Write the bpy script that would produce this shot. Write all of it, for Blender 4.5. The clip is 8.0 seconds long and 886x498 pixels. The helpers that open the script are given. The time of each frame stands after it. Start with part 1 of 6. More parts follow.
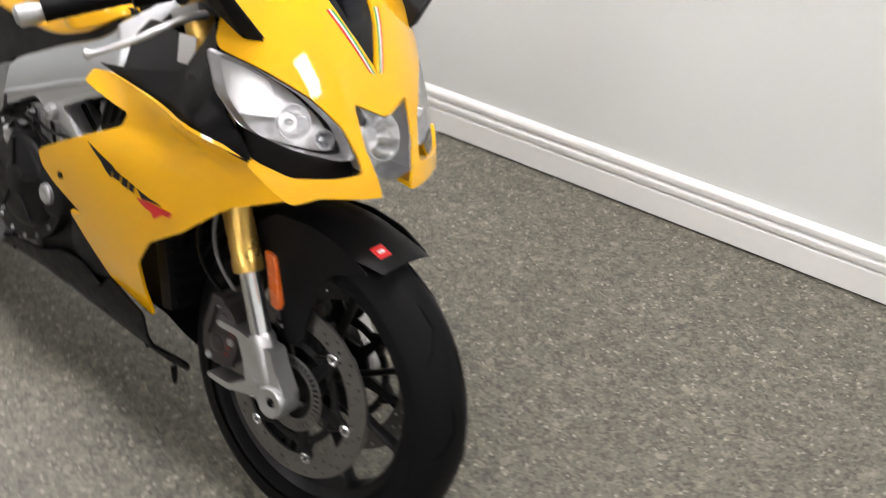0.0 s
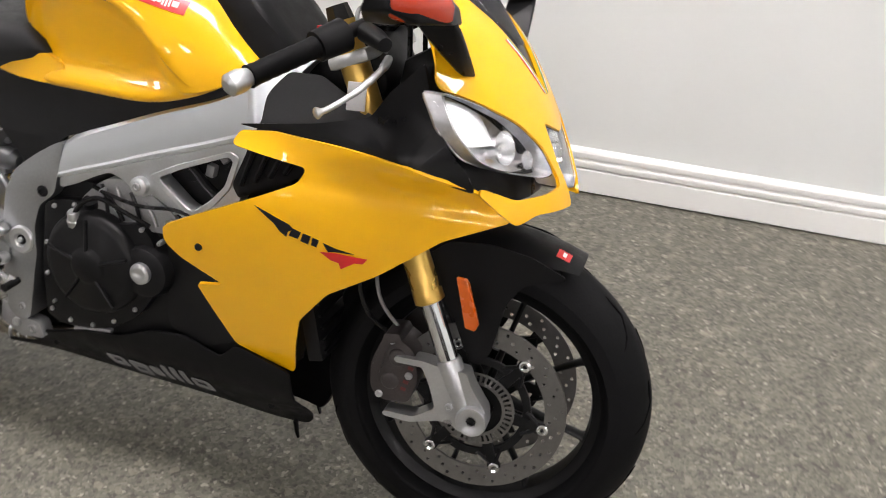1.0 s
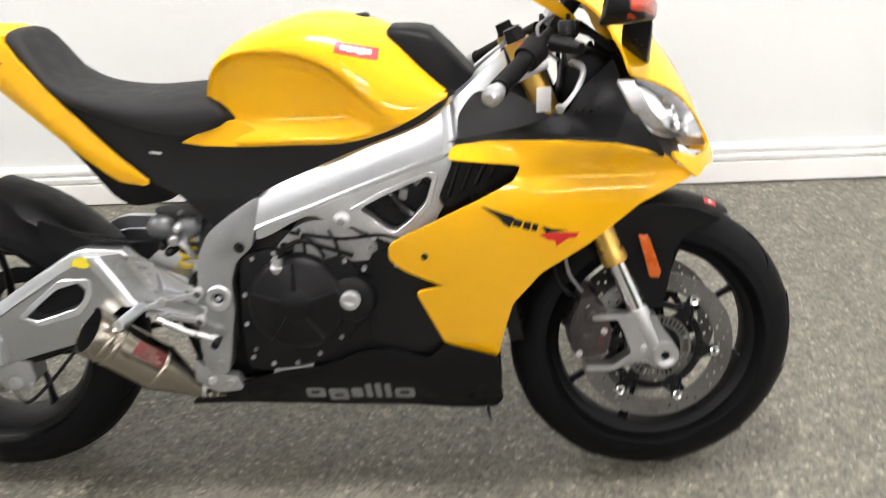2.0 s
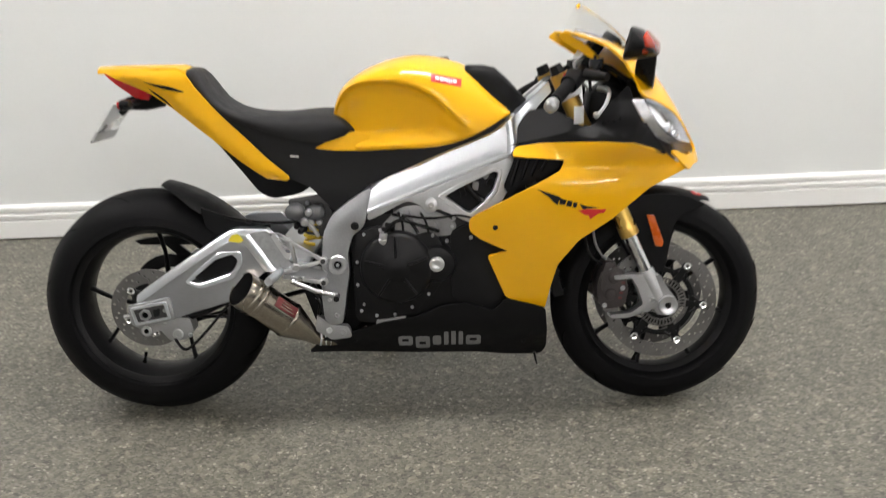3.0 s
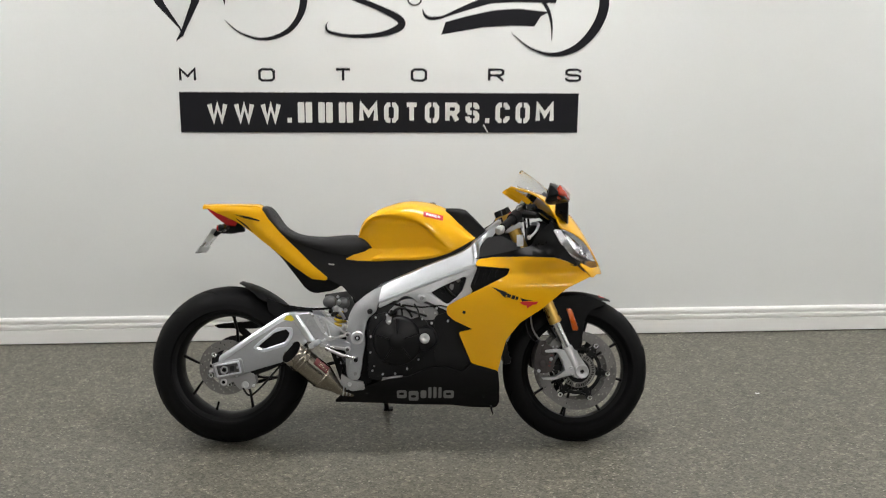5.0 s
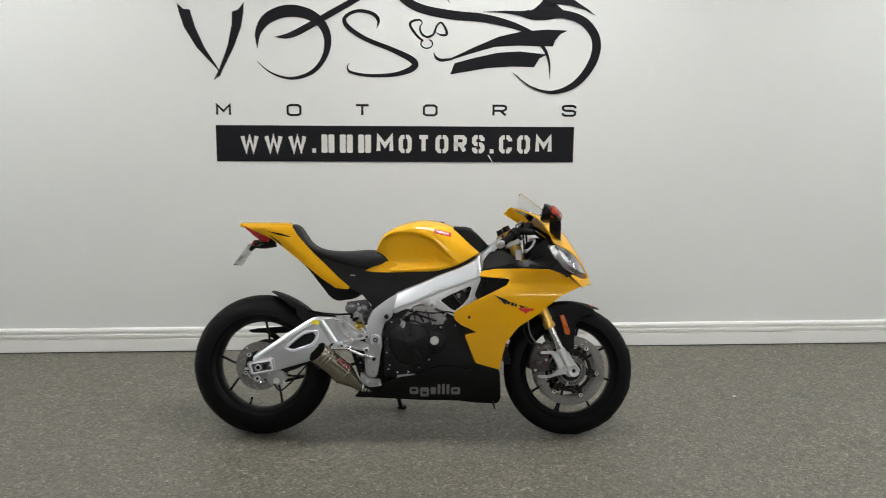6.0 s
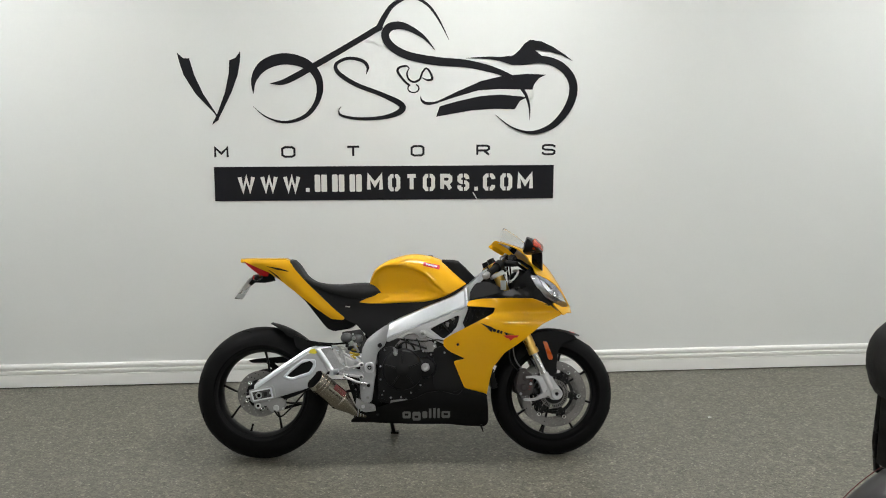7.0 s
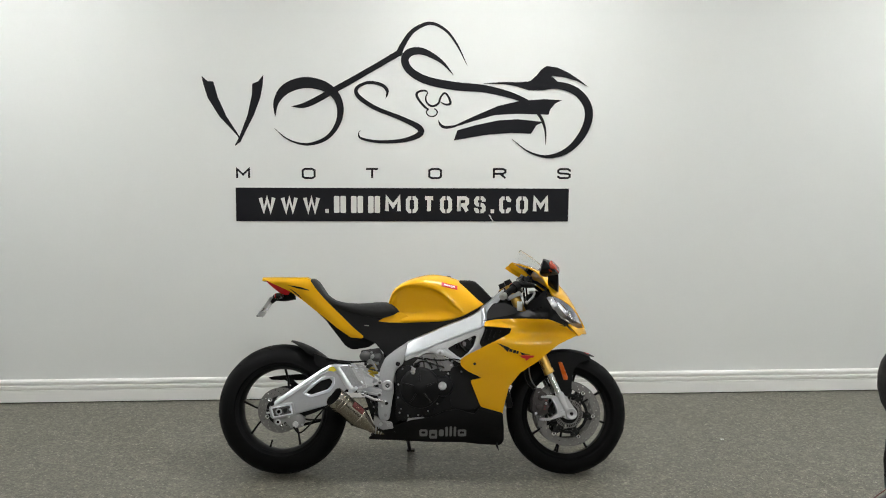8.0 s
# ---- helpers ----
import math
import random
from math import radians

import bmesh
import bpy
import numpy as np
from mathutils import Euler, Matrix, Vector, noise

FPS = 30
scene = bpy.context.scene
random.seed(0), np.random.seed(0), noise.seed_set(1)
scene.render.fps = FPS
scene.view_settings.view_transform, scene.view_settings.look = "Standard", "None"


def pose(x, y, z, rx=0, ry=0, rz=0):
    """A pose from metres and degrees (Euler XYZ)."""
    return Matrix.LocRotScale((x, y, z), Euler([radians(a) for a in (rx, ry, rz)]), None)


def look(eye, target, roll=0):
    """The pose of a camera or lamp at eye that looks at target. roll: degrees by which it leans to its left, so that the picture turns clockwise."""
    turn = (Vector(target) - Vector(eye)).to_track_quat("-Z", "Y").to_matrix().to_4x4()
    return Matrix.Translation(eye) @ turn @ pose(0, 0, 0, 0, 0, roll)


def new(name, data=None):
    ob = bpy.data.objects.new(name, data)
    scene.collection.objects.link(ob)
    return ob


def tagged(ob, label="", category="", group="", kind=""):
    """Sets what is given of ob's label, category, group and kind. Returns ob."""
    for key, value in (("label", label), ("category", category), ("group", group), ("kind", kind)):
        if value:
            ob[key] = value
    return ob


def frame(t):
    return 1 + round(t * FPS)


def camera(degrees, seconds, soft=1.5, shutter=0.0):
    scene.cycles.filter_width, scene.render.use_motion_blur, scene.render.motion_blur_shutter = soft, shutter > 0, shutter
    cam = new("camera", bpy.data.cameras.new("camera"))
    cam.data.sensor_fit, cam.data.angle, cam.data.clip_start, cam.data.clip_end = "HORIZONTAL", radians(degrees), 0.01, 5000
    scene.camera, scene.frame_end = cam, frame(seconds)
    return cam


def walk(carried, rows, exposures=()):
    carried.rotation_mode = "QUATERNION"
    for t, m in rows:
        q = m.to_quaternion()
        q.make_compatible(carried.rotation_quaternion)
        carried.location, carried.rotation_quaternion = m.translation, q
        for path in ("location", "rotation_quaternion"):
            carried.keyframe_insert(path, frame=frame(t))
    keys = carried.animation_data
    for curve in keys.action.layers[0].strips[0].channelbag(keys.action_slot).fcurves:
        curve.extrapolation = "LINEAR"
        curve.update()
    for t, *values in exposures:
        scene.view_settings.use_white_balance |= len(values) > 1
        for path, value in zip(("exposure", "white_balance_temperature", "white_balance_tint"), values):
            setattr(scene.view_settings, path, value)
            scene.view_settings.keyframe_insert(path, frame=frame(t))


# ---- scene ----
cam = camera(49.1, 8.0, soft=1.0, shutter=0.5)
PATH = [
    (0, (2.358, -0.874, 1.472), (1.362, 0.417, 0.313), 0.8),
    (0.2, (2.252, -0.964, 1.476), (1.329, 0.397, 0.338), -0.3),
    (0.5, (2.057, -1.098, 1.497), (1.285, 0.319, 0.314), 1.6),
    (0.8, (1.825, -1.243, 1.505), (1.222, 0.296, 0.38), 1.6),
    (1, (1.674, -1.309, 1.516), (1.255, 0.285, 0.383), 2.6),
    (1.3, (1.454, -1.388, 1.491), (1.213, 0.261, 0.385), 0.3),
    (1.5, (1.298, -1.453, 1.496), (1.116, 0.205, 0.393), -2.1),
    (1.8, (1.105, -1.583, 1.536), (1.03, 0.109, 0.473), -2.1),
    (2, (0.972, -1.703, 1.539), (0.983, 0.016, 0.516), -1.9),
    (2.2, (0.855, -1.853, 1.528), (0.922, -0.138, 0.501), -2.3),
    (3.3, (0.644, -2.642, 1.664), (0.778, -0.801, 0.895), -0.2),
    (3.5, (0.614, -2.786, 1.679), (0.791, -0.932, 0.951), -0.4),
    (4, (0.594, -3.113, 1.712), (0.751, -1.238, 1.035), -2.1),
    (4.5, (0.647, -3.447, 1.728), (0.718, -1.543, 1.119), 0.8),
    (4.7, (0.633, -3.56, 1.754), (0.742, -1.641, 1.199), 0.7),
    (5.8, (0.538, -4.196, 1.753), (0.701, -2.246, 1.339), 0.1),
    (6, (0.571, -4.28, 1.781), (0.692, -2.327, 1.367), 0.4),
    (6.5, (0.564, -4.47, 1.798), (0.664, -2.513, 1.395), -0.5),
    (7, (0.531, -4.565, 1.813), (0.685, -2.6, 1.475), -0.2),
    (7.2, (0.518, -4.596, 1.8155), (0.674, -2.629, 1.479), -0.2),
    (7.5, (0.499, -4.642, 1.819), (0.639, -2.672, 1.504), -0.3),
    (8, (0.482, -4.656, 1.82), (0.617, -2.682, 1.528), 0.3),
]
# seconds, stops, kelvin, tint
EXPOSURE = [(0, 0.54, 6500, 16), (1.0, 0.62, 6500, 17), (1.5, 0.94, 6500, 16), (2.0, 1.04, 6500, 14), (3.5, 0.34, 6500, 13), (4.0, 0.44, 6500, 12), (4.5, 0.30, 6500, 12), (6.0, 0.0, 6400, 11), (6.5, 0.05, 6400, 10), (7.0, 0.0, 6400, 9), (8.0, 0.0, 6400, 9)]
walk(cam, [(t, look(eye, target, roll)) for t, eye, target, roll in PATH], EXPOSURE)

# ---- room measures and light ----
WALL_Y, ROOM_X0, ROOM_X1, ROOM_Y0, CEIL_Z = 1.274, -4.6, 6.2, -13.0, 3.2

world = bpy.data.worlds.new("world")
scene.world = world
world.use_nodes = True
world.node_tree.nodes["Background"].inputs["Color"].default_value = (0.8, 0.9, 1.0, 1)
world.node_tree.nodes["Background"].inputs["Strength"].default_value = 0.02
LAMP_STRENGTH = 22.5

# ---- kit ----


def material(name, color, rough=0.5, metal=0.0, coat=0.0, grain=40.0, vary=0.06, bump=0.0, wear=0.08, transmission=0.0, ior=1.5, emit=None, power=0.0, spec=0.5, wave=0.0, coat_rough=0.04, stretch=None):
    """A principled material with grain and broad wear in colour, roughness and relief."""
    m = bpy.data.materials.new(name)
    m.use_nodes = True
    nt = m.node_tree
    p = nt.nodes["Principled BSDF"]
    p.inputs["Metallic"].default_value = metal
    p.inputs["Specular IOR Level"].default_value = spec
    p.inputs["Coat Weight"].default_value = coat
    p.inputs["Coat Roughness"].default_value = coat_rough
    p.inputs["Transmission Weight"].default_value = transmission
    p.inputs["IOR"].default_value = ior
    if emit:
        p.inputs["Emission Color"].default_value = emit
        p.inputs["Emission Strength"].default_value = power
    co = nt.nodes.new("ShaderNodeTexCoord")
    fine = nt.nodes.new("ShaderNodeTexNoise")
    fine.inputs["Scale"].default_value, fine.inputs["Detail"].default_value = grain, 4
    broad = nt.nodes.new("ShaderNodeTexNoise")
    broad.inputs["Scale"].default_value, broad.inputs["Detail"].default_value = max(grain / 14, 1.5), 3
    src = co.outputs["Object"]
    if stretch:
        mp = nt.nodes.new("ShaderNodeMapping")
        mp.inputs["Rotation"].default_value = (0, radians(stretch[1]), 0)
        mp.inputs["Scale"].default_value = (1, stretch[0], stretch[0])
        nt.links.new(src, mp.inputs["Vector"])
        src = mp.outputs[0]
    for n in (fine, broad):
        nt.links.new(src, n.inputs["Vector"])
    add = nt.nodes.new("ShaderNodeMath")
    add.operation = "ADD"
    nt.links.new(fine.outputs["Fac"], add.inputs[0])
    nt.links.new(broad.outputs["Fac"], add.inputs[1])
    ramp = nt.nodes.new("ShaderNodeMapRange")
    ramp.inputs["From Min"].default_value, ramp.inputs["From Max"].default_value = 0.6, 1.4
    ramp.inputs["To Min"].default_value, ramp.inputs["To Max"].default_value = 1 - vary, 1 + vary
    nt.links.new(add.outputs[0], ramp.inputs["Value"])
    mul = nt.nodes.new("ShaderNodeVectorMath")
    mul.operation = "SCALE"
    mul.inputs[0].default_value = color[:3]
    nt.links.new(ramp.outputs[0], mul.inputs["Scale"])
    nt.links.new(mul.outputs[0], p.inputs["Base Color"])
    rr = nt.nodes.new("ShaderNodeMapRange")
    rr.inputs["From Min"].default_value, rr.inputs["From Max"].default_value = 0.3, 0.7
    rr.inputs["To Min"].default_value, rr.inputs["To Max"].default_value = max(rough - wear, 0.02), min(rough + wear, 1)
    nt.links.new(broad.outputs["Fac"], rr.inputs["Value"])
    nt.links.new(rr.outputs[0], p.inputs["Roughness"])
    if bump:
        b = nt.nodes.new("ShaderNodeBump")
        b.inputs["Strength"].default_value, b.inputs["Distance"].default_value = bump, 0.002
        nt.links.new(fine.outputs["Fac"], b.inputs["Height"])
        nt.links.new(b.outputs[0], p.inputs["Normal"])
    if wave:
        b = nt.nodes.new("ShaderNodeBump")
        b.inputs["Strength"].default_value, b.inputs["Distance"].default_value = 1.0, wave
        nt.links.new(broad.outputs["Fac"], b.inputs["Height"])
        nt.links.new(b.outputs[0], p.inputs["Normal"])
    return m


def part(name, bm, mat, parent=None, label="", angle=38, at=None):
    """Links a bmesh as one mesh object, smooth but for edges sharper than the angle."""
    bmesh.ops.remove_doubles(bm, verts=bm.verts, dist=1e-5)
    bmesh.ops.recalc_face_normals(bm, faces=bm.faces)
    for f in bm.faces:
        f.smooth = True
    for e in bm.edges:
        if len(e.link_faces) == 2 and e.calc_face_angle(0) > radians(angle):
            e.smooth = False
    me = bpy.data.meshes.new(name)
    bm.to_mesh(me)
    bm.free()
    me.materials.append(mat)
    ob = new(name, me)
    if parent:
        ob.parent = parent
    if at is not None:
        ob.matrix_basis = at
    if label:
        tagged(ob, label)
    return ob


def spline(pts, n=6, closed=False):
    """Points of a Catmull-Rom curve through pts."""
    out, k = [], len(pts)
    pts = [Vector(p) for p in pts]
    for i in range(k if closed else k - 1):
        if closed:
            a, b, c, d = (pts[(i + j) % k] for j in (-1, 0, 1, 2))
        else:
            a, b, c, d = pts[max(i - 1, 0)], pts[i], pts[i + 1], pts[min(i + 2, k - 1)]
        for j in range(n):
            s = j / n
            out.append(0.5 * (2 * b + (c - a) * s + (2 * a - 5 * b + 4 * c - d) * s * s + (3 * b - a - 3 * c + d) * s ** 3))
    if not closed:
        out.append(pts[-1])
    return out


def rounded(pts, r, n=4):
    """A closed outline with its corners rounded by up to r."""
    out, k = [], len(pts)
    pts = [Vector(p) for p in pts]
    for i in range(k):
        a, b, c = pts[i - 1], pts[i], pts[(i + 1) % k]
        d = min(r, (a - b).length * 0.45, (c - b).length * 0.45)
        p, q = b + (a - b).normalized() * d, b + (c - b).normalized() * d
        for j in range(n + 1):
            s = j / n
            out.append((1 - s) ** 2 * p + 2 * s * (1 - s) * b + s * s * q)
    return out


def tube(bm, pts, r, seg=12, caps=True, flat=1.0):
    """A tube along 3D points; r is a radius or one for each point."""
    pts = [Vector(p) for p in pts]
    rs = r if isinstance(r, (list, tuple)) else [r] * len(pts)
    rings, up = [], None
    for i, p in enumerate(pts):
        d = (pts[min(i + 1, len(pts) - 1)] - pts[max(i - 1, 0)]).normalized()
        if up is None:
            up = Vector((0, 1, 0)) if abs(d.y) < 0.9 else Vector((0, 0, 1))
        u = (up - d * up.dot(d)).normalized()
        up = u
        v = d.cross(u)
        rings.append([bm.verts.new(p + rs[i] * (math.cos(2 * math.pi * k / seg) * u + flat * math.sin(2 * math.pi * k / seg) * v)) for k in range(seg)])
    for a, b in zip(rings, rings[1:]):
        for k in range(seg):
            bm.faces.new((a[k], a[(k + 1) % seg], b[(k + 1) % seg], b[k]))
    if caps:
        bm.faces.new(rings[0][::-1])
        bm.faces.new(rings[-1])
    return bm


def lathe(bm, prof, center=(0, 0, 0), axis=(0, 1, 0), seg=48, closed=False):
    """Turns (radius, along) pairs round an axis."""
    axis = Vector(axis).normalized()
    c = Vector(center)
    u = axis.orthogonal().normalized()
    v = axis.cross(u)
    rings = []
    for r, h in prof:
        if r < 1e-6:
            rings.append([bm.verts.new(c + axis * h)])
        else:
            rings.append([bm.verts.new(c + axis * h + r * (math.cos(2 * math.pi * k / seg) * u + math.sin(2 * math.pi * k / seg) * v)) for k in range(seg)])
    pairs = list(zip(rings, rings[1:])) + ([(rings[-1], rings[0])] if closed else [])
    for a, b in pairs:
        for k in range(seg):
            j = (k + 1) % seg
            if len(a) == 1 and len(b) == 1:
                continue
            if len(a) == 1:
                bm.faces.new((a[0], b[k], b[j]))
            elif len(b) == 1:
                bm.faces.new((a[k], b[0], a[j]))
            else:
                bm.faces.new((a[k], b[k], b[j], a[j]))
    return bm


def loft(bm, rings, caps=True, closed=True):
    """Skins rings of equal count."""
    rr = [[bm.verts.new(p) for p in ring] for ring in rings]
    n = len(rr[0])
    for a, b in zip(rr, rr[1:]):
        for k in range(n if closed else n - 1):
            j = (k + 1) % n
            bm.faces.new((a[k], a[j], b[j], b[k]))
    if caps and closed:
        bm.faces.new(rr[0][::-1])
        bm.faces.new(rr[-1])
    return bm


def slab(bm, outline, y0, y1, bevel=0.004, holes=(), seg=2):
    """A plate: an outline in x and z, from y0 to y1, with its edges eased; holes are outlines too."""
    def ring(o, y):
        return [bm.verts.new((p[0], y, p[1])) for p in o]
    loops0 = [ring(o, y0) for o in (outline, *holes)]
    es = []
    for lp in loops0:
        es += [bm.edges.new((lp[i], lp[(i + 1) % len(lp)])) for i in range(len(lp))]
    res = bmesh.ops.triangle_fill(bm, use_beauty=True, use_dissolve=False, edges=es)
    faces = [g for g in res["geom"] if isinstance(g, bmesh.types.BMFace)]
    ext = bmesh.ops.extrude_face_region(bm, geom=faces, use_keep_orig=True)
    moved = [g for g in ext["geom"] if isinstance(g, bmesh.types.BMVert)]
    bmesh.ops.translate(bm, verts=moved, vec=(0, y1 - y0, 0))
    if bevel:
        mv = set(moved)
        rim = {e for v in moved for e in v.link_edges if e.verts[0] in mv and e.verts[1] in mv and any(len(f.verts) == 4 for f in e.link_faces)}
        base = set(es)
        bmesh.ops.bevel(bm, geom=list(rim | base), offset=bevel, segments=seg, profile=0.6, affect="EDGES", clamp_overlap=True)
    return bm


def sheet(bm, outline, fn, thick=0.004, step=0.025, holes=()):
    """A curved panel: a flat outline (a, b), cut fine and bent to fn(a, b), with thickness along its normals."""
    es = []
    for o in (outline, *holes):
        vs = [bm.verts.new((p[0], 0, p[1])) for p in o]
        es += [bm.edges.new((vs[i], vs[(i + 1) % len(vs)])) for i in range(len(vs))]
    bmesh.ops.triangle_fill(bm, use_beauty=True, use_dissolve=False, edges=es)
    for ax in (0, 2):
        lo, hi = min(v.co[ax] for v in bm.verts), max(v.co[ax] for v in bm.verts)
        k = int((hi - lo) / step)
        for i in range(1, k + 1):
            co, no = [0, 0, 0], [0, 0, 0]
            co[ax], no[ax] = lo + (hi - lo) * i / (k + 1), 1
            bmesh.ops.bisect_plane(bm, geom=bm.verts[:] + bm.edges[:] + bm.faces[:], dist=1e-6, plane_co=co, plane_no=no)
    bmesh.ops.recalc_face_normals(bm, faces=bm.faces)
    for v in bm.verts:
        v.co = Vector(fn(v.co.x, v.co.z))
    bm.normal_update()
    if sum((v.co - Vector((0.9, 0, 0.55))).dot(v.normal) for v in bm.verts) < 0:
        bmesh.ops.reverse_faces(bm, faces=bm.faces[:])
        bm.normal_update()
    inner = {v: v.normal.copy() for v in bm.verts}
    first = bm.verts[:]
    ext = bmesh.ops.extrude_face_region(bm, geom=bm.faces[:], use_keep_orig=True)
    moved = [g for g in ext["geom"] if isinstance(g, bmesh.types.BMVert)]
    near = {tuple(round(c, 6) for c in v.co): inner[v] for v in first}
    for v in moved:
        v.co -= near[tuple(round(c, 6) for c in v.co)] * thick
    return bm


def hull(bm, pts, bevel=0.004, seg=2):
    """A faceted body: the tight skin round some points, with eased edges."""
    vs = [bm.verts.new(p) for p in pts]
    res = bmesh.ops.convex_hull(bm, input=vs)
    loose = [v for v in bm.verts if not v.link_faces]
    bmesh.ops.delete(bm, geom=loose, context="VERTS")
    bmesh.ops.dissolve_limit(bm, angle_limit=radians(6), verts=bm.verts[:], edges=bm.edges[:])
    if bevel:
        bmesh.ops.bevel(bm, geom=bm.edges[:], offset=bevel, segments=seg, profile=0.5, affect="EDGES", clamp_overlap=True)
    return bm


def lerp(v, *tab):
    """Straight interpolation in (value, result) pairs."""
    if v <= tab[0][0]:
        return tab[0][1]
    for (a, p), (b, q) in zip(tab, tab[1:]):
        if v <= b:
            s = (v - a) / (b - a)
            return p + (q - p) * s
    return tab[-1][1]


def soft(v, *tab):
    """Eased interpolation in (value, result) pairs, with matched slopes."""
    n = len(tab)
    if v <= tab[0][0]:
        return tab[0][1]
    if v >= tab[-1][0]:
        return tab[-1][1]
    i = max(k for k in range(n - 1) if tab[k][0] <= v)
    (x0, y0), (x1, y1) = tab[i], tab[i + 1]
    d0 = (tab[i + 1][1] - tab[i - 1][1]) / (tab[i + 1][0] - tab[i - 1][0]) if i else (y1 - y0) / (x1 - x0)
    d1 = (tab[i + 2][1] - tab[i][1]) / (tab[i + 2][0] - tab[i][0]) if i + 2 < n else (y1 - y0) / (x1 - x0)
    h = x1 - x0
    s = (v - x0) / h
    return (2 * s ** 3 - 3 * s * s + 1) * y0 + (s ** 3 - 2 * s * s + s) * h * d0 + (3 * s * s - 2 * s ** 3) * y1 + (s ** 3 - s * s) * h * d1


def box(bm, c, size, rot=None, bevel=0.0):
    """A block with eased edges, at c, turned by rot."""
    m = Matrix.Translation(c) @ (rot or Matrix()) @ Matrix.Diagonal((*size, 1))
    res = bmesh.ops.create_cube(bm, size=1, matrix=m)
    if bevel:
        es = {e for v in res["verts"] for e in v.link_edges}
        bmesh.ops.bevel(bm, geom=list(es), offset=bevel, segments=2, profile=0.6, affect="EDGES", clamp_overlap=True)
    return bm


def turn(axis, deg):
    return Matrix.Rotation(radians(deg), 4, axis)

# ---- materials ----
yellow = material("yellow_paint", (0.87, 0.447, 0.002, 1), 0.42, coat=0.85, spec=0.15, grain=300, vary=0.02, wear=0.05, coat_rough=0.045)
black_plastic = material("black_plastic", (0.0045, 0.0045, 0.005, 1), 0.48, grain=500, vary=0.15, bump=0.12, spec=0.15)
black_gloss = material("black_gloss", (0.005, 0.005, 0.0055, 1), 0.24, grain=200, vary=0.1, spec=0.30)
cowl_black = material("satin_black_cowl", (0.0045, 0.0045, 0.005, 1), 0.33, grain=250, vary=0.12, spec=0.16)
black_metal = material("black_coated_metal", (0.006, 0.006, 0.0065, 1), 0.40, grain=350, vary=0.2, bump=0.1, spec=0.18)
rubber = material("tyre_rubber", (0.0035, 0.0035, 0.004, 1), 0.55, grain=160, vary=0.2, bump=0.15, spec=0.11)
vinyl = material("seat_vinyl", (0.014, 0.014, 0.015, 1), 0.6, grain=600, vary=0.2, bump=0.35, spec=0.3)
# slight blue in the base colour stands for bluish reflections
polished = material("polished_aluminium", (0.80, 0.83, 0.87, 1), 0.31, metal=1.0, grain=40, vary=0.015, wear=0.015)
# swingarm face: its dim reflection is put into a darker base colour
brushed = material("shaded_brushed_aluminium", (0.46, 0.47, 0.49, 1), 0.31, metal=1.0, grain=60, vary=0.06, wear=0.03, wave=0.00006, stretch=(3.0, 33))
satin = material("satin_aluminium", (0.52, 0.53, 0.54, 1), 0.36, metal=0.9, grain=220, vary=0.07, bump=0.05)
cast = material("cast_aluminium", (0.30, 0.30, 0.30, 1), 0.55, metal=0.6, grain=400, vary=0.15, bump=0.3)
brace_satin = material("fine_cast_aluminium", (0.56, 0.57, 0.58, 1), 0.42, metal=0.9, grain=220, vary=0.08, bump=0.08)
fork_cast = material("machined_fork_casting", (0.50, 0.505, 0.51, 1), 0.33, metal=0.92, grain=200, vary=0.08, bump=0.06)
frame_satin = material("satin_frame_casting", (0.40, 0.41, 0.42, 1), 0.36, metal=0.95, grain=180, vary=0.10, bump=0.05)
steel = material("brushed_steel", (0.31, 0.28, 0.235, 1), 0.25, metal=1.0, grain=90, vary=0.1)
disc_steel = material("disc_steel", (0.19, 0.186, 0.178, 1), 0.40, metal=0.95, grain=150, vary=0.1)
chrome = material("chrome", (0.78, 0.79, 0.8, 1), 0.12, metal=1.0, grain=50, vary=0.03)
dark_mirror = material("shaded_mirror_glass", (0.05, 0.05, 0.055, 1), 0.08, metal=1.0, grain=40, vary=0.03)
gold = material("gold_anodised", (0.62, 0.40, 0.10, 1), 0.33, metal=0.85, grain=120, vary=0.06)
amber = material("amber_plastic", (0.56, 0.10, 0.005, 1), 0.25, coat=0.6, grain=300, vary=0.1)
dark_cast = material("dark_cast_metal", (0.075, 0.075, 0.075, 1), 0.42, metal=0.7, grain=300, vary=0.15, bump=0.1)
reservoir_grey = material("dark_grey_anodised", (0.11, 0.112, 0.115, 1), 0.36, metal=0.5, grain=250, vary=0.12)
caliper_dark = material("caliper_casting", (0.050, 0.043, 0.042, 1), 0.45, metal=0.5, grain=300, vary=0.3, bump=0.15)
amber_dark = material("deep_amber_plastic", (0.42, 0.030, 0.006, 1), 0.22, coat=0.6, grain=300, vary=0.1)
red_lens = material("red_lens", (0.55, 0.012, 0.015, 1), 0.15, coat=1.0, grain=200, vary=0.1)
red_vinyl = material("red_sticker", (0.62, 0.02, 0.02, 1), 0.4, grain=200, vary=0.05)
white_vinyl = material("white_sticker", (0.8, 0.8, 0.8, 1), 0.4, grain=200, vary=0.04)
grey_vinyl = material("grey_sticker", (0.20, 0.20, 0.20, 1), 0.7, grain=200, vary=0.15, spec=0.15)
green_vinyl = material("green_sticker", (0.02, 0.25, 0.05, 1), 0.4, grain=200, vary=0.05)
yellow_vinyl = material("yellow_sticker", (0.75, 0.62, 0.03, 1), 0.4, grain=200, vary=0.05)
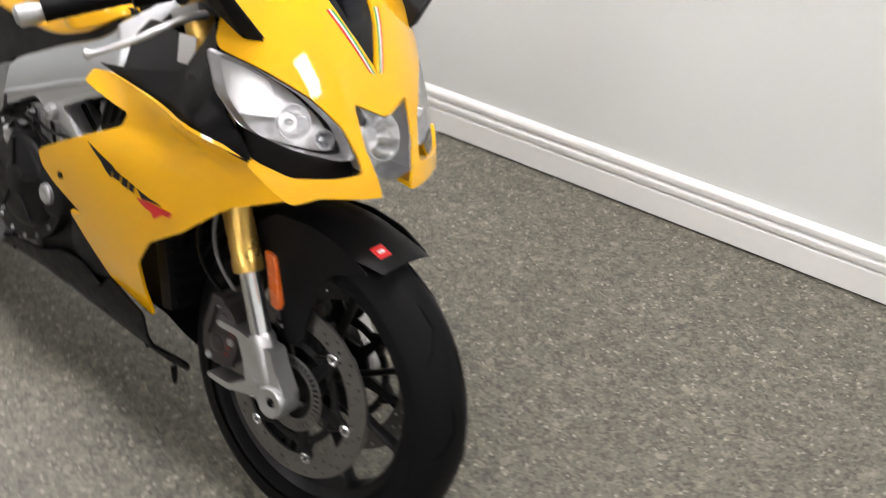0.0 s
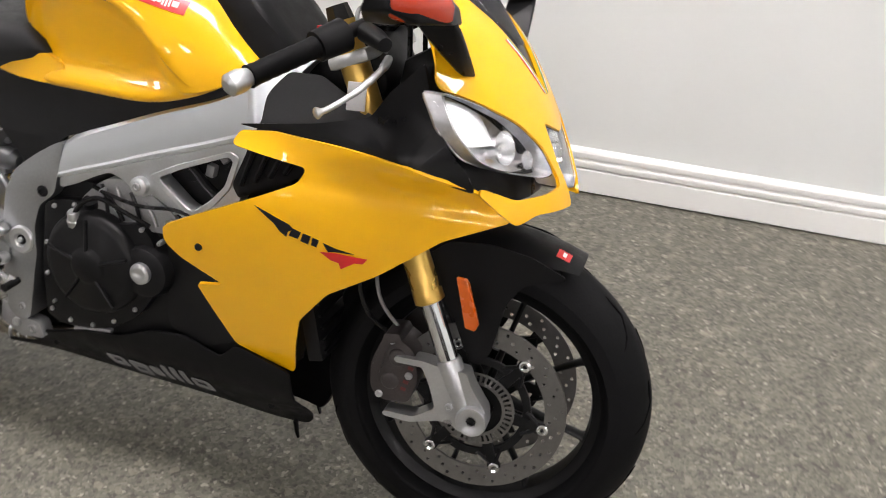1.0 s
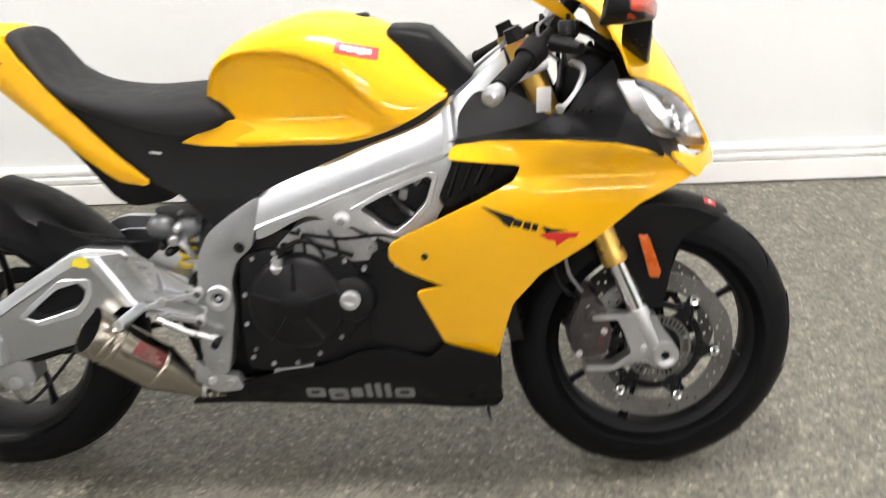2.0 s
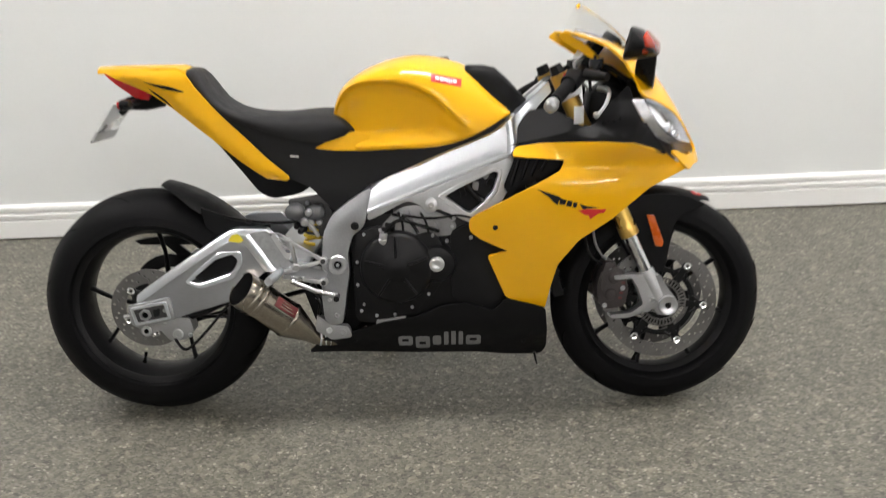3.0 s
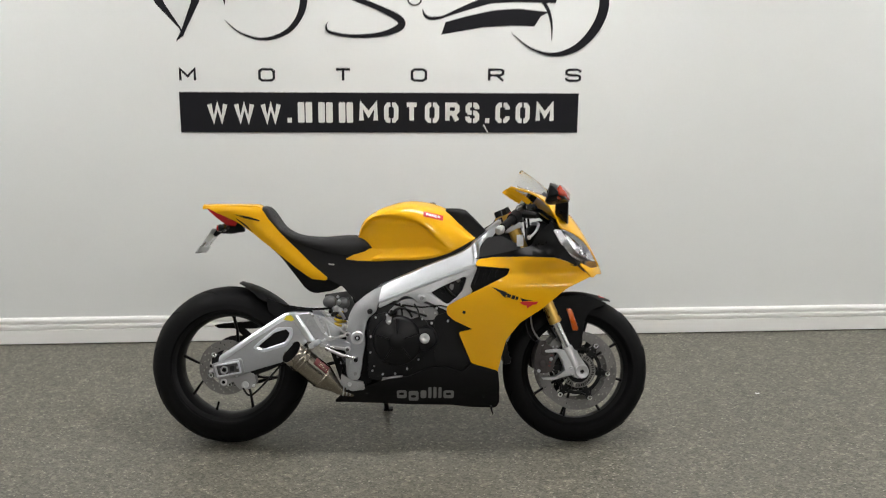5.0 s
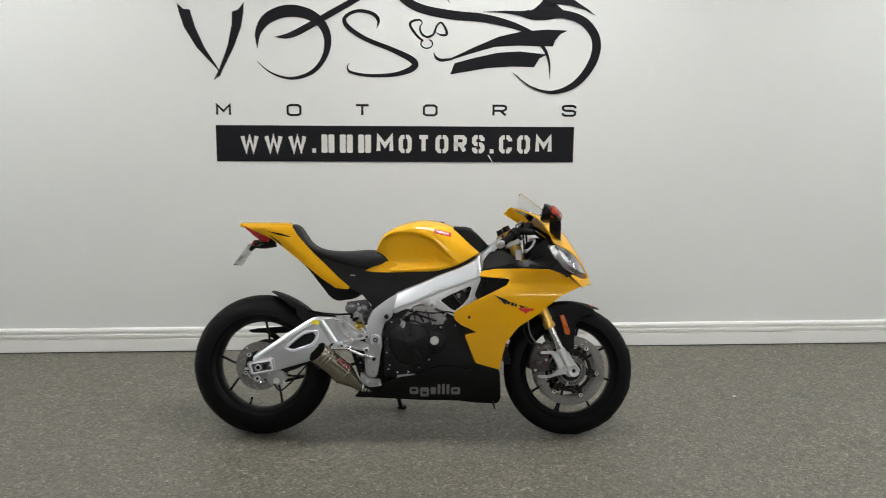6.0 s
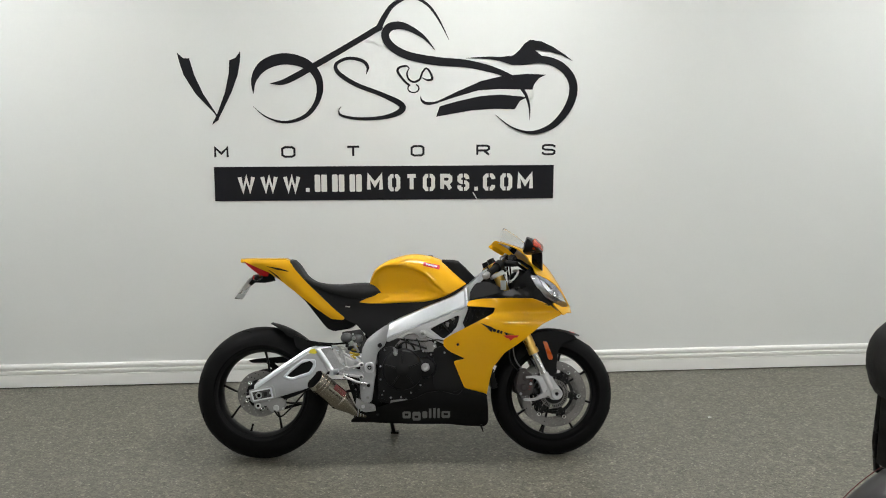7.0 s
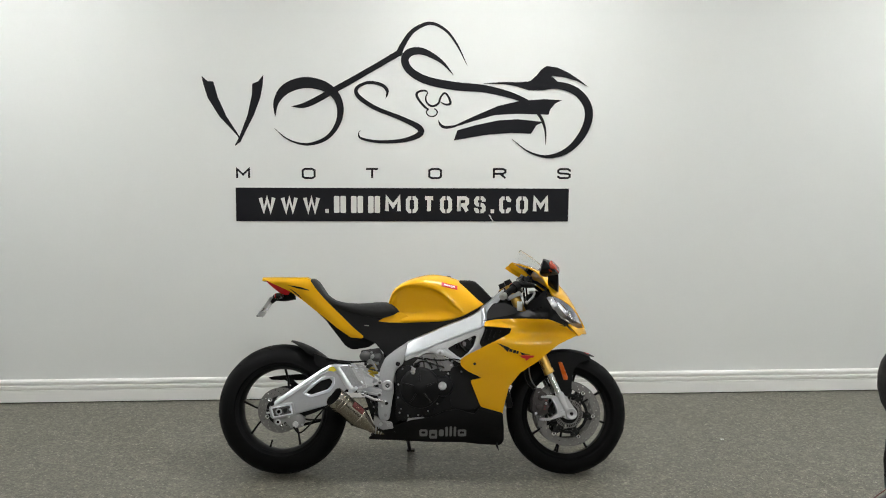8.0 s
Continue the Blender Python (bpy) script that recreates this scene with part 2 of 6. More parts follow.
clear = material("clear_plastic", (0.95, 0.96, 0.97, 1), 0.05, transmission=1.0, ior=1.3, grain=10, vary=0.0, wear=0.02)
frosted = material("frosted_plastic", (0.93, 0.94, 0.94, 1), 0.25, transmission=0.85, ior=1.2, grain=80, vary=0.03, wear=0.08)
smoke = material("smoked_screen", (0.94, 0.95, 0.96, 1), 0.05, transmission=1.0, ior=1.12, grain=10, vary=0.0, wear=0.02)
reflector = material("lamp_reflector", (0.86, 0.86, 0.87, 1), 0.19, metal=1.0, grain=60, vary=0.05)
facet_cast = material("stippled_casting", (0.34, 0.345, 0.35, 1), 0.42, metal=0.9, grain=900, vary=0.25, bump=0.3)
facet_silver = material("bright_reflector", (0.95, 0.95, 0.95, 1), 0.36, metal=1.0, grain=60, vary=0.03)
# near-black that paints the shade inside grooves, holes and the exhaust bore
shade_black = material("recess_shade", (0.003, 0.003, 0.003, 1), 0.9, grain=100, vary=0.1, spec=0.05)
lamp_tray = material("lamp_tray", (0.62, 0.62, 0.63, 1), 0.32, metal=0.95, grain=70, vary=0.3, bump=0.3)
lamp_grey = material("lamp_housing", (0.66, 0.66, 0.67, 1), 0.3, metal=0.9, grain=150, vary=0.1)
inner_dark = material("dark_grey_plastic", (0.017, 0.017, 0.018, 1), 0.52, grain=300, vary=0.15, bump=0.15, spec=0.3)
subframe_black = material("subframe_black_plastic", (0.010, 0.010, 0.011, 1), 0.5, grain=300, vary=0.15, bump=0.15, spec=0.22)
red_dull = material("faded_red", (0.11, 0.014, 0.013, 1), 0.5, grain=250, vary=0.3)
yellow_spring = material("yellow_spring", (0.60, 0.42, 0.02, 1), 0.4, grain=150, vary=0.1)
white_cup = material("milky_plastic", (0.62, 0.61, 0.56, 1), 0.35, grain=120, vary=0.05)
# grey of the unseen end wall, set to hold down reflections and fill light
dim_end_paint = material("reflection_dimming_grey", (0.42, 0.42, 0.415, 1), 0.6, grain=60, vary=0.03)
fender_black = material("satin_black_paint", (0.014, 0.012, 0.014, 1), 0.45, coat=0.15, grain=200, vary=0.08, spec=0.3)
wall_paint = material("white_wall_paint", (0.745, 0.762, 0.750, 1), 0.62, grain=90, vary=0.012, bump=0.06)
trim_paint = material("white_trim_paint", (0.84, 0.84, 0.82, 1), 0.48, grain=60, vary=0.015)
ceiling_paint = material("ceiling_paint", (0.78, 0.78, 0.76, 1), 0.8, grain=120, vary=0.02, bump=0.2)
sign_black = material("black_vinyl_lettering", (0.007, 0.007, 0.010, 1), 0.55, grain=80, vary=0.08, spec=0.25)
sign_white = material("white_vinyl_lettering", (0.72, 0.72, 0.69, 1), 0.5, grain=80, vary=0.03)
lamp_glow = material("lamp_diffuser", (0.9, 0.9, 0.9, 1), 0.5, grain=20, vary=0.0, emit=(1.0, 0.985, 0.955, 1), power=LAMP_STRENGTH)


def flake_floor():
    """Grey resin floor with mixed mineral chips, a low gloss, and broad traffic wear."""
    m = bpy.data.materials.new("flake_floor")
    m.use_nodes = True
    nt = m.node_tree
    p = nt.nodes["Principled BSDF"]
    co = nt.nodes.new("ShaderNodeTexCoord")

    def node(kind, **ins):
        n = nt.nodes.new(kind)
        for k, v in ins.items():
            n.inputs[k].default_value = v
        return n

    warp = node("ShaderNodeTexNoise", Scale=120.0, Detail=2.0)
    nt.links.new(co.outputs["Object"], warp.inputs["Vector"])
    mixv = node("ShaderNodeVectorMath")
    mixv.operation = "MULTIPLY_ADD"
    mixv.inputs[1].default_value = (0.006, 0.006, 0.006)
    nt.links.new(warp.outputs["Color"], mixv.inputs[0])
    nt.links.new(co.outputs["Object"], mixv.inputs[2])
    vor = node("ShaderNodeTexVoronoi", Scale=150.0)
    vor2 = node("ShaderNodeTexVoronoi", Scale=62.0)
    for v in (vor, vor2):
        nt.links.new(mixv.outputs[0], v.inputs["Vector"])
    ramps = []
    for v, stops in ((vor, ((0.0, 0.062), (0.22, 0.112), (0.50, 0.158), (0.80, 0.222), (0.97, 0.43))), (vor2, ((0.0, 0.085), (0.3, 0.133), (0.7, 0.175), (0.94, 0.27)))):
        sep = node("ShaderNodeSeparateColor")
        nt.links.new(v.outputs["Color"], sep.inputs[0])
        r = node("ShaderNodeValToRGB")
        r.color_ramp.interpolation = "CONSTANT"
        while len(r.color_ramp.elements) < len(stops):
            r.color_ramp.elements.new(0.5)
        for e, (pos, val) in zip(r.color_ramp.elements, stops):
            e.position = pos
            e.color = (val * 1.005, val * 0.955, val * (0.70 + 0.12 * (len(ramps) == 0)), 1)
        nt.links.new(sep.outputs[0], r.inputs["Fac"])
        ramps.append(r)
    mix = node("ShaderNodeMix")
    mix.data_type = "RGBA"
    mix.inputs[0].default_value = 0.45
    nt.links.new(ramps[0].outputs[0], mix.inputs[6])
    nt.links.new(ramps[1].outputs[0], mix.inputs[7])
    broad = node("ShaderNodeTexNoise", Scale=1.1, Detail=5.0)
    nt.links.new(co.outputs["Object"], broad.inputs["Vector"])
    mr = node("ShaderNodeMapRange")
    mr.inputs["From Min"].default_value, mr.inputs["From Max"].default_value = 0.3, 0.7
    mr.inputs["To Min"].default_value, mr.inputs["To Max"].default_value = 0.84, 1.12
    mottle = node("ShaderNodeTexNoise", Scale=14.0, Detail=3.0)
    nt.links.new(co.outputs["Object"], mottle.inputs["Vector"])
    blend = node("ShaderNodeMath")
    blend.operation = "MULTIPLY_ADD"
    blend.inputs[1].default_value = 0.5
    half = node("ShaderNodeMath")
    half.operation = "MULTIPLY"
    half.inputs[1].default_value = 0.5
    nt.links.new(broad.outputs["Fac"], half.inputs[0])
    nt.links.new(mottle.outputs["Fac"], blend.inputs[0])
    nt.links.new(half.outputs[0], blend.inputs[2])
    nt.links.new(blend.outputs[0], mr.inputs["Value"])
    sc = node("ShaderNodeVectorMath")
    sc.operation = "SCALE"
    nt.links.new(mix.outputs[2], sc.inputs[0])
    nt.links.new(mr.outputs[0], sc.inputs["Scale"])
    nt.links.new(sc.outputs[0], p.inputs["Base Color"])
    rr = node("ShaderNodeMapRange")
    rr.inputs["From Min"].default_value, rr.inputs["From Max"].default_value = 0.3, 0.7
    rr.inputs["To Min"].default_value, rr.inputs["To Max"].default_value = 0.36, 0.5
    nt.links.new(broad.outputs["Fac"], rr.inputs["Value"])
    nt.links.new(rr.outputs[0], p.inputs["Roughness"])
    b = node("ShaderNodeBump", Strength=0.25, Distance=0.002)
    nt.links.new(vor2.outputs["Distance"], b.inputs["Height"])
    nt.links.new(b.outputs[0], p.inputs["Normal"])
    return m


floor_mat = flake_floor()

# ---- room ----


def wall_slab(name, x0, x1, y0, y1, z0, z1, mat, label):
    bm = bmesh.new()
    box(bm, ((x0 + x1) / 2, (y0 + y1) / 2, (z0 + z1) / 2), (x1 - x0, y1 - y0, z1 - z0))
    return tagged(part(name, bm, mat), label, "wall", kind="structure")


tagged(wall_slab("floor", ROOM_X0 - 0.2, ROOM_X1 + 0.2, ROOM_Y0 - 0.2, WALL_Y + 0.2, -0.2, 0, floor_mat, "grey speckled resin floor with fine mineral chips"), category="floor")
wall_slab("wall_north", ROOM_X0, ROOM_X1, WALL_Y, WALL_Y + 0.15, 0, CEIL_Z, wall_paint, "plain off-white painted showroom wall")
# unseen end wall, added far back and grey to darken what the bike reflects
wall_slab("wall_south", ROOM_X0, ROOM_X1, ROOM_Y0 - 0.15, ROOM_Y0, 0, CEIL_Z, dim_end_paint, "unseen grey end wall added to dim reflections")
wall_slab("wall_west", ROOM_X0 - 0.15, ROOM_X0, ROOM_Y0 - 0.15, WALL_Y + 0.15, 0, CEIL_Z, wall_paint, "plain off-white painted wall")
wall_slab("wall_east", ROOM_X1, ROOM_X1 + 0.15, ROOM_Y0 - 0.15, WALL_Y + 0.15, 0, CEIL_Z, wall_paint, "plain off-white painted wall")
tagged(wall_slab("ceiling", ROOM_X0 - 0.15, ROOM_X1 + 0.15, ROOM_Y0 - 0.15, WALL_Y + 0.15, CEIL_Z, CEIL_Z + 0.15, ceiling_paint, "plain white ceiling"), category="ceiling")

# moulded skirting along the north wall: plinth, bead and cap
bm = bmesh.new()
prof = [(0, 0.006), (-0.020, 0.006), (-0.021, 0.008), (-0.021, 0.079), (-0.020, 0.0808), (-0.009, 0.0818), (-0.009, 0.0872), (-0.020, 0.0882), (-0.021, 0.091), (-0.021, 0.104), (-0.0195, 0.108), (-0.006, 0.1095), (-0.004, 0.1130), (-0.006, 0.1185), (-0.0165, 0.1195), (-0.0175, 0.1240), (-0.0165, 0.1340), (-0.0120, 0.1410), (-0.004, 0.1455), (0, 0.146)]
loft(bm, [[(x, WALL_Y - 0.001 + y, z) for y, z in prof] for x in (ROOM_X0, ROOM_X1)])
skirting = tagged(part("baseboard", bm, trim_paint, angle=20), "white moulded wooden skirting board with grooved top", "baseboard", kind="structure")
# black strip painted as the shadow line between skirting and floor
bm = bmesh.new()
box(bm, ((ROOM_X0 + ROOM_X1) / 2, WALL_Y - 0.007, 0.003), (ROOM_X1 - ROOM_X0, 0.008, 0.006))
part("shadow_gap_strip", bm, black_plastic, skirting)


def troffer(x, y):
    """A recessed ceiling light with a frame and a glowing diffuser."""
    e = new("ceiling_light")
    e.location = (x, y, CEIL_Z)
    bm = bmesh.new()
    for dx, dy, sx, sy in ((-0.61, 0, 0.03, 0.62), (0.61, 0, 0.03, 0.62), (0, -0.3, 1.19, 0.03), (0, 0.3, 1.19, 0.03)):
        box(bm, (dx, dy, -0.012), (sx, sy, 0.024), bevel=0.003)
    part("frame", bm, trim_paint, e)
    bm = bmesh.new()
    box(bm, (0, 0, -0.008), (1.18, 0.56, 0.012))
    part("diffuser", bm, lamp_glow, e)
    return tagged(e, "white rectangular ceiling light with glowing diffuser", "ceiling light", "ceiling lights")


# both southern rows are unseen, added and offset to shape reflections in the metal
for ly, first in ((0.05, -1.75), (-4.1, -1.15), (-8.2, -1.15)):
    for k in range(3):
        troffer(first + 3.0 * k, ly)

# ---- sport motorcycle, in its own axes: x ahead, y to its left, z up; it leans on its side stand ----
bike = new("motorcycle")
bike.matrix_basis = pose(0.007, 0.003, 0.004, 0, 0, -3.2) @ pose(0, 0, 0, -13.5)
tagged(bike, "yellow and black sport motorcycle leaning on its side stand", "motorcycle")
RAKE = radians(24.5)
AXIS = Vector((-math.sin(RAKE), 0, math.cos(RAKE)))
STEER = Matrix.Translation((1.525, 0, 0)) @ Matrix.Rotation(radians(3.5), 4, AXIS) @ Matrix.Translation((-1.525, 0, 0))
REAR, FRONT = Vector((-0.002, 0, 0.320)), Vector((1.414, 0, 0.301))


def circle(cx, cz, r, n=12, ph=0.0):
    return [(cx + r * math.cos(2 * math.pi * (k + ph) / n), cz + r * math.sin(2 * math.pi * (k + ph) / n)) for k in range(n)]


def bolt(parent, p, r=0.006, h=0.004, mat=None, side=-1, name="bolt"):
    """A domed bolt head with a socket, facing the given side."""
    bm = bmesh.new()
    lathe(bm, [(0, h * 0.45 * side), (r * 0.45, h * 0.45 * side), (r * 0.5, h * side), (r * 0.8, h * side), (r, h * 0.6 * side), (r, -0.003 * side), (0, -0.003 * side)], p, seg=14)
    return part(name, bm, mat or satin, parent)


def wheel(name, c, tyre_prof, rim_w, spokes, at=None):
    """A black alloy wheel: rim with hub, spokes, a tyre, and a valve."""
    bm = bmesh.new()
    w = rim_w
    lathe(bm, [(0.226, w), (0.222, w - 0.006), (0.212, w - 0.010), (0.200, w * 0.55), (0.196, 0), (0.200, -w * 0.55), (0.212, -w + 0.010), (0.222, -w + 0.006), (0.226, -w), (0.229, -w), (0.226, -w + 0.012), (0.214, 0), (0.226, w - 0.012), (0.229, w)], c, seg=72, closed=True)
    ob = part(name, bm, black_metal, bike, "black alloy wheel with thin spokes", at=at)
    bm = bmesh.new()
    lathe(bm, [(0.0, 0.055), (0.026, 0.055), (0.036, 0.045), (0.030, 0.02), (0.030, -0.02), (0.036, -0.045), (0.026, -0.055), (0.0, -0.055)], c, seg=32)
    part("hub", bm, black_metal, ob)
    for deg, skew in spokes:
        a, b = radians(deg), radians(deg + skew)
        p = [c + Vector((math.cos(a + (b - a) * s) * r, 0, math.sin(a + (b - a) * s) * r)) for r, s in ((0.025, 0), (0.08, 0.3), (0.14, 0.7), (0.190, 0.97), (0.202, 1.0))]
        bm = bmesh.new()
        tube(bm, p, [0.022, 0.016, 0.012, 0.014, 0.022], 10, flat=0.42)
        part("spoke", bm, black_metal, ob)
    bm = bmesh.new()
    lathe(bm, tyre_prof, c, seg=120, closed=True)
    tyre = part("tyre", bm, rubber, ob, "new black road tyre with sparse curved tread grooves", angle=60)
    bm = bmesh.new()
    d = Vector((math.cos(radians(252)), 0, math.sin(radians(252))))
    tube(bm, [c + d * 0.196 + Vector((0, -0.01, 0)), c + d * 0.180 + Vector((0, -0.012, 0)), c + d * 0.162 + Vector((0, -0.022, 0))], [0.006, 0.004, 0.005], 8)
    part("valve", bm, black_gloss, ob)
    return ob


def tyre_profile(outer, half, shoulder):
    pts = [(0.216, half * 0.66), (0.227, half * 0.78), (0.229, half * 0.84), (0.234, half * 0.88), (0.252, half * 0.97), (outer - shoulder * 1.5, half), (outer - shoulder, half * 0.95), (outer - shoulder * 0.55, half * 0.76), (outer - shoulder * 0.22, half * 0.50), (outer - shoulder * 0.05, half * 0.24), (outer, 0)]
    return pts + [(r, -h) for r, h in pts[:-1]][::-1]


def star(cx, cz, r_hub, r_tip, n, wide, ph):
    """An outline with n tapered arms round a hub."""
    out = []
    for k in range(n):
        a = 2 * math.pi * (k + ph) / n
        for r, da in ((r_hub, -0.42 * 2 * math.pi / n), (r_hub * 1.08, -0.2 * 2 * math.pi / n), (r_tip * 0.8, -wide * 0.8 / r_tip), (r_tip, -wide / r_tip), (r_tip, wide / r_tip), (r_tip * 0.8, wide * 0.8 / r_tip), (r_hub * 1.08, 0.2 * 2 * math.pi / n), (r_hub, 0.42 * 2 * math.pi / n)):
            out.append((cx + r * math.cos(a + da), cz + r * math.sin(a + da)))
    return out


def disc(name, c, y, r_out, r_in, rings, arms, at=None, tone=False):
    """A drilled brake disc on a carrier with bobbins."""
    side = -1 if y < 0 else 1
    holes = [circle(c.x, c.z, r_in, 64)]
    for j, (ring, n) in enumerate(rings):
        for k in range(n):
            a = 2 * math.pi * (k + j / len(rings)) / n
            holes.append(circle(c.x + math.cos(a) * ring, c.z + math.sin(a) * ring, 0.0034, 6))
    bm = bmesh.new()
    slab(bm, circle(c.x, c.z, r_out, 96), y - 0.0025, y + 0.0025, 0, holes)
    ob = part(name, bm, disc_steel, bike, "drilled steel brake disc", at=at)
    bm = bmesh.new()
    slab(bm, star(c.x, c.z, 0.052, r_in + 0.003, arms, 0.013, 0.883), y - 0.004, y + 0.004, 0.001, [circle(c.x, c.z, 0.03, 24)])
    carrier = part("disc_carrier", bm, black_metal, ob)
    bm = bmesh.new()
    slab(bm, circle(c.x, c.z, r_in * 0.80, 60), y - 0.003, y + 0.003, 0.001, [circle(c.x, c.z, r_in * 0.68, 60)])
    part("carrier_ring", bm, black_metal, ob)
    for k in range(arms):
        for o in (-0.24, 0.24):
            bm = bmesh.new()
            q0, q1 = 2 * math.pi * (k + 0.883 + o) / arms, 2 * math.pi * (k + 0.883) / arms
            tube(bm, [c + Vector((math.cos(q0) * r_in * 0.74, y, math.sin(q0) * r_in * 0.74)), c + Vector((math.cos(q1) * r_in, y, math.sin(q1) * r_in))], [0.007, 0.005], 6, flat=0.6)
            part("carrier_arm", bm, black_metal, ob)
    for k in range(arms):
        a = 2 * math.pi * (k + 0.883) / arms
        p = c + Vector((math.cos(a) * (r_in + 0.001), y + side * 0.004, math.sin(a) * (r_in + 0.001)))
        bm = bmesh.new()
        lathe(bm, [(0.004, 0.003 * side), (0.008, 0.0045 * side), (0.0105, 0.003 * side), (0.011, -0.004 * side), (0.004, -0.004 * side)], p, seg=16, closed=True)
        part("bobbin", bm, chrome, ob)
    if tone:
        yy = y + side * 0.012
        bm = bmesh.new()
        n = 40
        slots = [[(c.x + r * math.cos(2 * math.pi * (k + o) / n), c.z + r * math.sin(2 * math.pi * (k + o) / n)) for r, o in ((0.053, 0), (0.066, 0), (0.066, 0.55), (0.053, 0.55))] for k in range(n)]
        slab(bm, circle(c.x, c.z, 0.070, 80), yy - 0.0012, yy + 0.0012, 0, [circle(c.x, c.z, 0.048, 60)] + slots)
        part("sensor_ring", bm, disc_steel, ob)
    return ob


front_wheel = wheel("front_wheel", FRONT, tyre_profile(0.301, 0.060, 0.046), 0.045, [(76 + 45 * k, 0) for k in range(8)], STEER)
rear_wheel = wheel("rear_wheel", REAR, tyre_profile(0.321, 0.096, 0.060), 0.076, [(a, k) for a in (64, 194, 320) for k in (24, -24)])


def grooves(ob, c, outer, half, shoulder, n, lean):
    """Curved tread grooves, their shade put in as thin black inlays that follow the tyre's crown."""
    prof = [(outer - shoulder * 0.55, half * 0.76), (outer - shoulder * 0.22, half * 0.50), (outer - shoulder * 0.05, half * 0.24), (outer, 0.02)]
    for k in range(n):
        for s in (-1, 1):
            bm = bmesh.new()
            pts = []
            for j in range(7):
                u = j / 6
                i = min(int(u * 3), 2)
                f = u * 3 - i
                r = prof[i][0] * (1 - f) + prof[i + 1][0] * f - 0.0017
                h = prof[i][1] * (1 - f) + prof[i + 1][1] * f
                a = 2 * math.pi * (k + (0.5 if s > 0 else 0)) / n + lean * (u ** 1.4)
                pts.append(c + Vector((math.cos(a) * r, s * h, math.sin(a) * r)))
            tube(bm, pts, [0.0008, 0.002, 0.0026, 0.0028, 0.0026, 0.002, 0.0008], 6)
            part("tread_groove", bm, shade_black, ob)


grooves([o for o in front_wheel.children if o.name.startswith("tyre")][0], FRONT, 0.301, 0.060, 0.046, 11, 0.34)
grooves([o for o in rear_wheel.children if o.name.startswith("tyre")][0], REAR, 0.321, 0.096, 0.060, 11, 0.42)
for side in (-1, 1):
    disc("front_brake_disc", FRONT, side * 0.066, 0.160, 0.122, ((0.131, 22), (0.141, 22), (0.151, 22)), 6, STEER, tone=side < 0)
disc("rear_brake_disc", REAR, -0.100, 0.110, 0.070, ((0.080, 16), (0.091, 16), (0.101, 16)), 5)


# ---- fairing surfaces ----
def fin_y(x):
    return soft(x, (0.97, 0.190), (1.15, 0.214), (1.24, 0.228), (1.305, 0.239), (1.40, 0.197), (1.455, 0.163), (1.50, 0.13))


def fair_y(x, z):
    """Side of the fairing: a bulged lower panel and, above a step, a fin that flares ahead."""
    low = soft(min(z, 0.70), (0.29, 0.114), (0.40, 0.165), (0.50, 0.205), (0.58, 0.227), (0.64, 0.234), (0.675, 0.2315), (0.690, 0.227), (0.70, 0.2225)) * soft(x, (0.88, 1), (1.06, 1), (1.24, 0.88), (1.35, 0.80), (1.46, 0.72))
    if z <= 0.70:
        return -low
    k = min((z - 0.70) / 0.065, 1)
    k = k * k * (3 - 2 * k)
    return -(low + (fin_y(x) - low) * k)


def belly_y(x, z):
    return -soft(z, (0.13, 0.030), (0.15, 0.044), (0.17, 0.062), (0.20, 0.090), (0.23, 0.116), (0.26, 0.134), (0.30, 0.142), (0.36, 0.146)) * soft(x, (0.42, 1.25), (0.55, 1.0), (1.1, 1.0)) * (1 - 0.35 * min(max((x - 1.0) / 0.1, 0), 1) ** 2 * min(max((0.24 - z) / 0.08, 0), 1))


def dark_y(x, z):
    return -lerp(z, (0.75, fin_y(x) - 0.014), (0.775, fin_y(x) - 0.018), (0.81, soft(x, (0.98, 0.172), (1.2, 0.178), (1.3, 0.200), (1.38, 0.203))), (0.87, soft(x, (0.98, 0.155), (1.2, 0.160), (1.3, 0.190), (1.34, 0.202))))


def nose(v, z):
    """How far ahead the nose surface lies, v off the middle plane at height z."""
    xc = soft(z, (0.66, 1.524), (0.70, 1.519), (0.727, 1.511), (0.78, 1.487), (0.84, 1.456), (0.89, 1.424), (0.94, 1.385), (0.98, 1.338), (1.02, 1.268), (1.05, 1.168), (1.07, 1.09))
    return xc - 0.098 * (abs(v) / 0.203) ** 2.1


def lamp_deep(v):
    """How deep the headlight tray lies behind the nose surface."""
    return 0.052 - 0.016 * min(max((abs(v) - 0.12) / 0.088, 0), 1)


FAIRING = [(0.878, 0.574), (0.919, 0.598), (1.116, 0.697), (1.128, 0.723), (0.991, 0.735), (1.000, 0.757), (1.061, 0.767), (1.197, 0.769), (1.300, 0.765), (1.396, 0.731), (1.453, 0.690), (1.353, 0.643), (1.253, 0.562), (1.169, 0.508), (1.115, 0.439), (1.098, 0.369), (1.086, 0.301), (0.978, 0.342), (0.926, 0.469), (0.983, 0.482), (0.906, 0.519), (0.878, 0.544)]
BELLY = [(0.427, 0.178), (0.479, 0.229), (0.562, 0.248), (0.640, 0.275), (0.729, 0.288), (0.800, 0.320), (0.867, 0.328), (0.945, 0.304), (0.978, 0.340), (1.086, 0.311), (1.098, 0.180), (1.097, 0.165), (1.084, 0.145), (0.979, 0.150), (0.900, 0.160), (0.730, 0.162)]
INNER = [(0.985, 0.745), (1.018, 0.815), (1.044, 0.846), (1.10, 0.850), (1.205, 0.800), (1.27, 0.83), (1.27, 0.76), (1.0, 0.735)]
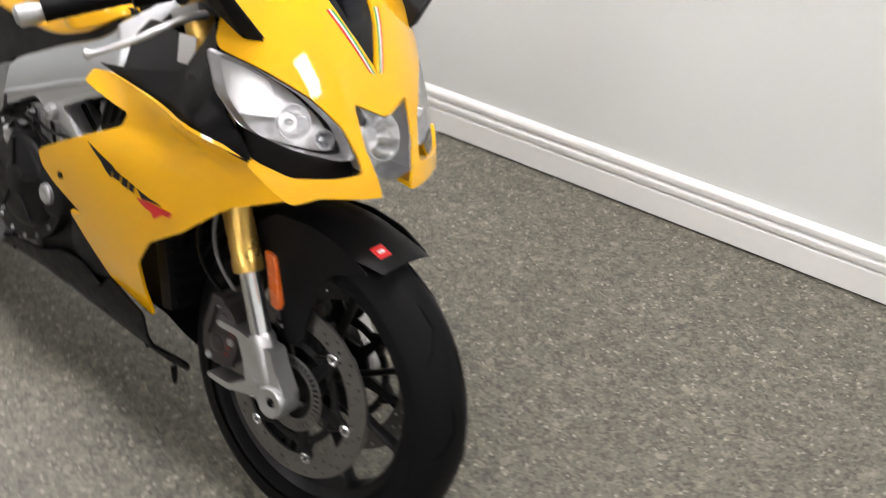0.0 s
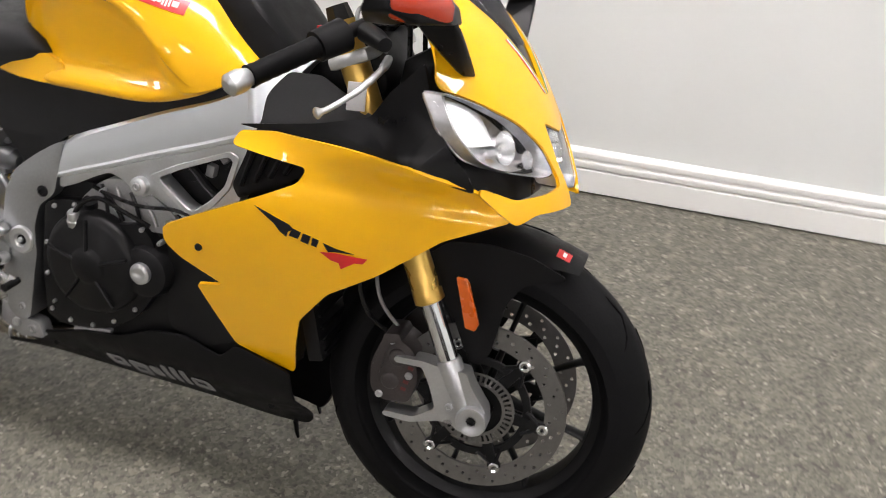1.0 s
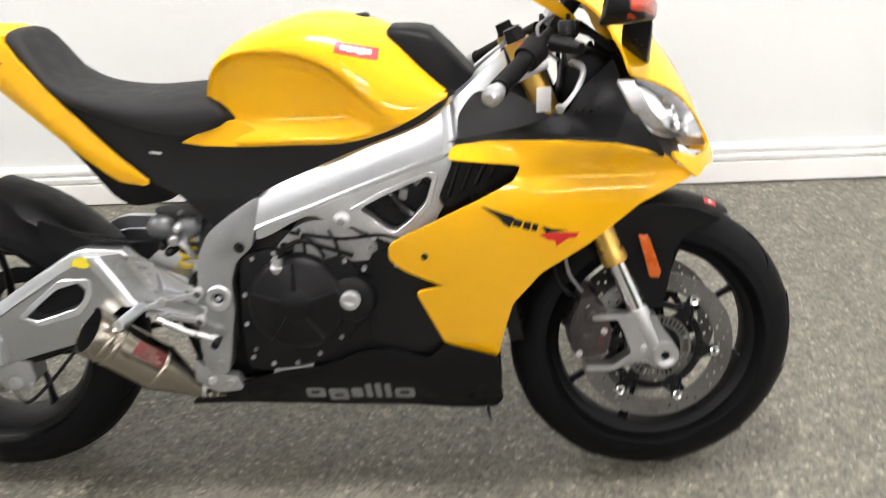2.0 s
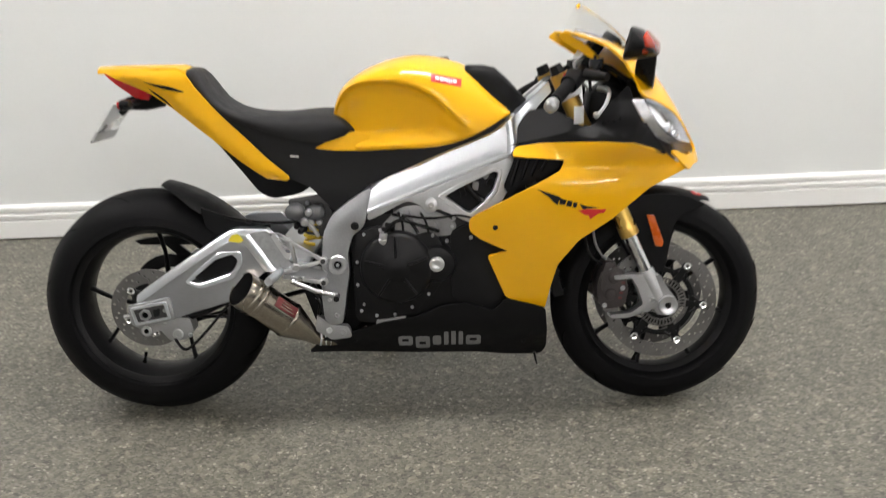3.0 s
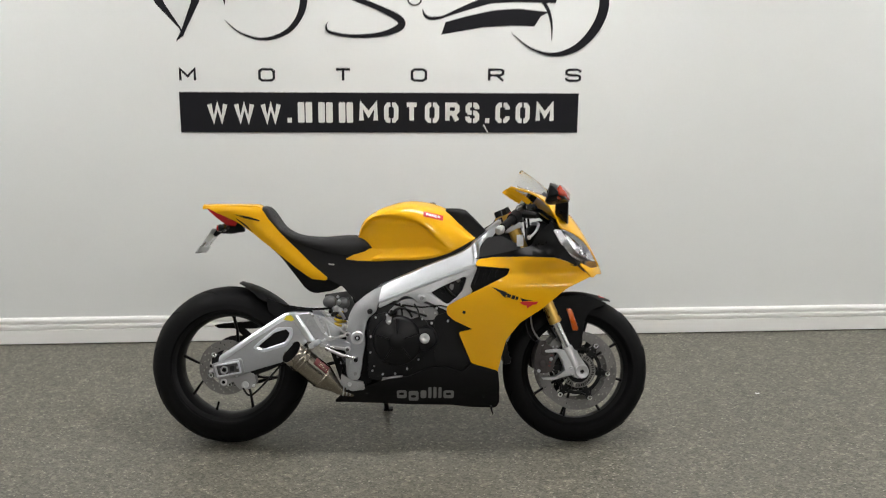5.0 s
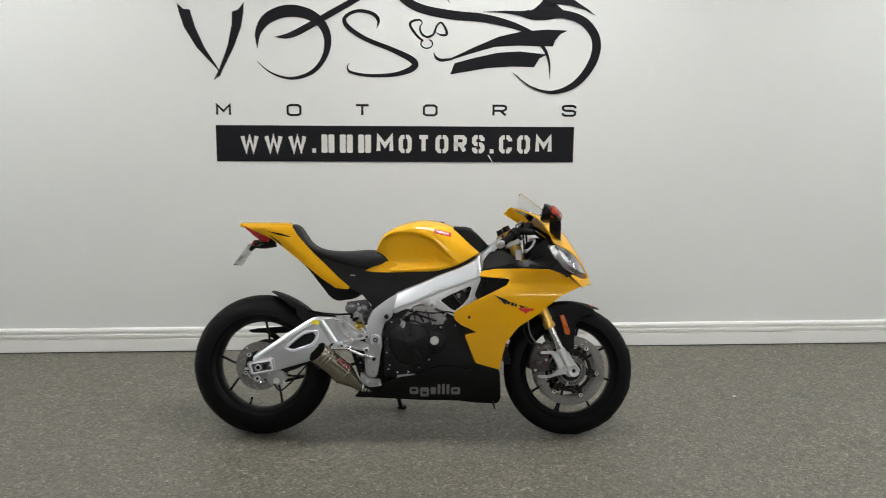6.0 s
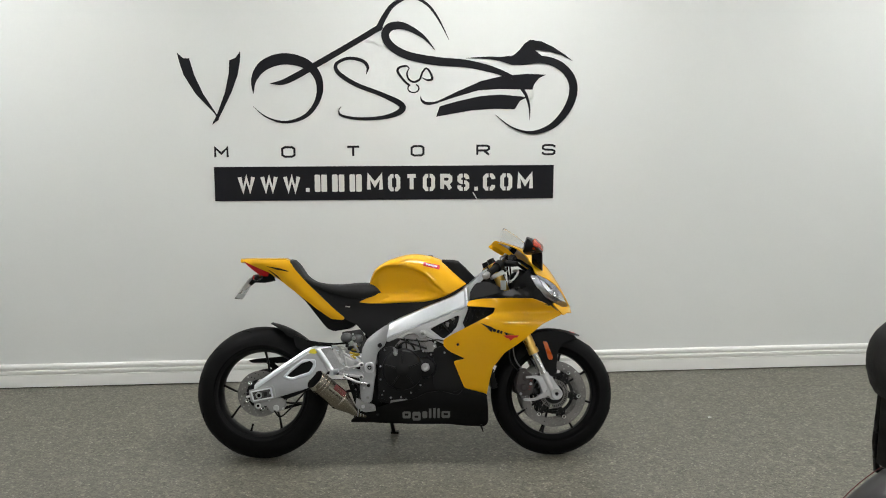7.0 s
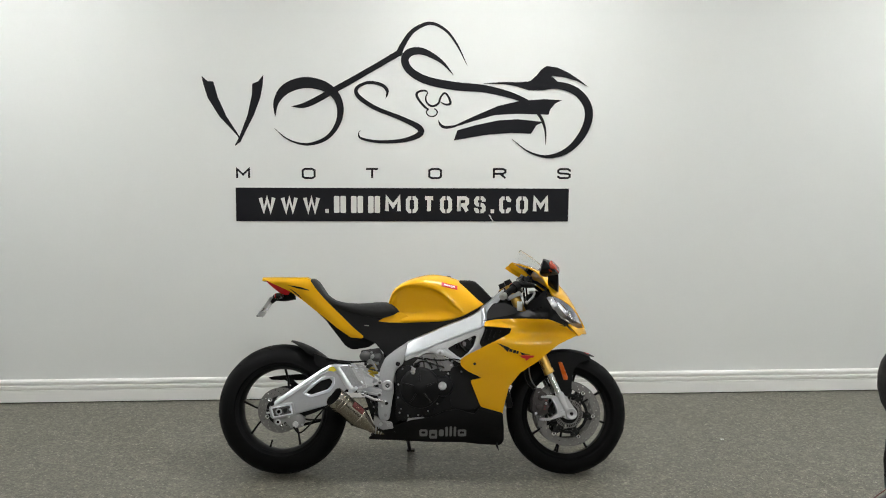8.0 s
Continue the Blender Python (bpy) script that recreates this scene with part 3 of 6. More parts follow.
DARK = [(0.985, 0.760), (1.013, 0.766), (1.123, 0.788), (1.212, 0.812), (1.238, 0.856), (1.280, 0.898), (1.292, 0.912), (1.302, 0.886), (1.319, 0.840), (1.352, 0.792), (1.386, 0.750), (1.395, 0.728), (1.300, 0.758), (1.064, 0.760)]
RECESS = [(1.0, 0.735), (1.128, 0.722), (1.114, 0.697), (0.985, 0.628), (0.972, 0.650), (0.998, 0.715)]
FLASH = [(1.053, 0.652), (1.075, 0.644), (1.112, 0.630), (1.118, 0.623), (1.110, 0.618), (1.107, 0.608), (1.096, 0.616), (1.085, 0.629)]
FLASH_MID = [[(1.116, 0.625), (1.131, 0.620), (1.126, 0.608), (1.111, 0.611)], [(1.134, 0.619), (1.147, 0.616), (1.143, 0.601), (1.130, 0.605)], [(1.150, 0.614), (1.160, 0.611), (1.156, 0.598), (1.147, 0.601)], [(1.166, 0.608), (1.187, 0.601), (1.217, 0.596), (1.187, 0.595), (1.175, 0.593)]]
FLASH_RED = [(1.162, 0.591), (1.187, 0.593), (1.220, 0.591), (1.238, 0.591), (1.231, 0.581), (1.217, 0.580), (1.195, 0.565), (1.192, 0.576), (1.179, 0.579)]
for s in (-1, 1):
    bm = bmesh.new()
    sheet(bm, rounded(FAIRING, 0.010), lambda x, z: (x, -s * fair_y(x, z), z), 0.006, 0.010)
    panel = part("side_fairing", bm, yellow, bike, "glossy yellow side fairing panel with black and red flash")
    bm = bmesh.new()
    sheet(bm, FLASH, lambda x, z: (x, -s * (fair_y(x, z) - 0.0022), z), 0.001, 0.012)
    part("flash_decal", bm, sign_black, panel, "black pointed flash decal")
    bm = bmesh.new()
    sheet(bm, FLASH_RED, lambda x, z: (x, -s * (fair_y(x, z) - 0.0022), z), 0.001, 0.012)
    part("flash_decal", bm, red_vinyl, panel, "red pointed flash decal")
    for o in FLASH_MID:
        bm = bmesh.new()
        sheet(bm, o, lambda x, z: (x, -s * (fair_y(x, z) - 0.0022), z), 0.001, 0.012)
        part("flash_decal", bm, sign_black, panel)
    bolt(panel, (0.946, -s * (fair_y(0.946, 0.551) - 0.0015), 0.551), 0.0065, 0.003, black_metal, s)
    bm = bmesh.new()
    sheet(bm, rounded(BELLY, 0.012), lambda x, z: (x, -s * belly_y(x, z), z), 0.006)
    belly = part("belly_pan", bm, black_plastic, bike, "matt black belly pan with worn grey lettering bars")
    # worn lettering, as plain rounded bars
    u0 = 0.680
    for wdt, tall in ((0.040, 0.036), (0.040, 0.046), (0.024, 0.036), (0.0125, 0.050), (0.0125, 0.052), (0.0125, 0.050), (0.042, 0.036)):
        o = [(u0, 0), (u0 + wdt, 0), (u0 + wdt, tall), (u0, tall)]
        zb = 0.192 - (0.012 if tall == 0.046 else 0)
        bm = bmesh.new()
        hole = [] if wdt < 0.03 else [rounded([(u0 + 0.010, zb + 0.014), (u0 + wdt - 0.011, zb + 0.014), (u0 + wdt - 0.011, zb + 0.026), (u0 + 0.010, zb + 0.026)], 0.004, 3)]
        sheet(bm, rounded([(a, zb + b) for a, b in o], 0.009 if wdt > 0.02 else 0.004, 3), lambda x, z: (x, -s * (belly_y(x, z) - 0.0028), z), 0.001, 0.012, holes=hole)
        part("lettering_bar", bm, grey_vinyl, belly, "worn light grey lettering bar")
        u0 += wdt + 0.0078
    bolt(belly, (1.03, -s * (belly_y(1.03, 0.20) - 0.001), 0.20), 0.006, 0.003, black_metal, s)
    bolt(belly, (0.56, -s * (belly_y(0.56, 0.215) - 0.001), 0.215), 0.006, 0.003, black_metal, s)
    bm = bmesh.new()
    tube(bm, [(1.064, s * 0.05, 0.156), (1.068, s * 0.05, 0.134), (1.072, s * 0.05, 0.120)], [0.008, 0.007, 0.004], 8, flat=0.5)
    part("drain_tab", bm, black_plastic, belly)
    bm = bmesh.new()
    sheet(bm, rounded(DARK, 0.012), lambda x, z: (x, -s * dark_y(x, z), z), 0.006)
    part("cockpit_panel", bm, cowl_black, bike)
    bm = bmesh.new()
    sheet(bm, rounded(INNER, 0.010), lambda x, z: (x, s * (0.142 - 0.25 * (z - 0.76)), z), 0.004, 0.03)
    part("inner_panel", bm, inner_dark, bike)
    bm = bmesh.new()
    sheet(bm, rounded(RECESS, 0.008), lambda x, z: (x, s * 0.165, z), 0.006)
    part("duct_panel", bm, black_plastic, bike)
    bm = bmesh.new()
    for k in range(4):
        tube(bm, [(1.014 + 0.026 * k, s * 0.170, 0.724 + 0.001 * k), (0.992 + 0.026 * k, s * 0.172, 0.655 + 0.012 * k)], 0.0045, 6)
    part("duct_rib", bm, black_plastic, bike)

# radiator and dark ducting between the fairing halves
bm = bmesh.new()
box(bm, (1.085, 0, 0.50), (0.03, 0.24, 0.34), turn("Y", -14), 0.006)
rad = part("radiator", bm, black_metal, bike)
for k in range(14):
    bm = bmesh.new()
    box(bm, (1.104 - 0.0062 * (k - 6.5) * 0.9, 0, 0.50 + (k - 6.5) * 0.0225), (0.006, 0.22, 0.004), turn("Y", -14))
    part("fin", bm, black_plastic, rad)
bm = bmesh.new()
sheet(bm, rounded([(0.90, 0.36), (1.09, 0.31), (1.10, 0.40), (1.15, 0.52), (1.24, 0.60), (1.30, 0.68), (1.30, 0.75), (1.0, 0.72), (0.92, 0.60)], 0.02), lambda x, z: (x, -0.098 * soft(x, (1.1, 1), (1.3, 0.9)), z), 0.006)
part("inner_duct", bm, black_plastic, bike)
bm = bmesh.new()
sheet(bm, rounded([(0.90, 0.36), (1.09, 0.31), (1.10, 0.40), (1.15, 0.52), (1.24, 0.60), (1.30, 0.68), (1.30, 0.75), (1.0, 0.72), (0.92, 0.60)], 0.02), lambda x, z: (x, 0.098 * soft(x, (1.1, 1), (1.3, 0.9)), z), 0.006)
part("inner_duct", bm, black_plastic, bike)

# ---- nose: cowl halves, three lamps, chin rail, screen ----
COWL = [(0.0, 0.866), (0.0, 0.803), (0.057, 0.826), (0.053, 0.765), (0.040, 0.725), (0.032, 0.694), (0.080, 0.696), (0.128, 0.698), (0.163, 0.684), (0.182, 0.702), (0.206, 0.735), (0.202, 0.745), (0.160, 0.724), (0.100, 0.726), (0.063, 0.731), (0.065, 0.750), (0.081, 0.793), (0.116, 0.832), (0.166, 0.864), (0.206, 0.883), (0.206, 0.895), (0.196, 0.917), (0.184, 0.950), (0.171, 0.966), (0.150, 0.995), (0.136, 1.020), (0.122, 1.051), (0.085, 1.050), (0.062, 1.010), (0.034, 0.930)]
HEAD = [(0.205, 0.879), (0.165, 0.861), (0.115, 0.829), (0.080, 0.790), (0.067, 0.749), (0.096, 0.748), (0.152, 0.761), (0.190, 0.779), (0.208, 0.822)]
CENTRE = [(0.0, 0.801), (0.055, 0.824), (0.051, 0.765), (0.038, 0.724), (0.0, 0.716)]
for s in (-1, 1):
    bm = bmesh.new()
    sheet(bm, rounded(COWL, 0.008, 3), lambda v, z: (nose(v, z), s * v, z), 0.006, 0.016)
    cowl = part("nose_cowl", bm, yellow, bike, "glossy yellow nose cowl half")
    for mat, o, tag in ((green_vinyl, 0.0022, "green"), (white_vinyl, 0.0062, "white"), (red_vinyl, 0.0102, "red")):
        bm = bmesh.new()
        sheet(bm, [(0.002 + o * 0.9, 0.868 - 0.008 + o * 0.2), (0.006 + o * 0.9, 0.872 - 0.009 + o * 0.2), (0.045 + o, 0.943), (0.041 + o, 0.944)], lambda v, z: (nose(v, z) + 0.001, s * v, z), 0.0006)
        part("pinstripe", bm, mat if s > 0 or tag != "green" else green_vinyl, cowl, tag + " pinstripe")
    # lamp: dark tray, bright bowls, clear lens
    bm = bmesh.new()
    sheet(bm, rounded([(0.128 + (a - 0.128) * 0.985, 0.80 + (b - 0.80) * 0.985) for a, b in HEAD], 0.012, 3), lambda v, z: (nose(v, z) - lamp_deep(v), s * v, z), 0.004, 0.02)
    lamp = part("headlight", bm, lamp_tray, bike, "swept headlight with clear lens and bright bowls")
    bm = bmesh.new()
    sheet(bm, rounded(HEAD, 0.012, 3), lambda v, z: (nose(v, z) - 0.004, s * v, z), 0.003, 0.016)
    part("lens", bm, clear, lamp).visible_shadow = False
    edge = rounded(HEAD, 0.012, 3)
    bm = bmesh.new()
    loft(bm, [[(nose(v, z) - d, s * (0.128 + (v - 0.128) * k), 0.80 + (z - 0.80) * k) for v, z in edge] for d, k in ((0.007, 0.994), (0.034, 0.985))], caps=False)
    part("lamp_wall", bm, lamp_tray, lamp)
    bm = bmesh.new()
    loft(bm, [[(nose(v, z) - d, s * (0.128 + (v - 0.128) * k), 0.80 + (z - 0.80) * k) for v, z in edge] for d, k in ((0.0045, 1.0), (0.010, 1.016), (0.020, 1.022), (0.038, 1.015))], caps=False)
    part("lamp_shell", bm, clear, lamp).visible_shadow = False
    # bright sloping upper reflector
    bm = bmesh.new()
    sheet(bm, rounded([(0.150, 0.800), (0.200, 0.800), (0.199, 0.868), (0.172, 0.858), (0.146, 0.842)], 0.006, 3), lambda v, z: (nose(v, z) - 0.009 - 0.34 * (z - 0.796) - 0.009 * ((v - 0.174) / 0.028) ** 2 - 0.005 * ((z - 0.838) / 0.033) ** 2, s * v, z), 0.001, 0.006)
    part("upper_reflector", bm, facet_silver, lamp)
    for v, z, r in ((0.130, 0.790, 0.025), (0.094, 0.768, 0.014)):
        bm = bmesh.new()
        ax = Vector((1, s * -0.25 * 0 + s * 0.35, 0.35)).normalized()
        c = Vector((nose(v, z) - 0.040, s * v, z))
        lathe(bm, [(0.004, -0.016), (r * 0.5, -0.010), (r * 0.85, 0.002), (r, 0.016), (r * 1.06, 0.016), (r * 0.9, 0.0), (r * 0.5, -0.014), (0.004, -0.020)], c, ax, 28, closed=True)
        part("bowl", bm, reflector, lamp)
        bm = bmesh.new()
        lathe(bm, [(0, 0.008), (0.004, 0.006), (0.006, -0.002), (0.006, -0.016), (0, -0.016)], c, ax, 14)
        part("bulb", bm, chrome, lamp)
    # underside lip of the chin rail
    bm = bmesh.new()
    loft(bm, [[(nose(v, z) + dx, s * v, z + dz) for dx, dz in ((-0.001, 0.001), (-0.034, 0.004), (-0.034, 0.012), (-0.005, 0.010))] for v, z in ((0.034, 0.694), (0.080, 0.696), (0.128, 0.698), (0.160, 0.687))])
    part("chin_lip", bm, yellow, bike)
bm = bmesh.new()
sheet(bm, [(v, z) for v, z in CENTRE] + [(-v, z) for v, z in CENTRE[-2:0:-1]], lambda v, z: (nose(v, z) - 0.050, v, z), 0.004, 0.02)
lamp = part("headlight", bm, lamp_grey, bike, "central headlight with clear lens")
bm = bmesh.new()
sheet(bm, [(v, z) for v, z in CENTRE] + [(-v, z) for v, z in CENTRE[-2:0:-1]], lambda v, z: (nose(v, z) - 0.004, v, z), 0.003, 0.016)
part("lens", bm, clear, lamp)
bm = bmesh.new()
lathe(bm, [(0.004, -0.018), (0.022, -0.008), (0.033, 0.006), (0.036, 0.018), (0.038, 0.018), (0.034, 0.004), (0.004, -0.022)], (1.455, 0, 0.765), (1, 0, 0.4), 32, closed=True)
part("bowl", bm, reflector, lamp)
bm = bmesh.new()
loft(bm, [[(nose(v, z) - d, v * k, 0.765 + (z - 0.765) * k) for v, z in [(v, z) for v, z in CENTRE] + [(-v, z) for v, z in CENTRE[-2:0:-1]]] for d, k in ((0.003, 1.0), (0.050, 1.03), (0.050, 1.06), (0.004, 1.03))], caps=False)
part("bezel", bm, lamp_grey, lamp)
# black void behind the lamps and under them
bm = bmesh.new()
loft(bm, [[(nose(vv * k, z) - 0.062, vv * k, z) for vv in (-0.175, -0.12, -0.06, 0, 0.06, 0.12, 0.175)] for z, k in ((0.700, 0.90), (0.73, 0.98), (0.76, 1.0), (0.82, 1.02), (0.88, 1.0), (0.92, 0.8))], caps=False, closed=False)
part("inner_cowl", bm, cowl_black, bike)
# dark V panel and screen
bm = bmesh.new()
vee = [(0.0, 0.868), (0.034, 0.932), (0.064, 1.012), (0.084, 1.048), (-0.084, 1.048), (-0.064, 1.012), (-0.034, 0.932)]
sheet(bm, vee, lambda v, z: (nose(v, z) - 0.006, v, z), 0.004, 0.016)
part("screen_base", bm, black_gloss, bike)
bm = bmesh.new()
rings = []
for i in range(13):
    u = i / 12
    x = 1.395 - 0.205 * u
    z = 0.932 + 0.19 * u - 0.02 * math.sin(math.pi * u) * -1
    w = 0.036 + 0.085 * u ** 0.8
    rings.append([(x - 0.03 * (k / 6) ** 2, w * k / 6, z - 0.075 * u ** 0.5 * (abs(k) / 6) ** 2.4) for k in range(-6, 7)])
top = loft(bm, rings, caps=False, closed=False)
bmesh.ops.solidify(bm, geom=bm.faces[:], thickness=0.003)
screen = part("windscreen", bm, smoke, bike, "thin clear plastic windscreen with worn edge")
# cover over the steering head, below the dash
bm = bmesh.new()
hull(bm, [(x, y, z) for y in (-0.062, 0.062) for x, z in ((1.205, 0.80), (1.215, 0.885), (1.262, 0.915), (1.325, 0.885), (1.34, 0.82), (1.29, 0.78))], 0.008)
part("headstock_cover", bm, black_plastic, bike)
# dash behind the screen
bm = bmesh.new()
box(bm, (1.215, 0, 0.985), (0.03, 0.17, 0.085), turn("Y", 35), 0.012)
dash = part("dashboard", bm, black_plastic, bike)
bm = bmesh.new()
box(bm, (1.200, 0.012, 0.994), (0.012, 0.10, 0.055), turn("Y", 35), 0.004)
part("display", bm, lamp_grey, dash)
for s in (-1, 1):
    bm = bmesh.new()
    tube(bm, [(1.33, s * 0.12, 0.90), (1.26, s * 0.10, 0.95), (1.20, s * 0.07, 0.97)], 0.008, 8)
    part("fairing_stay", bm, black_metal, bike)
    # inner cowl lip, yellow, behind the rear edge of the cowl
    bm = bmesh.new()
    sheet(bm, rounded([(1.135, 1.048), (1.20, 1.008), (1.242, 0.968), (1.21, 0.975), (1.15, 1.012), (1.118, 1.035)], 0.006), lambda x, z: (x, s * (0.118 - 0.2 * (1.05 - z)), z), 0.004)
    part("cowl_lip", bm, yellow, bike)


# ---- mirrors ----
def mirror(s):
    """An angular black mirror on a wedge-shaped foot, with an amber lamp in its outer front corner."""
    def at(*pts):
        return [(x, s * y, z) for x, y, z in pts]
    bm = bmesh.new()
    hull(bm, at((1.296, 0.258, 0.978), (1.350, 0.258, 0.996), (1.354, 0.222, 0.975), (1.306, 0.222, 0.965), (1.305, 0.182, 0.934), (1.366, 0.146, 0.896), (1.352, 0.184, 0.900)), 0.004)
    ob = part("mirror", bm, cowl_black, bike, "angular black fairing mirror with amber indicator")
    bm = bmesh.new()
    side = [(1.262, 0.974), (1.284, 1.056), (1.312, 1.046), (1.345, 1.014), (1.352, 0.984), (1.300, 0.974)]
    hull(bm, at(*[(x, 0.268, z) for x, z in side], *[(1.282 + (x - 1.302) * 0.86, 0.330, 1.016 + (z - 1.014) * 0.88) for x, z in side], *[(1.272 + (x - 1.302) * 0.42, 0.362, 1.020 + (z - 1.014) * 0.50) for x, z in side], *[(1.312 + (x - 1.302) * 0.8, 0.215, 1.000 + (z - 1.014) * 0.70) for x, z in side]), 0.004)
    housing = part("housing", bm, cowl_black, ob)
    bm = bmesh.new()
    hull(bm, at((1.326, 0.266, 1.044), (1.355, 0.266, 1.012), (1.354, 0.266, 0.986), (1.330, 0.266, 0.984), (1.305, 0.334, 1.046), (1.324, 0.334, 1.012), (1.312, 0.334, 0.988), (1.290, 0.334, 0.988), (1.292, 0.358, 1.036), (1.300, 0.358, 1.012), (1.290, 0.358, 0.998)), 0.005, 3)
    part("indicator", bm, amber_dark, ob, "deep amber indicator lens")
    bm = bmesh.new()
    hull(bm, at(*[(1.258 + d + 0.22 * (z - 0.994) - 0.25 * 0.050 * math.cos(t), 0.290 + 0.050 * math.cos(t), 0.994 + 0.028 + 0.022 * math.sin(t)) for d in (0.0035, 0.006) for t in [2 * math.pi * j / 16 for j in range(16)] for z in [1.024 + 0.030 * math.sin(t)]]), 0)
    part("glass", bm, dark_mirror, ob)


mirror(-1)
mirror(1)

# ---- tank ----
def tank_top(x):
    return soft(x, (0.510, 0.800), (0.520, 0.838), (0.526, 0.871), (0.540, 0.905), (0.573, 0.938), (0.620, 0.965), (0.678, 0.985), (0.735, 0.994), (0.792, 0.990), (0.859, 0.973), (0.898, 0.952), (0.945, 0.905), (0.992, 0.848))


def tank_low(x):
    return soft(x, (0.510, 0.752), (0.573, 0.748), (0.684, 0.752), (0.804, 0.758), (0.897, 0.785), (0.992, 0.838))


def tank_crease(x):
    """Height of the knee crease, which climbs from the rear, runs along the flank and dives to the lower front edge."""
    return soft(x, (0.510, 0.780), (0.522, 0.830), (0.534, 0.862), (0.550, 0.894), (0.576, 0.917), (0.611, 0.929), (0.660, 0.931), (0.710, 0.925), (0.756, 0.910), (0.792, 0.888), (0.823, 0.858), (0.858, 0.826), (0.890, 0.803), (0.940, 0.812), (0.992, 0.842))


def tank_wide(x):
    return soft(x, (0.510, 0.050), (0.520, 0.090), (0.535, 0.122), (0.560, 0.146), (0.620, 0.166), (0.75, 0.174), (0.85, 0.173), (0.93, 0.155), (0.992, 0.136))


TANK_DOME = [(1.0, 0.0), (0.998, 0.10), (0.985, 0.22), (0.955, 0.36), (0.90, 0.52), (0.81, 0.67), (0.69, 0.79), (0.54, 0.885), (0.37, 0.95), (0.19, 0.988), (0.0, 1.0)]


def tank_y(x, z):
    """Half width of the upper tank at x and height z, above the crease."""
    h = min(max((z - tank_crease(x)) / (tank_top(x) - tank_crease(x)), 0), 1)
    return tank_wide(x) * lerp(h, *[(b, a) for a, b in TANK_DOME])


def tank_side(x):
    """Section from the skirt's lower edge up to the middle of the top, as (half width, height)."""
    low, crease, top, w = tank_low(x), tank_crease(x), tank_top(x), tank_wide(x)
    room = max(crease - low, 0.004)
    deep = 0.034 * min(max((0.905 - x) / 0.10, 0), 1) * min(max((x - 0.515) / 0.05, 0), 1) * min(room / 0.10, 1)
    skirt = min(w, soft(x, (0.510, 0.060), (0.56, 0.126), (0.62, 0.146), (0.80, 0.160), (0.93, 0.152), (0.992, 0.136)))
    waist = low + min(0.052, room * 0.42)
    pts = [(skirt - 0.006, low), (skirt, low + min(0.008, room * 0.1))]
    for k in range(1, 6):
        u = k / 6
        e = u * u * (3 - 2 * u)
        pts.append((skirt + (w - deep * 1.25 - skirt) * e, low + min(0.008, room * 0.1) + (waist - low - min(0.008, room * 0.1)) * u))
    lip = crease - min(0.014, room * 0.2)
    for k in range(0, 6):
        u = k / 5
        pts.append((w - deep * (1.25 - 0.45 * u - 0.10 * math.sin(math.pi * u)), waist + (lip - waist) * u))
    pts += [(w - deep * 0.42, crease - min(0.007, room * 0.1)), (w - deep * 0.10, crease - min(0.002, room * 0.03))]
    return pts + [(w * a, crease + (top - crease) * b) for a, b in TANK_DOME]


def tank_body():
    bm = bmesh.new()
    rings = []
    for i in range(73):
        x = 0.510 + 0.482 * (i / 72) ** 1.2
        half = tank_side(x)
        rings.append([(x, y, z) for y, z in half] + [(x, -y, z) for y, z in half[-2::-1]])
    return loft(bm, rings)


tank = part("fuel_tank", tank_body(), yellow, bike, "glossy yellow fuel tank with recessed knee hollows", angle=75)
SKIRT = [(0.472, 0.756), (0.520, 0.7505), (0.573, 0.7495), (0.63, 0.752), (0.62, 0.785), (0.586, 0.802), (0.556, 0.796), (0.520, 0.780)]
for s in (-1, 1):
    bm = bmesh.new()
    sheet(bm, rounded(SKIRT, 0.008, 3), lambda x, z: (x, s * (soft(x, (0.47, 0.126), (0.53, 0.135), (0.58, 0.138), (0.63, 0.138)) - 0.10 * (z - 0.75)), z), 0.012, 0.02)
    part("tank_skirt", bm, yellow, bike)
    bm = bmesh.new()
    def patch(x, z, up=0.0014):
        return (x, s * (tank_y(x, z) + up), z + up * 0.5)
    sheet(bm, [(0.787, 0.947), (0.786, 0.927), (0.864, 0.910), (0.866, 0.930)], patch, 0.001, 0.012)
    dec = part("tank_badge", bm, red_vinyl, tank, "small red badge with white bars")
    for k, (wide, tall) in enumerate(((0.010, 0.008), (0.010, 0.009), (0.006, 0.008), (0.003, 0.010), (0.003, 0.011), (0.003, 0.010), (0.010, 0.008))):
        bm = bmesh.new()
        a = 0.7975 + (0, 0.0115, 0.023, 0.0305, 0.0355, 0.0405, 0.0455)[k]
        b = 0.9395 - 0.215 * (a - 0.7975)
        sheet(bm, [(a, b), (a, b - tall), (a + wide, b - tall - 0.215 * wide), (a + wide, b - 0.215 * wide)], lambda x, z: patch(x, z, 0.0026), 0.0005)
        part("badge_bar", bm, white_vinyl, tank)
# airbox cover between tank and steering head
bm = bmesh.new()
rings = []
for x, top, low, w in ((0.872, 0.952, 0.93, 0.074), (0.879, 0.964, 0.90, 0.092), (0.930, 0.963, 0.86, 0.104), (0.957, 0.957, 0.85, 0.106), (0.990, 0.927, 0.83, 0.106), (1.040, 0.874, 0.82, 0.094), (1.062, 0.852, 0.81, 0.070)):
    rings.append([(x, y * w, low + (top - low) * h) for y, h in ((-1.0, 0), (-0.99, 0.60), (-0.95, 0.86), (-0.86, 0.96), (-0.6, 0.995), (0, 1), (0.6, 0.995), (0.86, 0.96), (0.95, 0.86), (0.99, 0.60), (1.0, 0))])
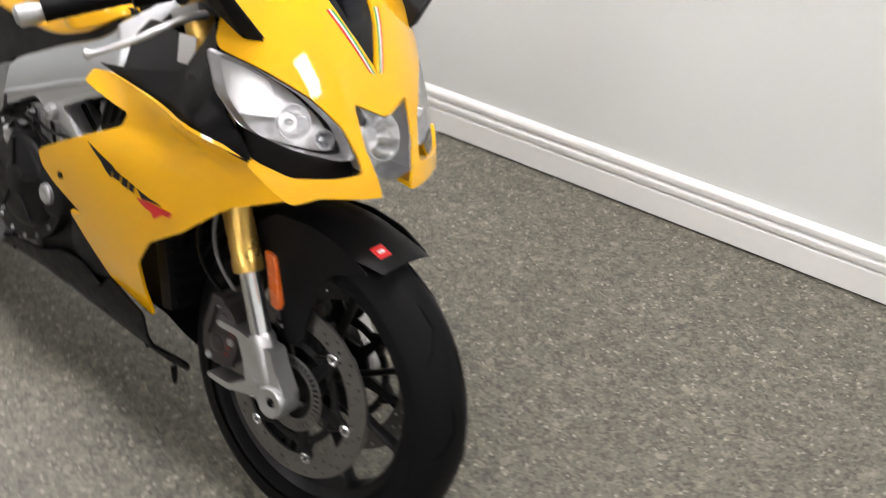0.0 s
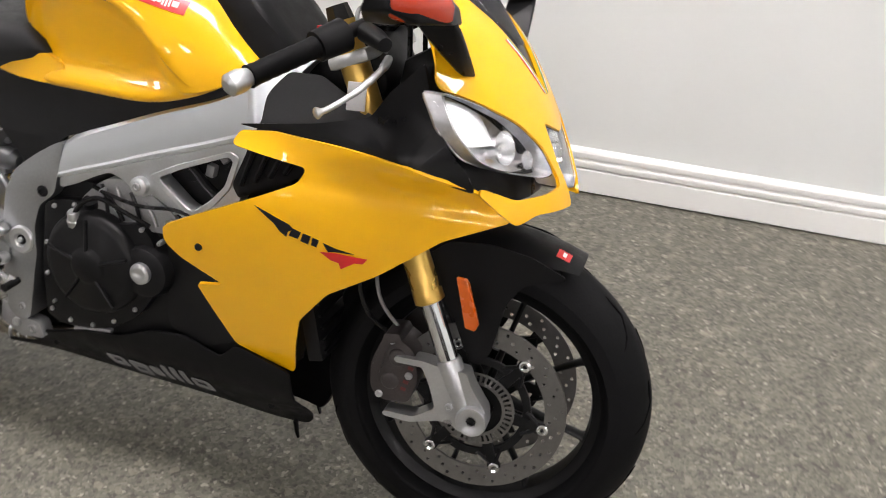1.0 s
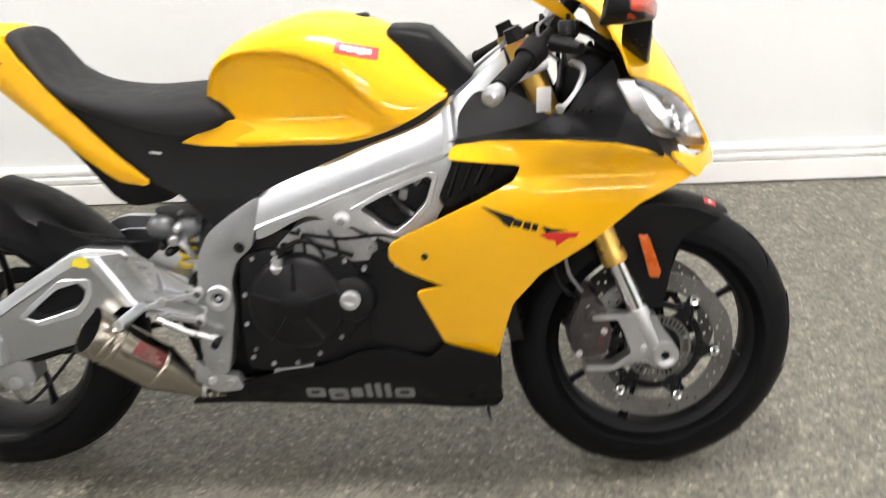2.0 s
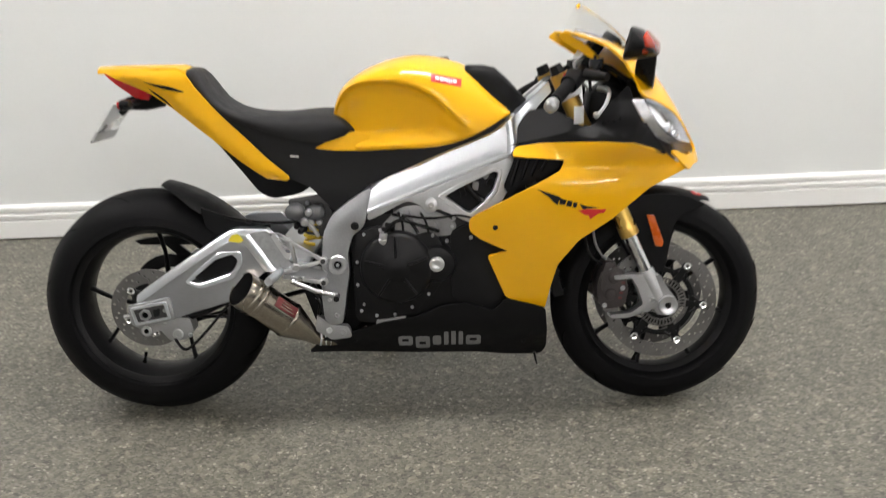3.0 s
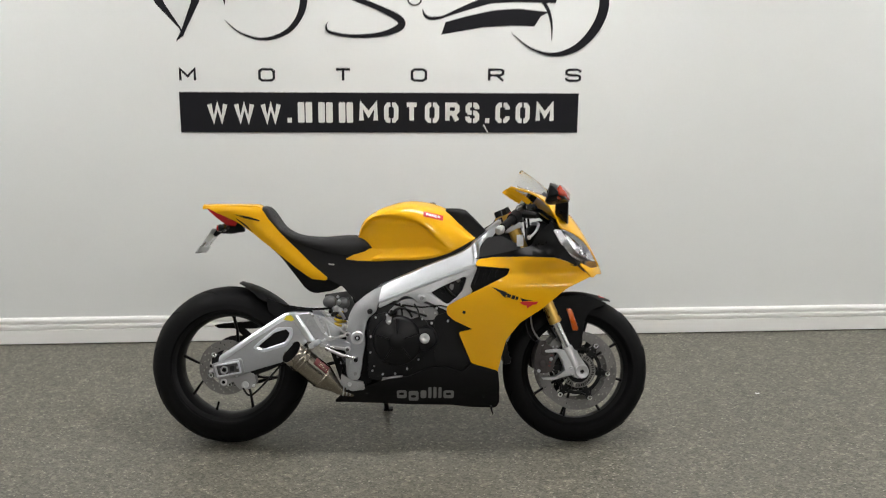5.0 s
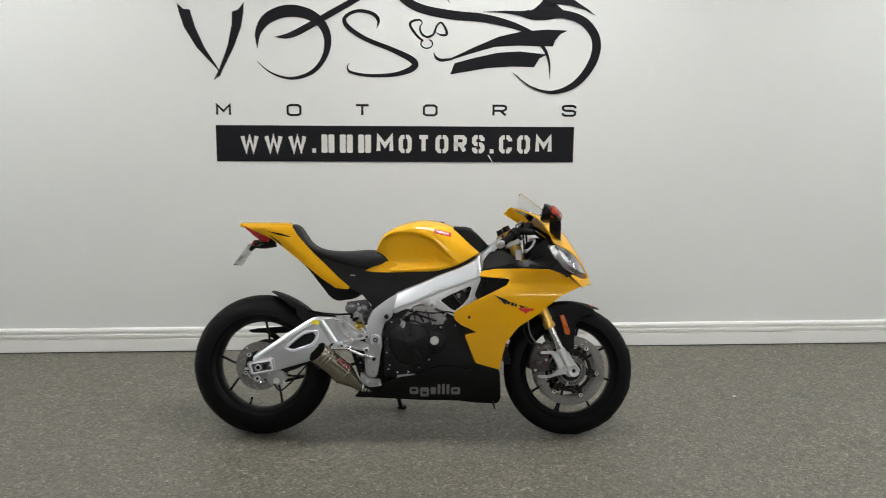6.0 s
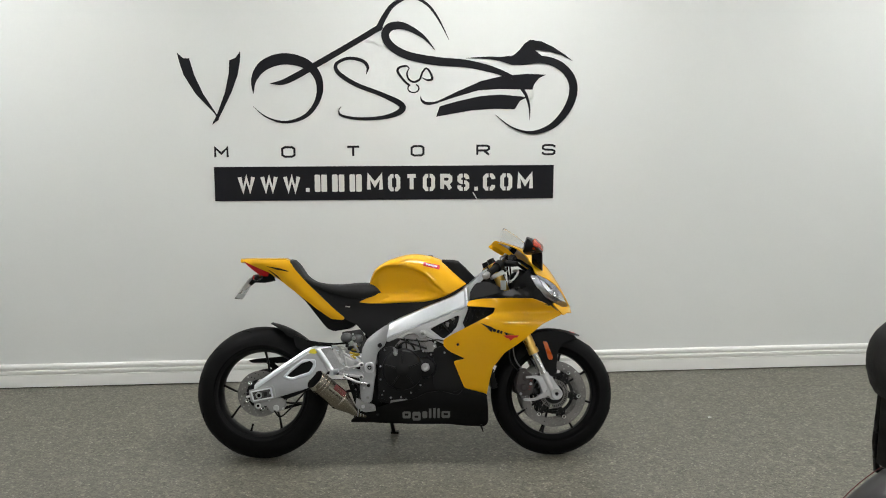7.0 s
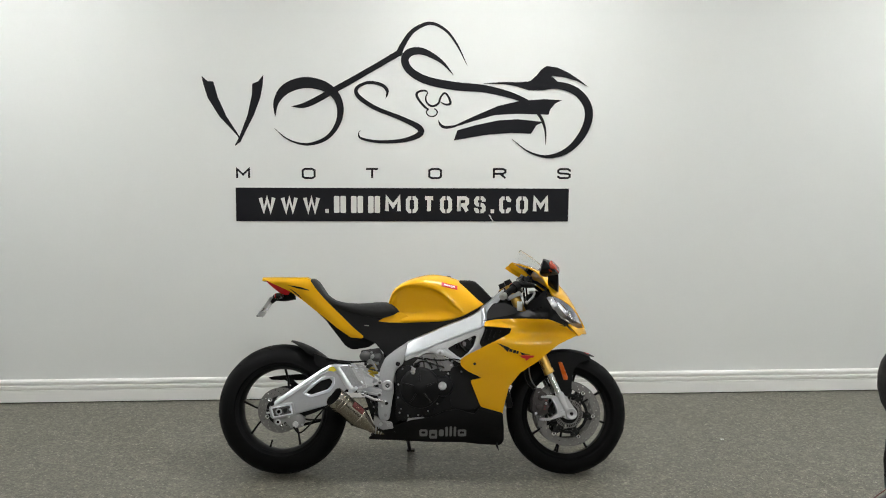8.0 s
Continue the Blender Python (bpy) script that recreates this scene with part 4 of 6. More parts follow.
part("airbox_cover", loft(bm, rings), black_plastic, bike)
bm = bmesh.new()
lathe(bm, [(0, 0.008), (0.030, 0.008), (0.036, 0.004), (0.038, -0.004), (0, -0.004)], (0.80, 0, 0.977), (-0.12, 0, 1), 32)
part("filler_cap", bm, black_metal, tank)

# ---- seat and tail ----
bm = bmesh.new()
rings = []
for i in range(33):
    x = 0.126 + 0.454 * i / 32
    top = soft(x, (0.126, 0.966), (0.135, 0.972), (0.160, 0.966), (0.185, 0.934), (0.213, 0.892), (0.269, 0.859), (0.367, 0.846), (0.50, 0.853), (0.550, 0.842), (0.580, 0.806))
    low = soft(x, (0.126, 0.940), (0.20, 0.862), (0.30, 0.815), (0.479, 0.772), (0.580, 0.796))
    w = soft(x, (0.126, 0.085), (0.25, 0.120), (0.40, 0.148), (0.48, 0.148), (0.54, 0.143), (0.570, 0.134), (0.580, 0.120))
    rings.append([(x, y * w, low + (top - low) * h) for y, h in spline([(-0.95, 0), (-1, 0.40), (-0.9, 0.80), (-0.5, 0.975), (0, 1), (0.5, 0.975), (0.9, 0.80), (1, 0.40), (0.95, 0)], 3)])
seat = part("seat", loft(bm, rings), vinyl, bike, "black grained vinyl rider seat")
TAIL = [(-0.110, 0.971), (0.114, 0.968), (0.138, 0.953), (0.160, 0.919), (0.200, 0.874), (0.240, 0.833), (0.288, 0.788), (0.345, 0.732), (0.404, 0.682), (0.396, 0.671), (0.340, 0.676), (0.273, 0.721), (0.195, 0.783), (0.150, 0.817), (0.095, 0.860), (0.030, 0.905), (-0.054, 0.942)]


def tail_y(x, z):
    line = lerp(x, (-0.1, 0.955), (0.0, 0.952), (0.069, 0.926), (0.146, 0.856), (0.230, 0.780), (0.315, 0.710), (0.40, 0.676))
    return -soft(x, (-0.11, 0.050), (0.0, 0.080), (0.15, 0.104), (0.3, 0.124), (0.41, 0.134)) + 0.62 * max(line - z, 0) + 0.5 * max(z - 0.948, 0)


for s in (-1, 1):
    bm = bmesh.new()
    sheet(bm, rounded(TAIL, 0.006, 3), lambda x, z: (x, -s * tail_y(x, z), z), 0.006, 0.015)
    tp = part("tail_panel", bm, yellow, bike, "glossy yellow tail side panel")
    bm = bmesh.new()
    sheet(bm, [(0.020, 0.935), (0.090, 0.924), (0.132, 0.910), (0.124, 0.9075), (0.070, 0.918)], lambda x, z: (x, -s * (tail_y(x, z) - 0.001), z), 0.001)
    part("tail_slot", bm, black_plastic, tp)
    bm = bmesh.new()
    sheet(bm, rounded([(-0.102, 0.965), (0.028, 0.907), (0.022, 0.887), (-0.014, 0.889), (-0.058, 0.923)], 0.004, 3), lambda x, z: (x, -s * (tail_y(x, z) + 0.004), z), 0.010)
    part("tail_light", bm, red_lens, bike, "glossy red tail light lens")
    # rear indicator on a short stalk
    bm = bmesh.new()
    tube(bm, [(-0.010, s * 0.04, 0.884), (-0.018, s * 0.095, 0.879), (-0.020, s * 0.110, 0.879)], [0.008, 0.007, 0.010], 10)
    ind = part("rear_indicator", bm, black_plastic, bike, "small black rear indicator with amber lens")
    bm = bmesh.new()
    rings = [[(-0.020 + d, s * (0.130 + 0.028 * math.cos(t) * k), 0.879 + 0.015 * math.sin(t) * k) for t in [2 * math.pi * j / 16 for j in range(16)]] for d, k in ((0.022, 0.4), (0.016, 0.9), (0.0, 1.0), (-0.006, 1.0))]
    part("housing", loft(bm, rings), black_gloss, ind)
    bm = bmesh.new()
    rings = [[(-0.020 + d, s * (0.130 + 0.028 * math.cos(t) * k), 0.879 + 0.015 * math.sin(t) * k) for t in [2 * math.pi * j / 16 for j in range(16)]] for d, k in ((-0.006, 0.97), (-0.013, 0.8), (-0.016, 0.4))]
    part("lens", loft(bm, rings), red_lens, ind)
bm = bmesh.new()
loft(bm, [[(x, y * w, z + dz) for y, dz in ((-1, 0), (-0.6, 0.007), (0, 0.010), (0.6, 0.007), (1, 0), (1, -0.012), (-1, -0.012))] for x, w, z in ((-0.113, 0.040, 0.969), (-0.05, 0.056, 0.971), (0.05, 0.080, 0.971), (0.115, 0.090, 0.970), (0.136, 0.092, 0.960))])
part("tail_top", bm, yellow, bike)
bm = bmesh.new()
tube(bm, [(0.045, 0, 0.894), (-0.005, 0, 0.882), (-0.055, 0, 0.874), (-0.075, 0, 0.851)], [0.022, 0.020, 0.013, 0.009], 12, flat=1.3)
part("plate_bracket", bm, black_plastic, bike)
bm = bmesh.new()
box(bm, (-0.097, 0, 0.828), (0.004, 0.185, 0.120), turn("Y", 34), 0.0015)
plate = part("licence_plate", bm, frosted, bike, "clear frosted plastic plate")
bm = bmesh.new()
box(bm, (-0.119, 0, 0.794), (0.006, 0.186, 0.026), turn("Y", 34), 0.0015)
part("plate_strip", bm, satin, plate)
SUB = [(0.205, 0.866), (0.330, 0.806), (0.474, 0.772), (0.655, 0.758), (0.816, 0.778), (0.956, 0.822), (0.990, 0.852), (1.010, 0.842), (0.926, 0.778), (0.732, 0.700), (0.612, 0.655), (0.535, 0.566), (0.460, 0.649), (0.396, 0.678), (0.330, 0.725)]
UNDER = [(0.030, 0.915), (0.148, 0.820), (0.210, 0.763), (0.309, 0.636), (0.330, 0.622), (0.351, 0.616), (0.422, 0.627), (0.470, 0.660), (0.40, 0.76), (0.25, 0.84), (0.16, 0.95), (0.0, 0.96)]
for s in (-1, 1):
    bm = bmesh.new()
    sheet(bm, rounded(SUB, 0.008, 3), lambda x, z: (x, s * (soft(x, (0.2, 0.095), (0.4, 0.116), (0.6, 0.128), (0.95, 0.135), (1.0, 0.12)) - 0.12 * max(0.64 - z, 0)), z), 0.008)
    sp = part("subframe_panel", bm, subframe_black, bike)
    bm = bmesh.new()
    box(bm, (0.418, s * 0.1185, 0.735), (0.024, 0.003, 0.005), turn("Y", 6), 0.001)
    part("clip", bm, white_cup, sp)
    bolt(sp, (0.562, s * 0.122, 0.628), 0.008, 0.003, black_metal, s)
bm = bmesh.new()
slab(bm, rounded(UNDER, 0.015, 3), -0.072, 0.072, 0.008)
part("undertail", bm, black_plastic, bike)

# ---- frame ----
PIVOT = [(0.622, 0.652), (0.600, 0.642), (0.555, 0.612), (0.512, 0.577), (0.489, 0.530), (0.481, 0.454), (0.477, 0.363), (0.482, 0.290), (0.500, 0.272), (0.532, 0.276), (0.541, 0.330), (0.546, 0.372), (0.555, 0.417), (0.551, 0.471), (0.566, 0.520), (0.599, 0.547), (0.608, 0.590)]
BRACE = [(0.606, 0.560), (0.641, 0.574), (0.682, 0.597), (0.714, 0.612), (0.737, 0.606), (0.757, 0.594), (0.766, 0.582), (0.786, 0.580), (0.797, 0.590), (0.885, 0.549), (0.920, 0.535), (0.945, 0.545), (0.965, 0.600), (0.988, 0.640), (1.022, 0.696), (1.020, 0.715), (0.986, 0.735), (0.935, 0.718), (0.870, 0.694), (0.800, 0.666), (0.716, 0.632), (0.660, 0.612), (0.612, 0.596)]
BRACE_WIN = [(0.816, 0.623), (0.857, 0.646), (0.950, 0.688), (0.960, 0.682), (0.945, 0.634), (0.917, 0.602), (0.885, 0.576), (0.871, 0.581)]
BRACE_RIM = [(0.796, 0.624), (0.852, 0.655), (0.954, 0.699), (0.972, 0.690), (0.956, 0.632), (0.926, 0.594), (0.890, 0.564), (0.866, 0.571)]
# upper and lower edge of the beam's flat side from the pivot to the head
SPAR_RUN = [(0.619, 0.652, 0.607, 0.580), (0.652, 0.675, 0.642, 0.593), (0.730, 0.710, 0.721, 0.622), (0.823, 0.752, 0.810, 0.657), (0.916, 0.788, 0.890, 0.687), (0.958, 0.810, 0.945, 0.708), (0.981, 0.826, 0.985, 0.723)]
SPAR_PROF = [(0.0, 0.075), (0.0, 0.140), (0.03, 0.1468), (0.10, 0.1472), (0.155, 0.1440), (0.36, 0.1438), (0.62, 0.1424), (0.85, 0.1392), (0.93, 0.133), (1.0, 0.120), (1.0, 0.075)]
HEAD_RUN = [(0.978, 0.825, 0.983, 0.723, 0.0), (0.986, 0.831, 0.994, 0.730, -0.0045), (0.994, 0.836, 1.003, 0.744, -0.003), (1.004, 0.844, 1.012, 0.764, 0.008), (1.028, 0.862, 1.036, 0.806, 0.024), (1.060, 0.890, 1.068, 0.852, 0.040), (1.098, 0.920, 1.106, 0.890, 0.056)]
HEAD_PROF = [(0.0, 0.070), (0.0, 0.136), (0.06, 0.1465), (0.35, 0.1425), (0.65, 0.1400), (0.895, 0.1385), (1.0, 0.122), (1.0, 0.070)]
for s in (-1, 1):
    bm = bmesh.new()
    loft(bm, [[(lx + (ux - lx) * h, s * y, lz + (uz - lz) * h) for h, y in SPAR_PROF] for ux, uz, lx, lz in spline([Vector(v) for v in SPAR_RUN], 4)])
    spar = part("frame_spar", bm, polished, bike, "polished aluminium twin-spar frame beam", angle=20)
    bm = bmesh.new()
    loft(bm, [[(lx + (ux - lx) * h, s * (y - inward), lz + (uz - lz) * h) for h, y in HEAD_PROF] for ux, uz, lx, lz, inward in spline([Vector(v) for v in HEAD_RUN], 4)])
    part("frame_head", bm, polished, bike, "polished aluminium frame gusset at the steering head", angle=30)
    bm = bmesh.new()
    slab(bm, rounded(PIVOT, 0.012, 3), s * 0.095, s * 0.1445, 0.006, seg=2)
    piv = part("pivot_plate", bm, frame_satin, bike, "satin cast aluminium pivot plate", angle=24)
    bm = bmesh.new()
    slab(bm, rounded(BRACE, 0.012, 3), s * 0.108, s * 0.1400, 0.006, [rounded(BRACE_WIN, 0.008, 3)], seg=2)
    brace = part("frame_brace", bm, brace_satin, bike, "satin cast frame brace round a dark opening", angle=50)
    bm = bmesh.new()
    slab(bm, rounded(BRACE_RIM, 0.008, 3), s * 0.139, s * 0.1432, 0.003, [rounded(BRACE_WIN, 0.008, 3)], seg=1)
    part("window_rim", bm, brace_satin, brace, angle=24)
    bm = bmesh.new()
    lathe(bm, [(0.006, 0.1445 * s), (0.012, 0.149 * s), (0.014, 0.152 * s), (0.024, 0.152 * s), (0.027, 0.149 * s), (0.027, 0.14 * s), (0.006, 0.14 * s)], (0.524, 0, 0.442), seg=32, closed=True)
    part("pivot_cap", bm, satin, piv)
    bolt(piv, (0.524, s * 0.145, 0.442), 0.010, 0.004, black_metal, s)
    bolt(piv, (0.524, s * 0.1500, 0.442), 0.005, 0.003, satin, s)
    for p, r, m in (((0.574, s * 0.1445, 0.548), 0.011, black_metal), ((0.498, s * 0.1445, 0.345), 0.006, satin), ((0.516, s * 0.1445, 0.300), 0.007, cast)):
        bolt(piv, p, r, 0.004, m, s)
    bm = bmesh.new()
    lathe(bm, [(0, 0.1535 * s), (0.012, 0.1535 * s), (0.0165, 0.151 * s), (0.0175, 0.12 * s)], (0.780, 0, 0.602), seg=24)
    part("brace_boss", bm, brace_satin, brace)
    bolt(brace, (0.780, s * 0.1535, 0.602), 0.008, 0.004, cast, s)
    bm = bmesh.new()
    slab(bm, [(0.76, 0.60), (0.83, 0.665), (0.98, 0.71), (1.0, 0.69), (0.93, 0.56), (0.88, 0.55)], s * 0.080, s * 0.086, 0)
    part("brace_backing", bm, black_plastic, bike)

# ---- engine ----
bm = bmesh.new()
slab(bm, rounded([(0.56, 0.55), (0.66, 0.58), (0.72, 0.56), (0.90, 0.57), (0.985, 0.50), (0.985, 0.32), (0.85, 0.25), (0.565, 0.275)], 0.025), -0.12, 0.12, 0.012)
engine = part("engine", bm, black_metal, bike, "black coated engine with round covers and bright bolts")
bm = bmesh.new()
slab(bm, rounded([(0.640, 0.540), (0.677, 0.578), (0.700, 0.594), (0.735, 0.600), (0.775, 0.590), (0.815, 0.570), (0.850, 0.545), (0.838, 0.515), (0.680, 0.505)], 0.016), -0.128, 0.128, 0.010)
part("cylinder_head", bm, cast, engine, "rough cast grey cylinder head")
for k in range(4):
    bm = bmesh.new()
    tube(bm, spline([(0.690 + 0.030 * k, -0.128, 0.582 + 0.006 * k - 0.004 * k * k), (0.700 + 0.032 * k, -0.1315, 0.556 + 0.003 * k - 0.002 * k * k), (0.703 + 0.034 * k, -0.1305, 0.525)], 4), 0.0035, 6)
    part("head_rib", bm, cast if k % 2 else black_metal, engine)
bm = bmesh.new()
tube(bm, spline([(0.675, -0.132, 0.575), (0.705, -0.138, 0.568), (0.730, -0.140, 0.545), (0.742, -0.140, 0.525)], 4), 0.0042, 8)
part("hose", bm, black_gloss, engine)
bm = bmesh.new()
slab(bm, rounded([(0.80, 0.69), (0.96, 0.69), (0.96, 0.58), (0.86, 0.55), (0.78, 0.61)], 0.012), -0.10, 0.10, 0.006)
part("cam_cover", bm, black_metal, engine)
for i, (x, z) in enumerate(((0.84, 0.655), (0.88, 0.672), (0.925, 0.675), (0.865, 0.63), (0.90, 0.645), (0.94, 0.655))):
    bm = bmesh.new()
    box(bm, (x, -0.105, z), (0.022, 0.02, 0.016), turn("Y", 25 * i), 0.003)
    part("sensor_plug", bm, black_plastic if i % 2 else cast, engine)
bm = bmesh.new()
tube(bm, spline([(0.80, -0.115, 0.66), (0.86, -0.125, 0.66), (0.90, -0.12, 0.62), (0.93, -0.12, 0.60)], 5), 0.008, 8)
part("hose", bm, black_gloss, engine)
COVER = [(0.575, 0.526), (0.600, 0.536), (0.642, 0.545), (0.682, 0.530), (0.733, 0.516), (0.775, 0.528), (0.800, 0.508), (0.815, 0.47), (0.812, 0.40), (0.775, 0.345), (0.72, 0.305), (0.66, 0.288), (0.60, 0.285), (0.572, 0.30), (0.566, 0.40), (0.572, 0.47)]
bm = bmesh.new()
slab(bm, rounded(COVER, 0.02, 4), -0.118, -0.142, 0.006)
cover = part("crankcase_cover", bm, black_metal, engine)
for x, z in ((0.597, 0.524), (0.641, 0.535), (0.690, 0.518), (0.733, 0.505), (0.782, 0.518), (0.577, 0.448), (0.576, 0.385), (0.584, 0.312), (0.625, 0.298), (0.675, 0.300), (0.722, 0.320), (0.768, 0.356)):
    bolt(cover, (x, -0.142, z), 0.0048, 0.004, satin)
bm = bmesh.new()
lathe(bm, [(0, -0.172), (0.028, -0.172), (0.034, -0.168), (0.038, -0.166), (0.082, -0.164), (0.094, -0.158), (0.099, -0.148), (0.101, -0.13)], (0.683, 0, 0.432), seg=72)
clutch = part("clutch_cover", bm, black_metal, engine, "round black clutch cover with raised ribs")
for a in (20, 92, 164, 236, 308):
    bm = bmesh.new()
    d = Vector((math.cos(radians(a)), 0, math.sin(radians(a))))
    c = Vector((0.683, -0.166, 0.432))
    tube(bm, [c + d * 0.030, c + d * 0.088], [0.006, 0.004], 8, flat=0.7)
    part("cover_rib", bm, black_metal, clutch)
bm = bmesh.new()
lathe(bm, [(0, -0.158), (0.036, -0.158), (0.046, -0.154), (0.050, -0.144), (0.054, -0.12)], (0.792, 0, 0.440), seg=48)
gen = part("water_pump_cover", bm, black_metal, engine)
bm = bmesh.new()
lathe(bm, [(0, -0.166), (0.006, -0.166), (0.009, -0.168), (0.016, -0.168), (0.020, -0.165), (0.021, -0.15)], (0.792, 0, 0.442), seg=32)
part("oil_cap", bm, satin, gen, "bright round inspection cap")
bm = bmesh.new()
lathe(bm, [(0, 0.0), (0.014, 0.0), (0.014, -0.02), (0.018, -0.024), (0.018, -0.045)], (0.668, -0.135, 0.548), (0.15, -0.5, 1), 20)
part("filler_neck", bm, black_metal, engine)
bm = bmesh.new()
lathe(bm, [(0, 0.020), (0.009, 0.020), (0.011, 0.017), (0.011, 0.004), (0.014, 0.002), (0.014, -0.010), (0.010, -0.014), (0.010, -0.030)], (0.650, -0.155, 0.512), (0.05, -0.35, 1), 20)
part("sensor_fitting", bm, satin, engine, "bright round sensor cap")
bm = bmesh.new()
tube(bm, spline([(0.652, -0.160, 0.525), (0.672, -0.158, 0.552), (0.700, -0.150, 0.562), (0.745, -0.148, 0.548), (0.80, -0.146, 0.530)], 5), 0.0045, 8)
part("sensor_wire", bm, black_gloss, engine)
for x, z, r in ((0.820, 0.501, 0.005), (0.885, 0.510, 0.005), (0.591, 0.330, 0.004), (0.700, 0.575, 0.004), (0.835, 0.542, 0.005)):
    bolt(engine, (x, -0.136, z), r, 0.012, satin)
bm = bmesh.new()
slab(bm, rounded([(0.62, 0.268), (0.70, 0.272), (0.705, 0.29), (0.625, 0.286)], 0.004), -0.10, -0.13, 0.003)
part("sump_vent", bm, cast, engine)
bm = bmesh.new()
tube(bm, spline([(0.70, -0.146, 0.575), (0.78, -0.150, 0.566), (0.85, -0.146, 0.572), (0.90, -0.14, 0.560)], 5), 0.0035, 6)
part("cable", bm, black_gloss, engine)
for x, z in ((0.84, 0.56), (0.875, 0.566), (0.79, 0.545)):
    bolt(engine, (x, -0.124, z), 0.0055, 0.004, satin)
bm = bmesh.new()
slab(bm, rounded([(0.83, 0.53), (0.92, 0.555), (0.975, 0.50), (0.975, 0.34), (0.90, 0.31), (0.83, 0.34)], 0.02), -0.115, -0.132, 0.006)
part("side_cover", bm, black_metal, engine)

# ---- swingarm ----
ARM_EDGE = [(-0.026, 0.366, 0.340), (-0.014, 0.376, 0.349), (0.10, 0.455, 0.427), (0.204, 0.523, 0.495), (0.236, 0.541, 0.513), (0.262, 0.547, 0.519), (0.335, 0.545, 0.515), (0.360, 0.520, 0.490), (0.405, 0.452, 0.424)]
ARM_PROF = [(0.0, 0.112), (0.0, 0.1508), (0.12, 0.1500), (0.45, 0.1470), (0.80, 0.1425), (0.93, 0.139), (1.0, 0.132), (1.0, 0.112)]
ARM = [(-0.032, 0.340), (-0.014, 0.349), (0.204, 0.495), (0.236, 0.513), (0.262, 0.519), (0.335, 0.515), (0.360, 0.492), (0.405, 0.450), (0.480, 0.430), (0.500, 0.42), (0.490, 0.400), (0.40, 0.415), (0.330, 0.430), (0.285, 0.392), (0.230, 0.347), (0.078, 0.303), (-0.032, 0.290)]
ARMWIN = [(0.126, 0.405), (0.147, 0.424), (0.196, 0.464), (0.242, 0.478), (0.256, 0.463), (0.250, 0.445), (0.233, 0.424), (0.151, 0.397)]
for s in (-1, 1):
    bm = bmesh.new()
    slab(bm, rounded(ARM, 0.010, 2), s * 0.108, s * 0.150, 0.012, holes=[rounded(ARMWIN, 0.004, 2)], seg=1)
    arm = part("swingarm", bm, brushed, bike, "polished aluminium swingarm with a cut-out window", angle=24)
    bm = bmesh.new()
    slab(bm, rounded([(a, b) for a, b in ARMWIN], 0.010), s * 0.113, s * 0.117, 0)
    part("window_back", bm, black_metal, arm)
    # upper edge in lighter metal than the face, as lit from above
    bm = bmesh.new()
    loft(bm, [[(x, s * y, lo + (hi - lo) * h) for h, y in ARM_PROF] for x, hi, lo in ARM_EDGE])
    part("arm_ridge", bm, polished, arm, "bevelled top edge in lighter metal, as lit from above", angle=24)
    # bright rib and flat triangle ahead of the window
    bm = bmesh.new()
    slab(bm, rounded([(0.290, 0.534), (0.337, 0.541), (0.356, 0.518), (0.403, 0.446), (0.366, 0.430), (0.350, 0.445), (0.318, 0.496)], 0.004, 2), s * 0.149, s * 0.1520, 0.0012, seg=1)
    part("arm_facet", bm, facet_cast, arm, angle=24)
    bm = bmesh.new()
    loft(bm, [[(x0 + (x1 - x0) * k, s * (0.148 + 0.0075 * b), z0 + (z1 - z0) * k) for k, b in ((0, 0), (0.12, 0.55), (0.4, 0.95), (0.6, 1.0), (0.88, 0.7), (1, 0))] for x0, z0, x1, z1 in spline([Vector(q) for q in ((0.246, 0.530, 0.296, 0.534), (0.270, 0.508, 0.306, 0.516), (0.290, 0.482, 0.326, 0.488), (0.316, 0.441, 0.354, 0.444), (0.328, 0.428, 0.366, 0.428))], 3)])
    part("arm_rib", bm, polished, arm, angle=40)
    # raised rim round the window
    bm = bmesh.new()
    slab(bm, rounded([(0.108, 0.402), (0.150, 0.384), (0.243, 0.411), (0.268, 0.448), (0.268, 0.486), (0.206, 0.486), (0.138, 0.432)], 0.012, 3), s * 0.148, s * 0.154, 0.003, holes=[rounded(ARMWIN, 0.004, 2)], seg=1)
    part("window_rim", bm, polished, arm, angle=24)
    bm = bmesh.new()
    slab(bm, rounded([(-0.050, 0.340), (-0.034, 0.345), (0.060, 0.362), (0.068, 0.356), (0.078, 0.306), (0.070, 0.298), (-0.026, 0.281), (-0.040, 0.288)], 0.005), s * 0.145, s * 0.159, 0.003)
    block = part("axle_block", bm, frame_satin, arm, "satin axle adjuster block")
    bm = bmesh.new()
    slab(bm, rounded([(-0.042, 0.336), (0.058, 0.354), (0.068, 0.305), (-0.028, 0.287)], 0.004, 2), s * 0.158, s * 0.1655, 0.0015, [rounded([(-0.033, 0.331), (0.051, 0.346), (0.060, 0.310), (-0.022, 0.295)], 0.003, 2)])
    part("block_rim", bm, polished, block)
    # two dark plates put the shade of recess and slot into colour
    bm = bmesh.new()
    slab(bm, rounded([(-0.034, 0.332), (0.052, 0.347), (0.061, 0.309), (-0.023, 0.294)], 0.003, 2), s * 0.158, s * 0.1600, 0)
    part("block_recess", bm, dark_cast, block)
    bm = bmesh.new()
    slab(bm, rounded([(0.020, 0.331), (0.040, 0.335), (0.038, 0.314), (0.023, 0.310)], 0.002, 2), s * 0.160, s * 0.1625, 0)
    part("block_slot", bm, black_metal, block)
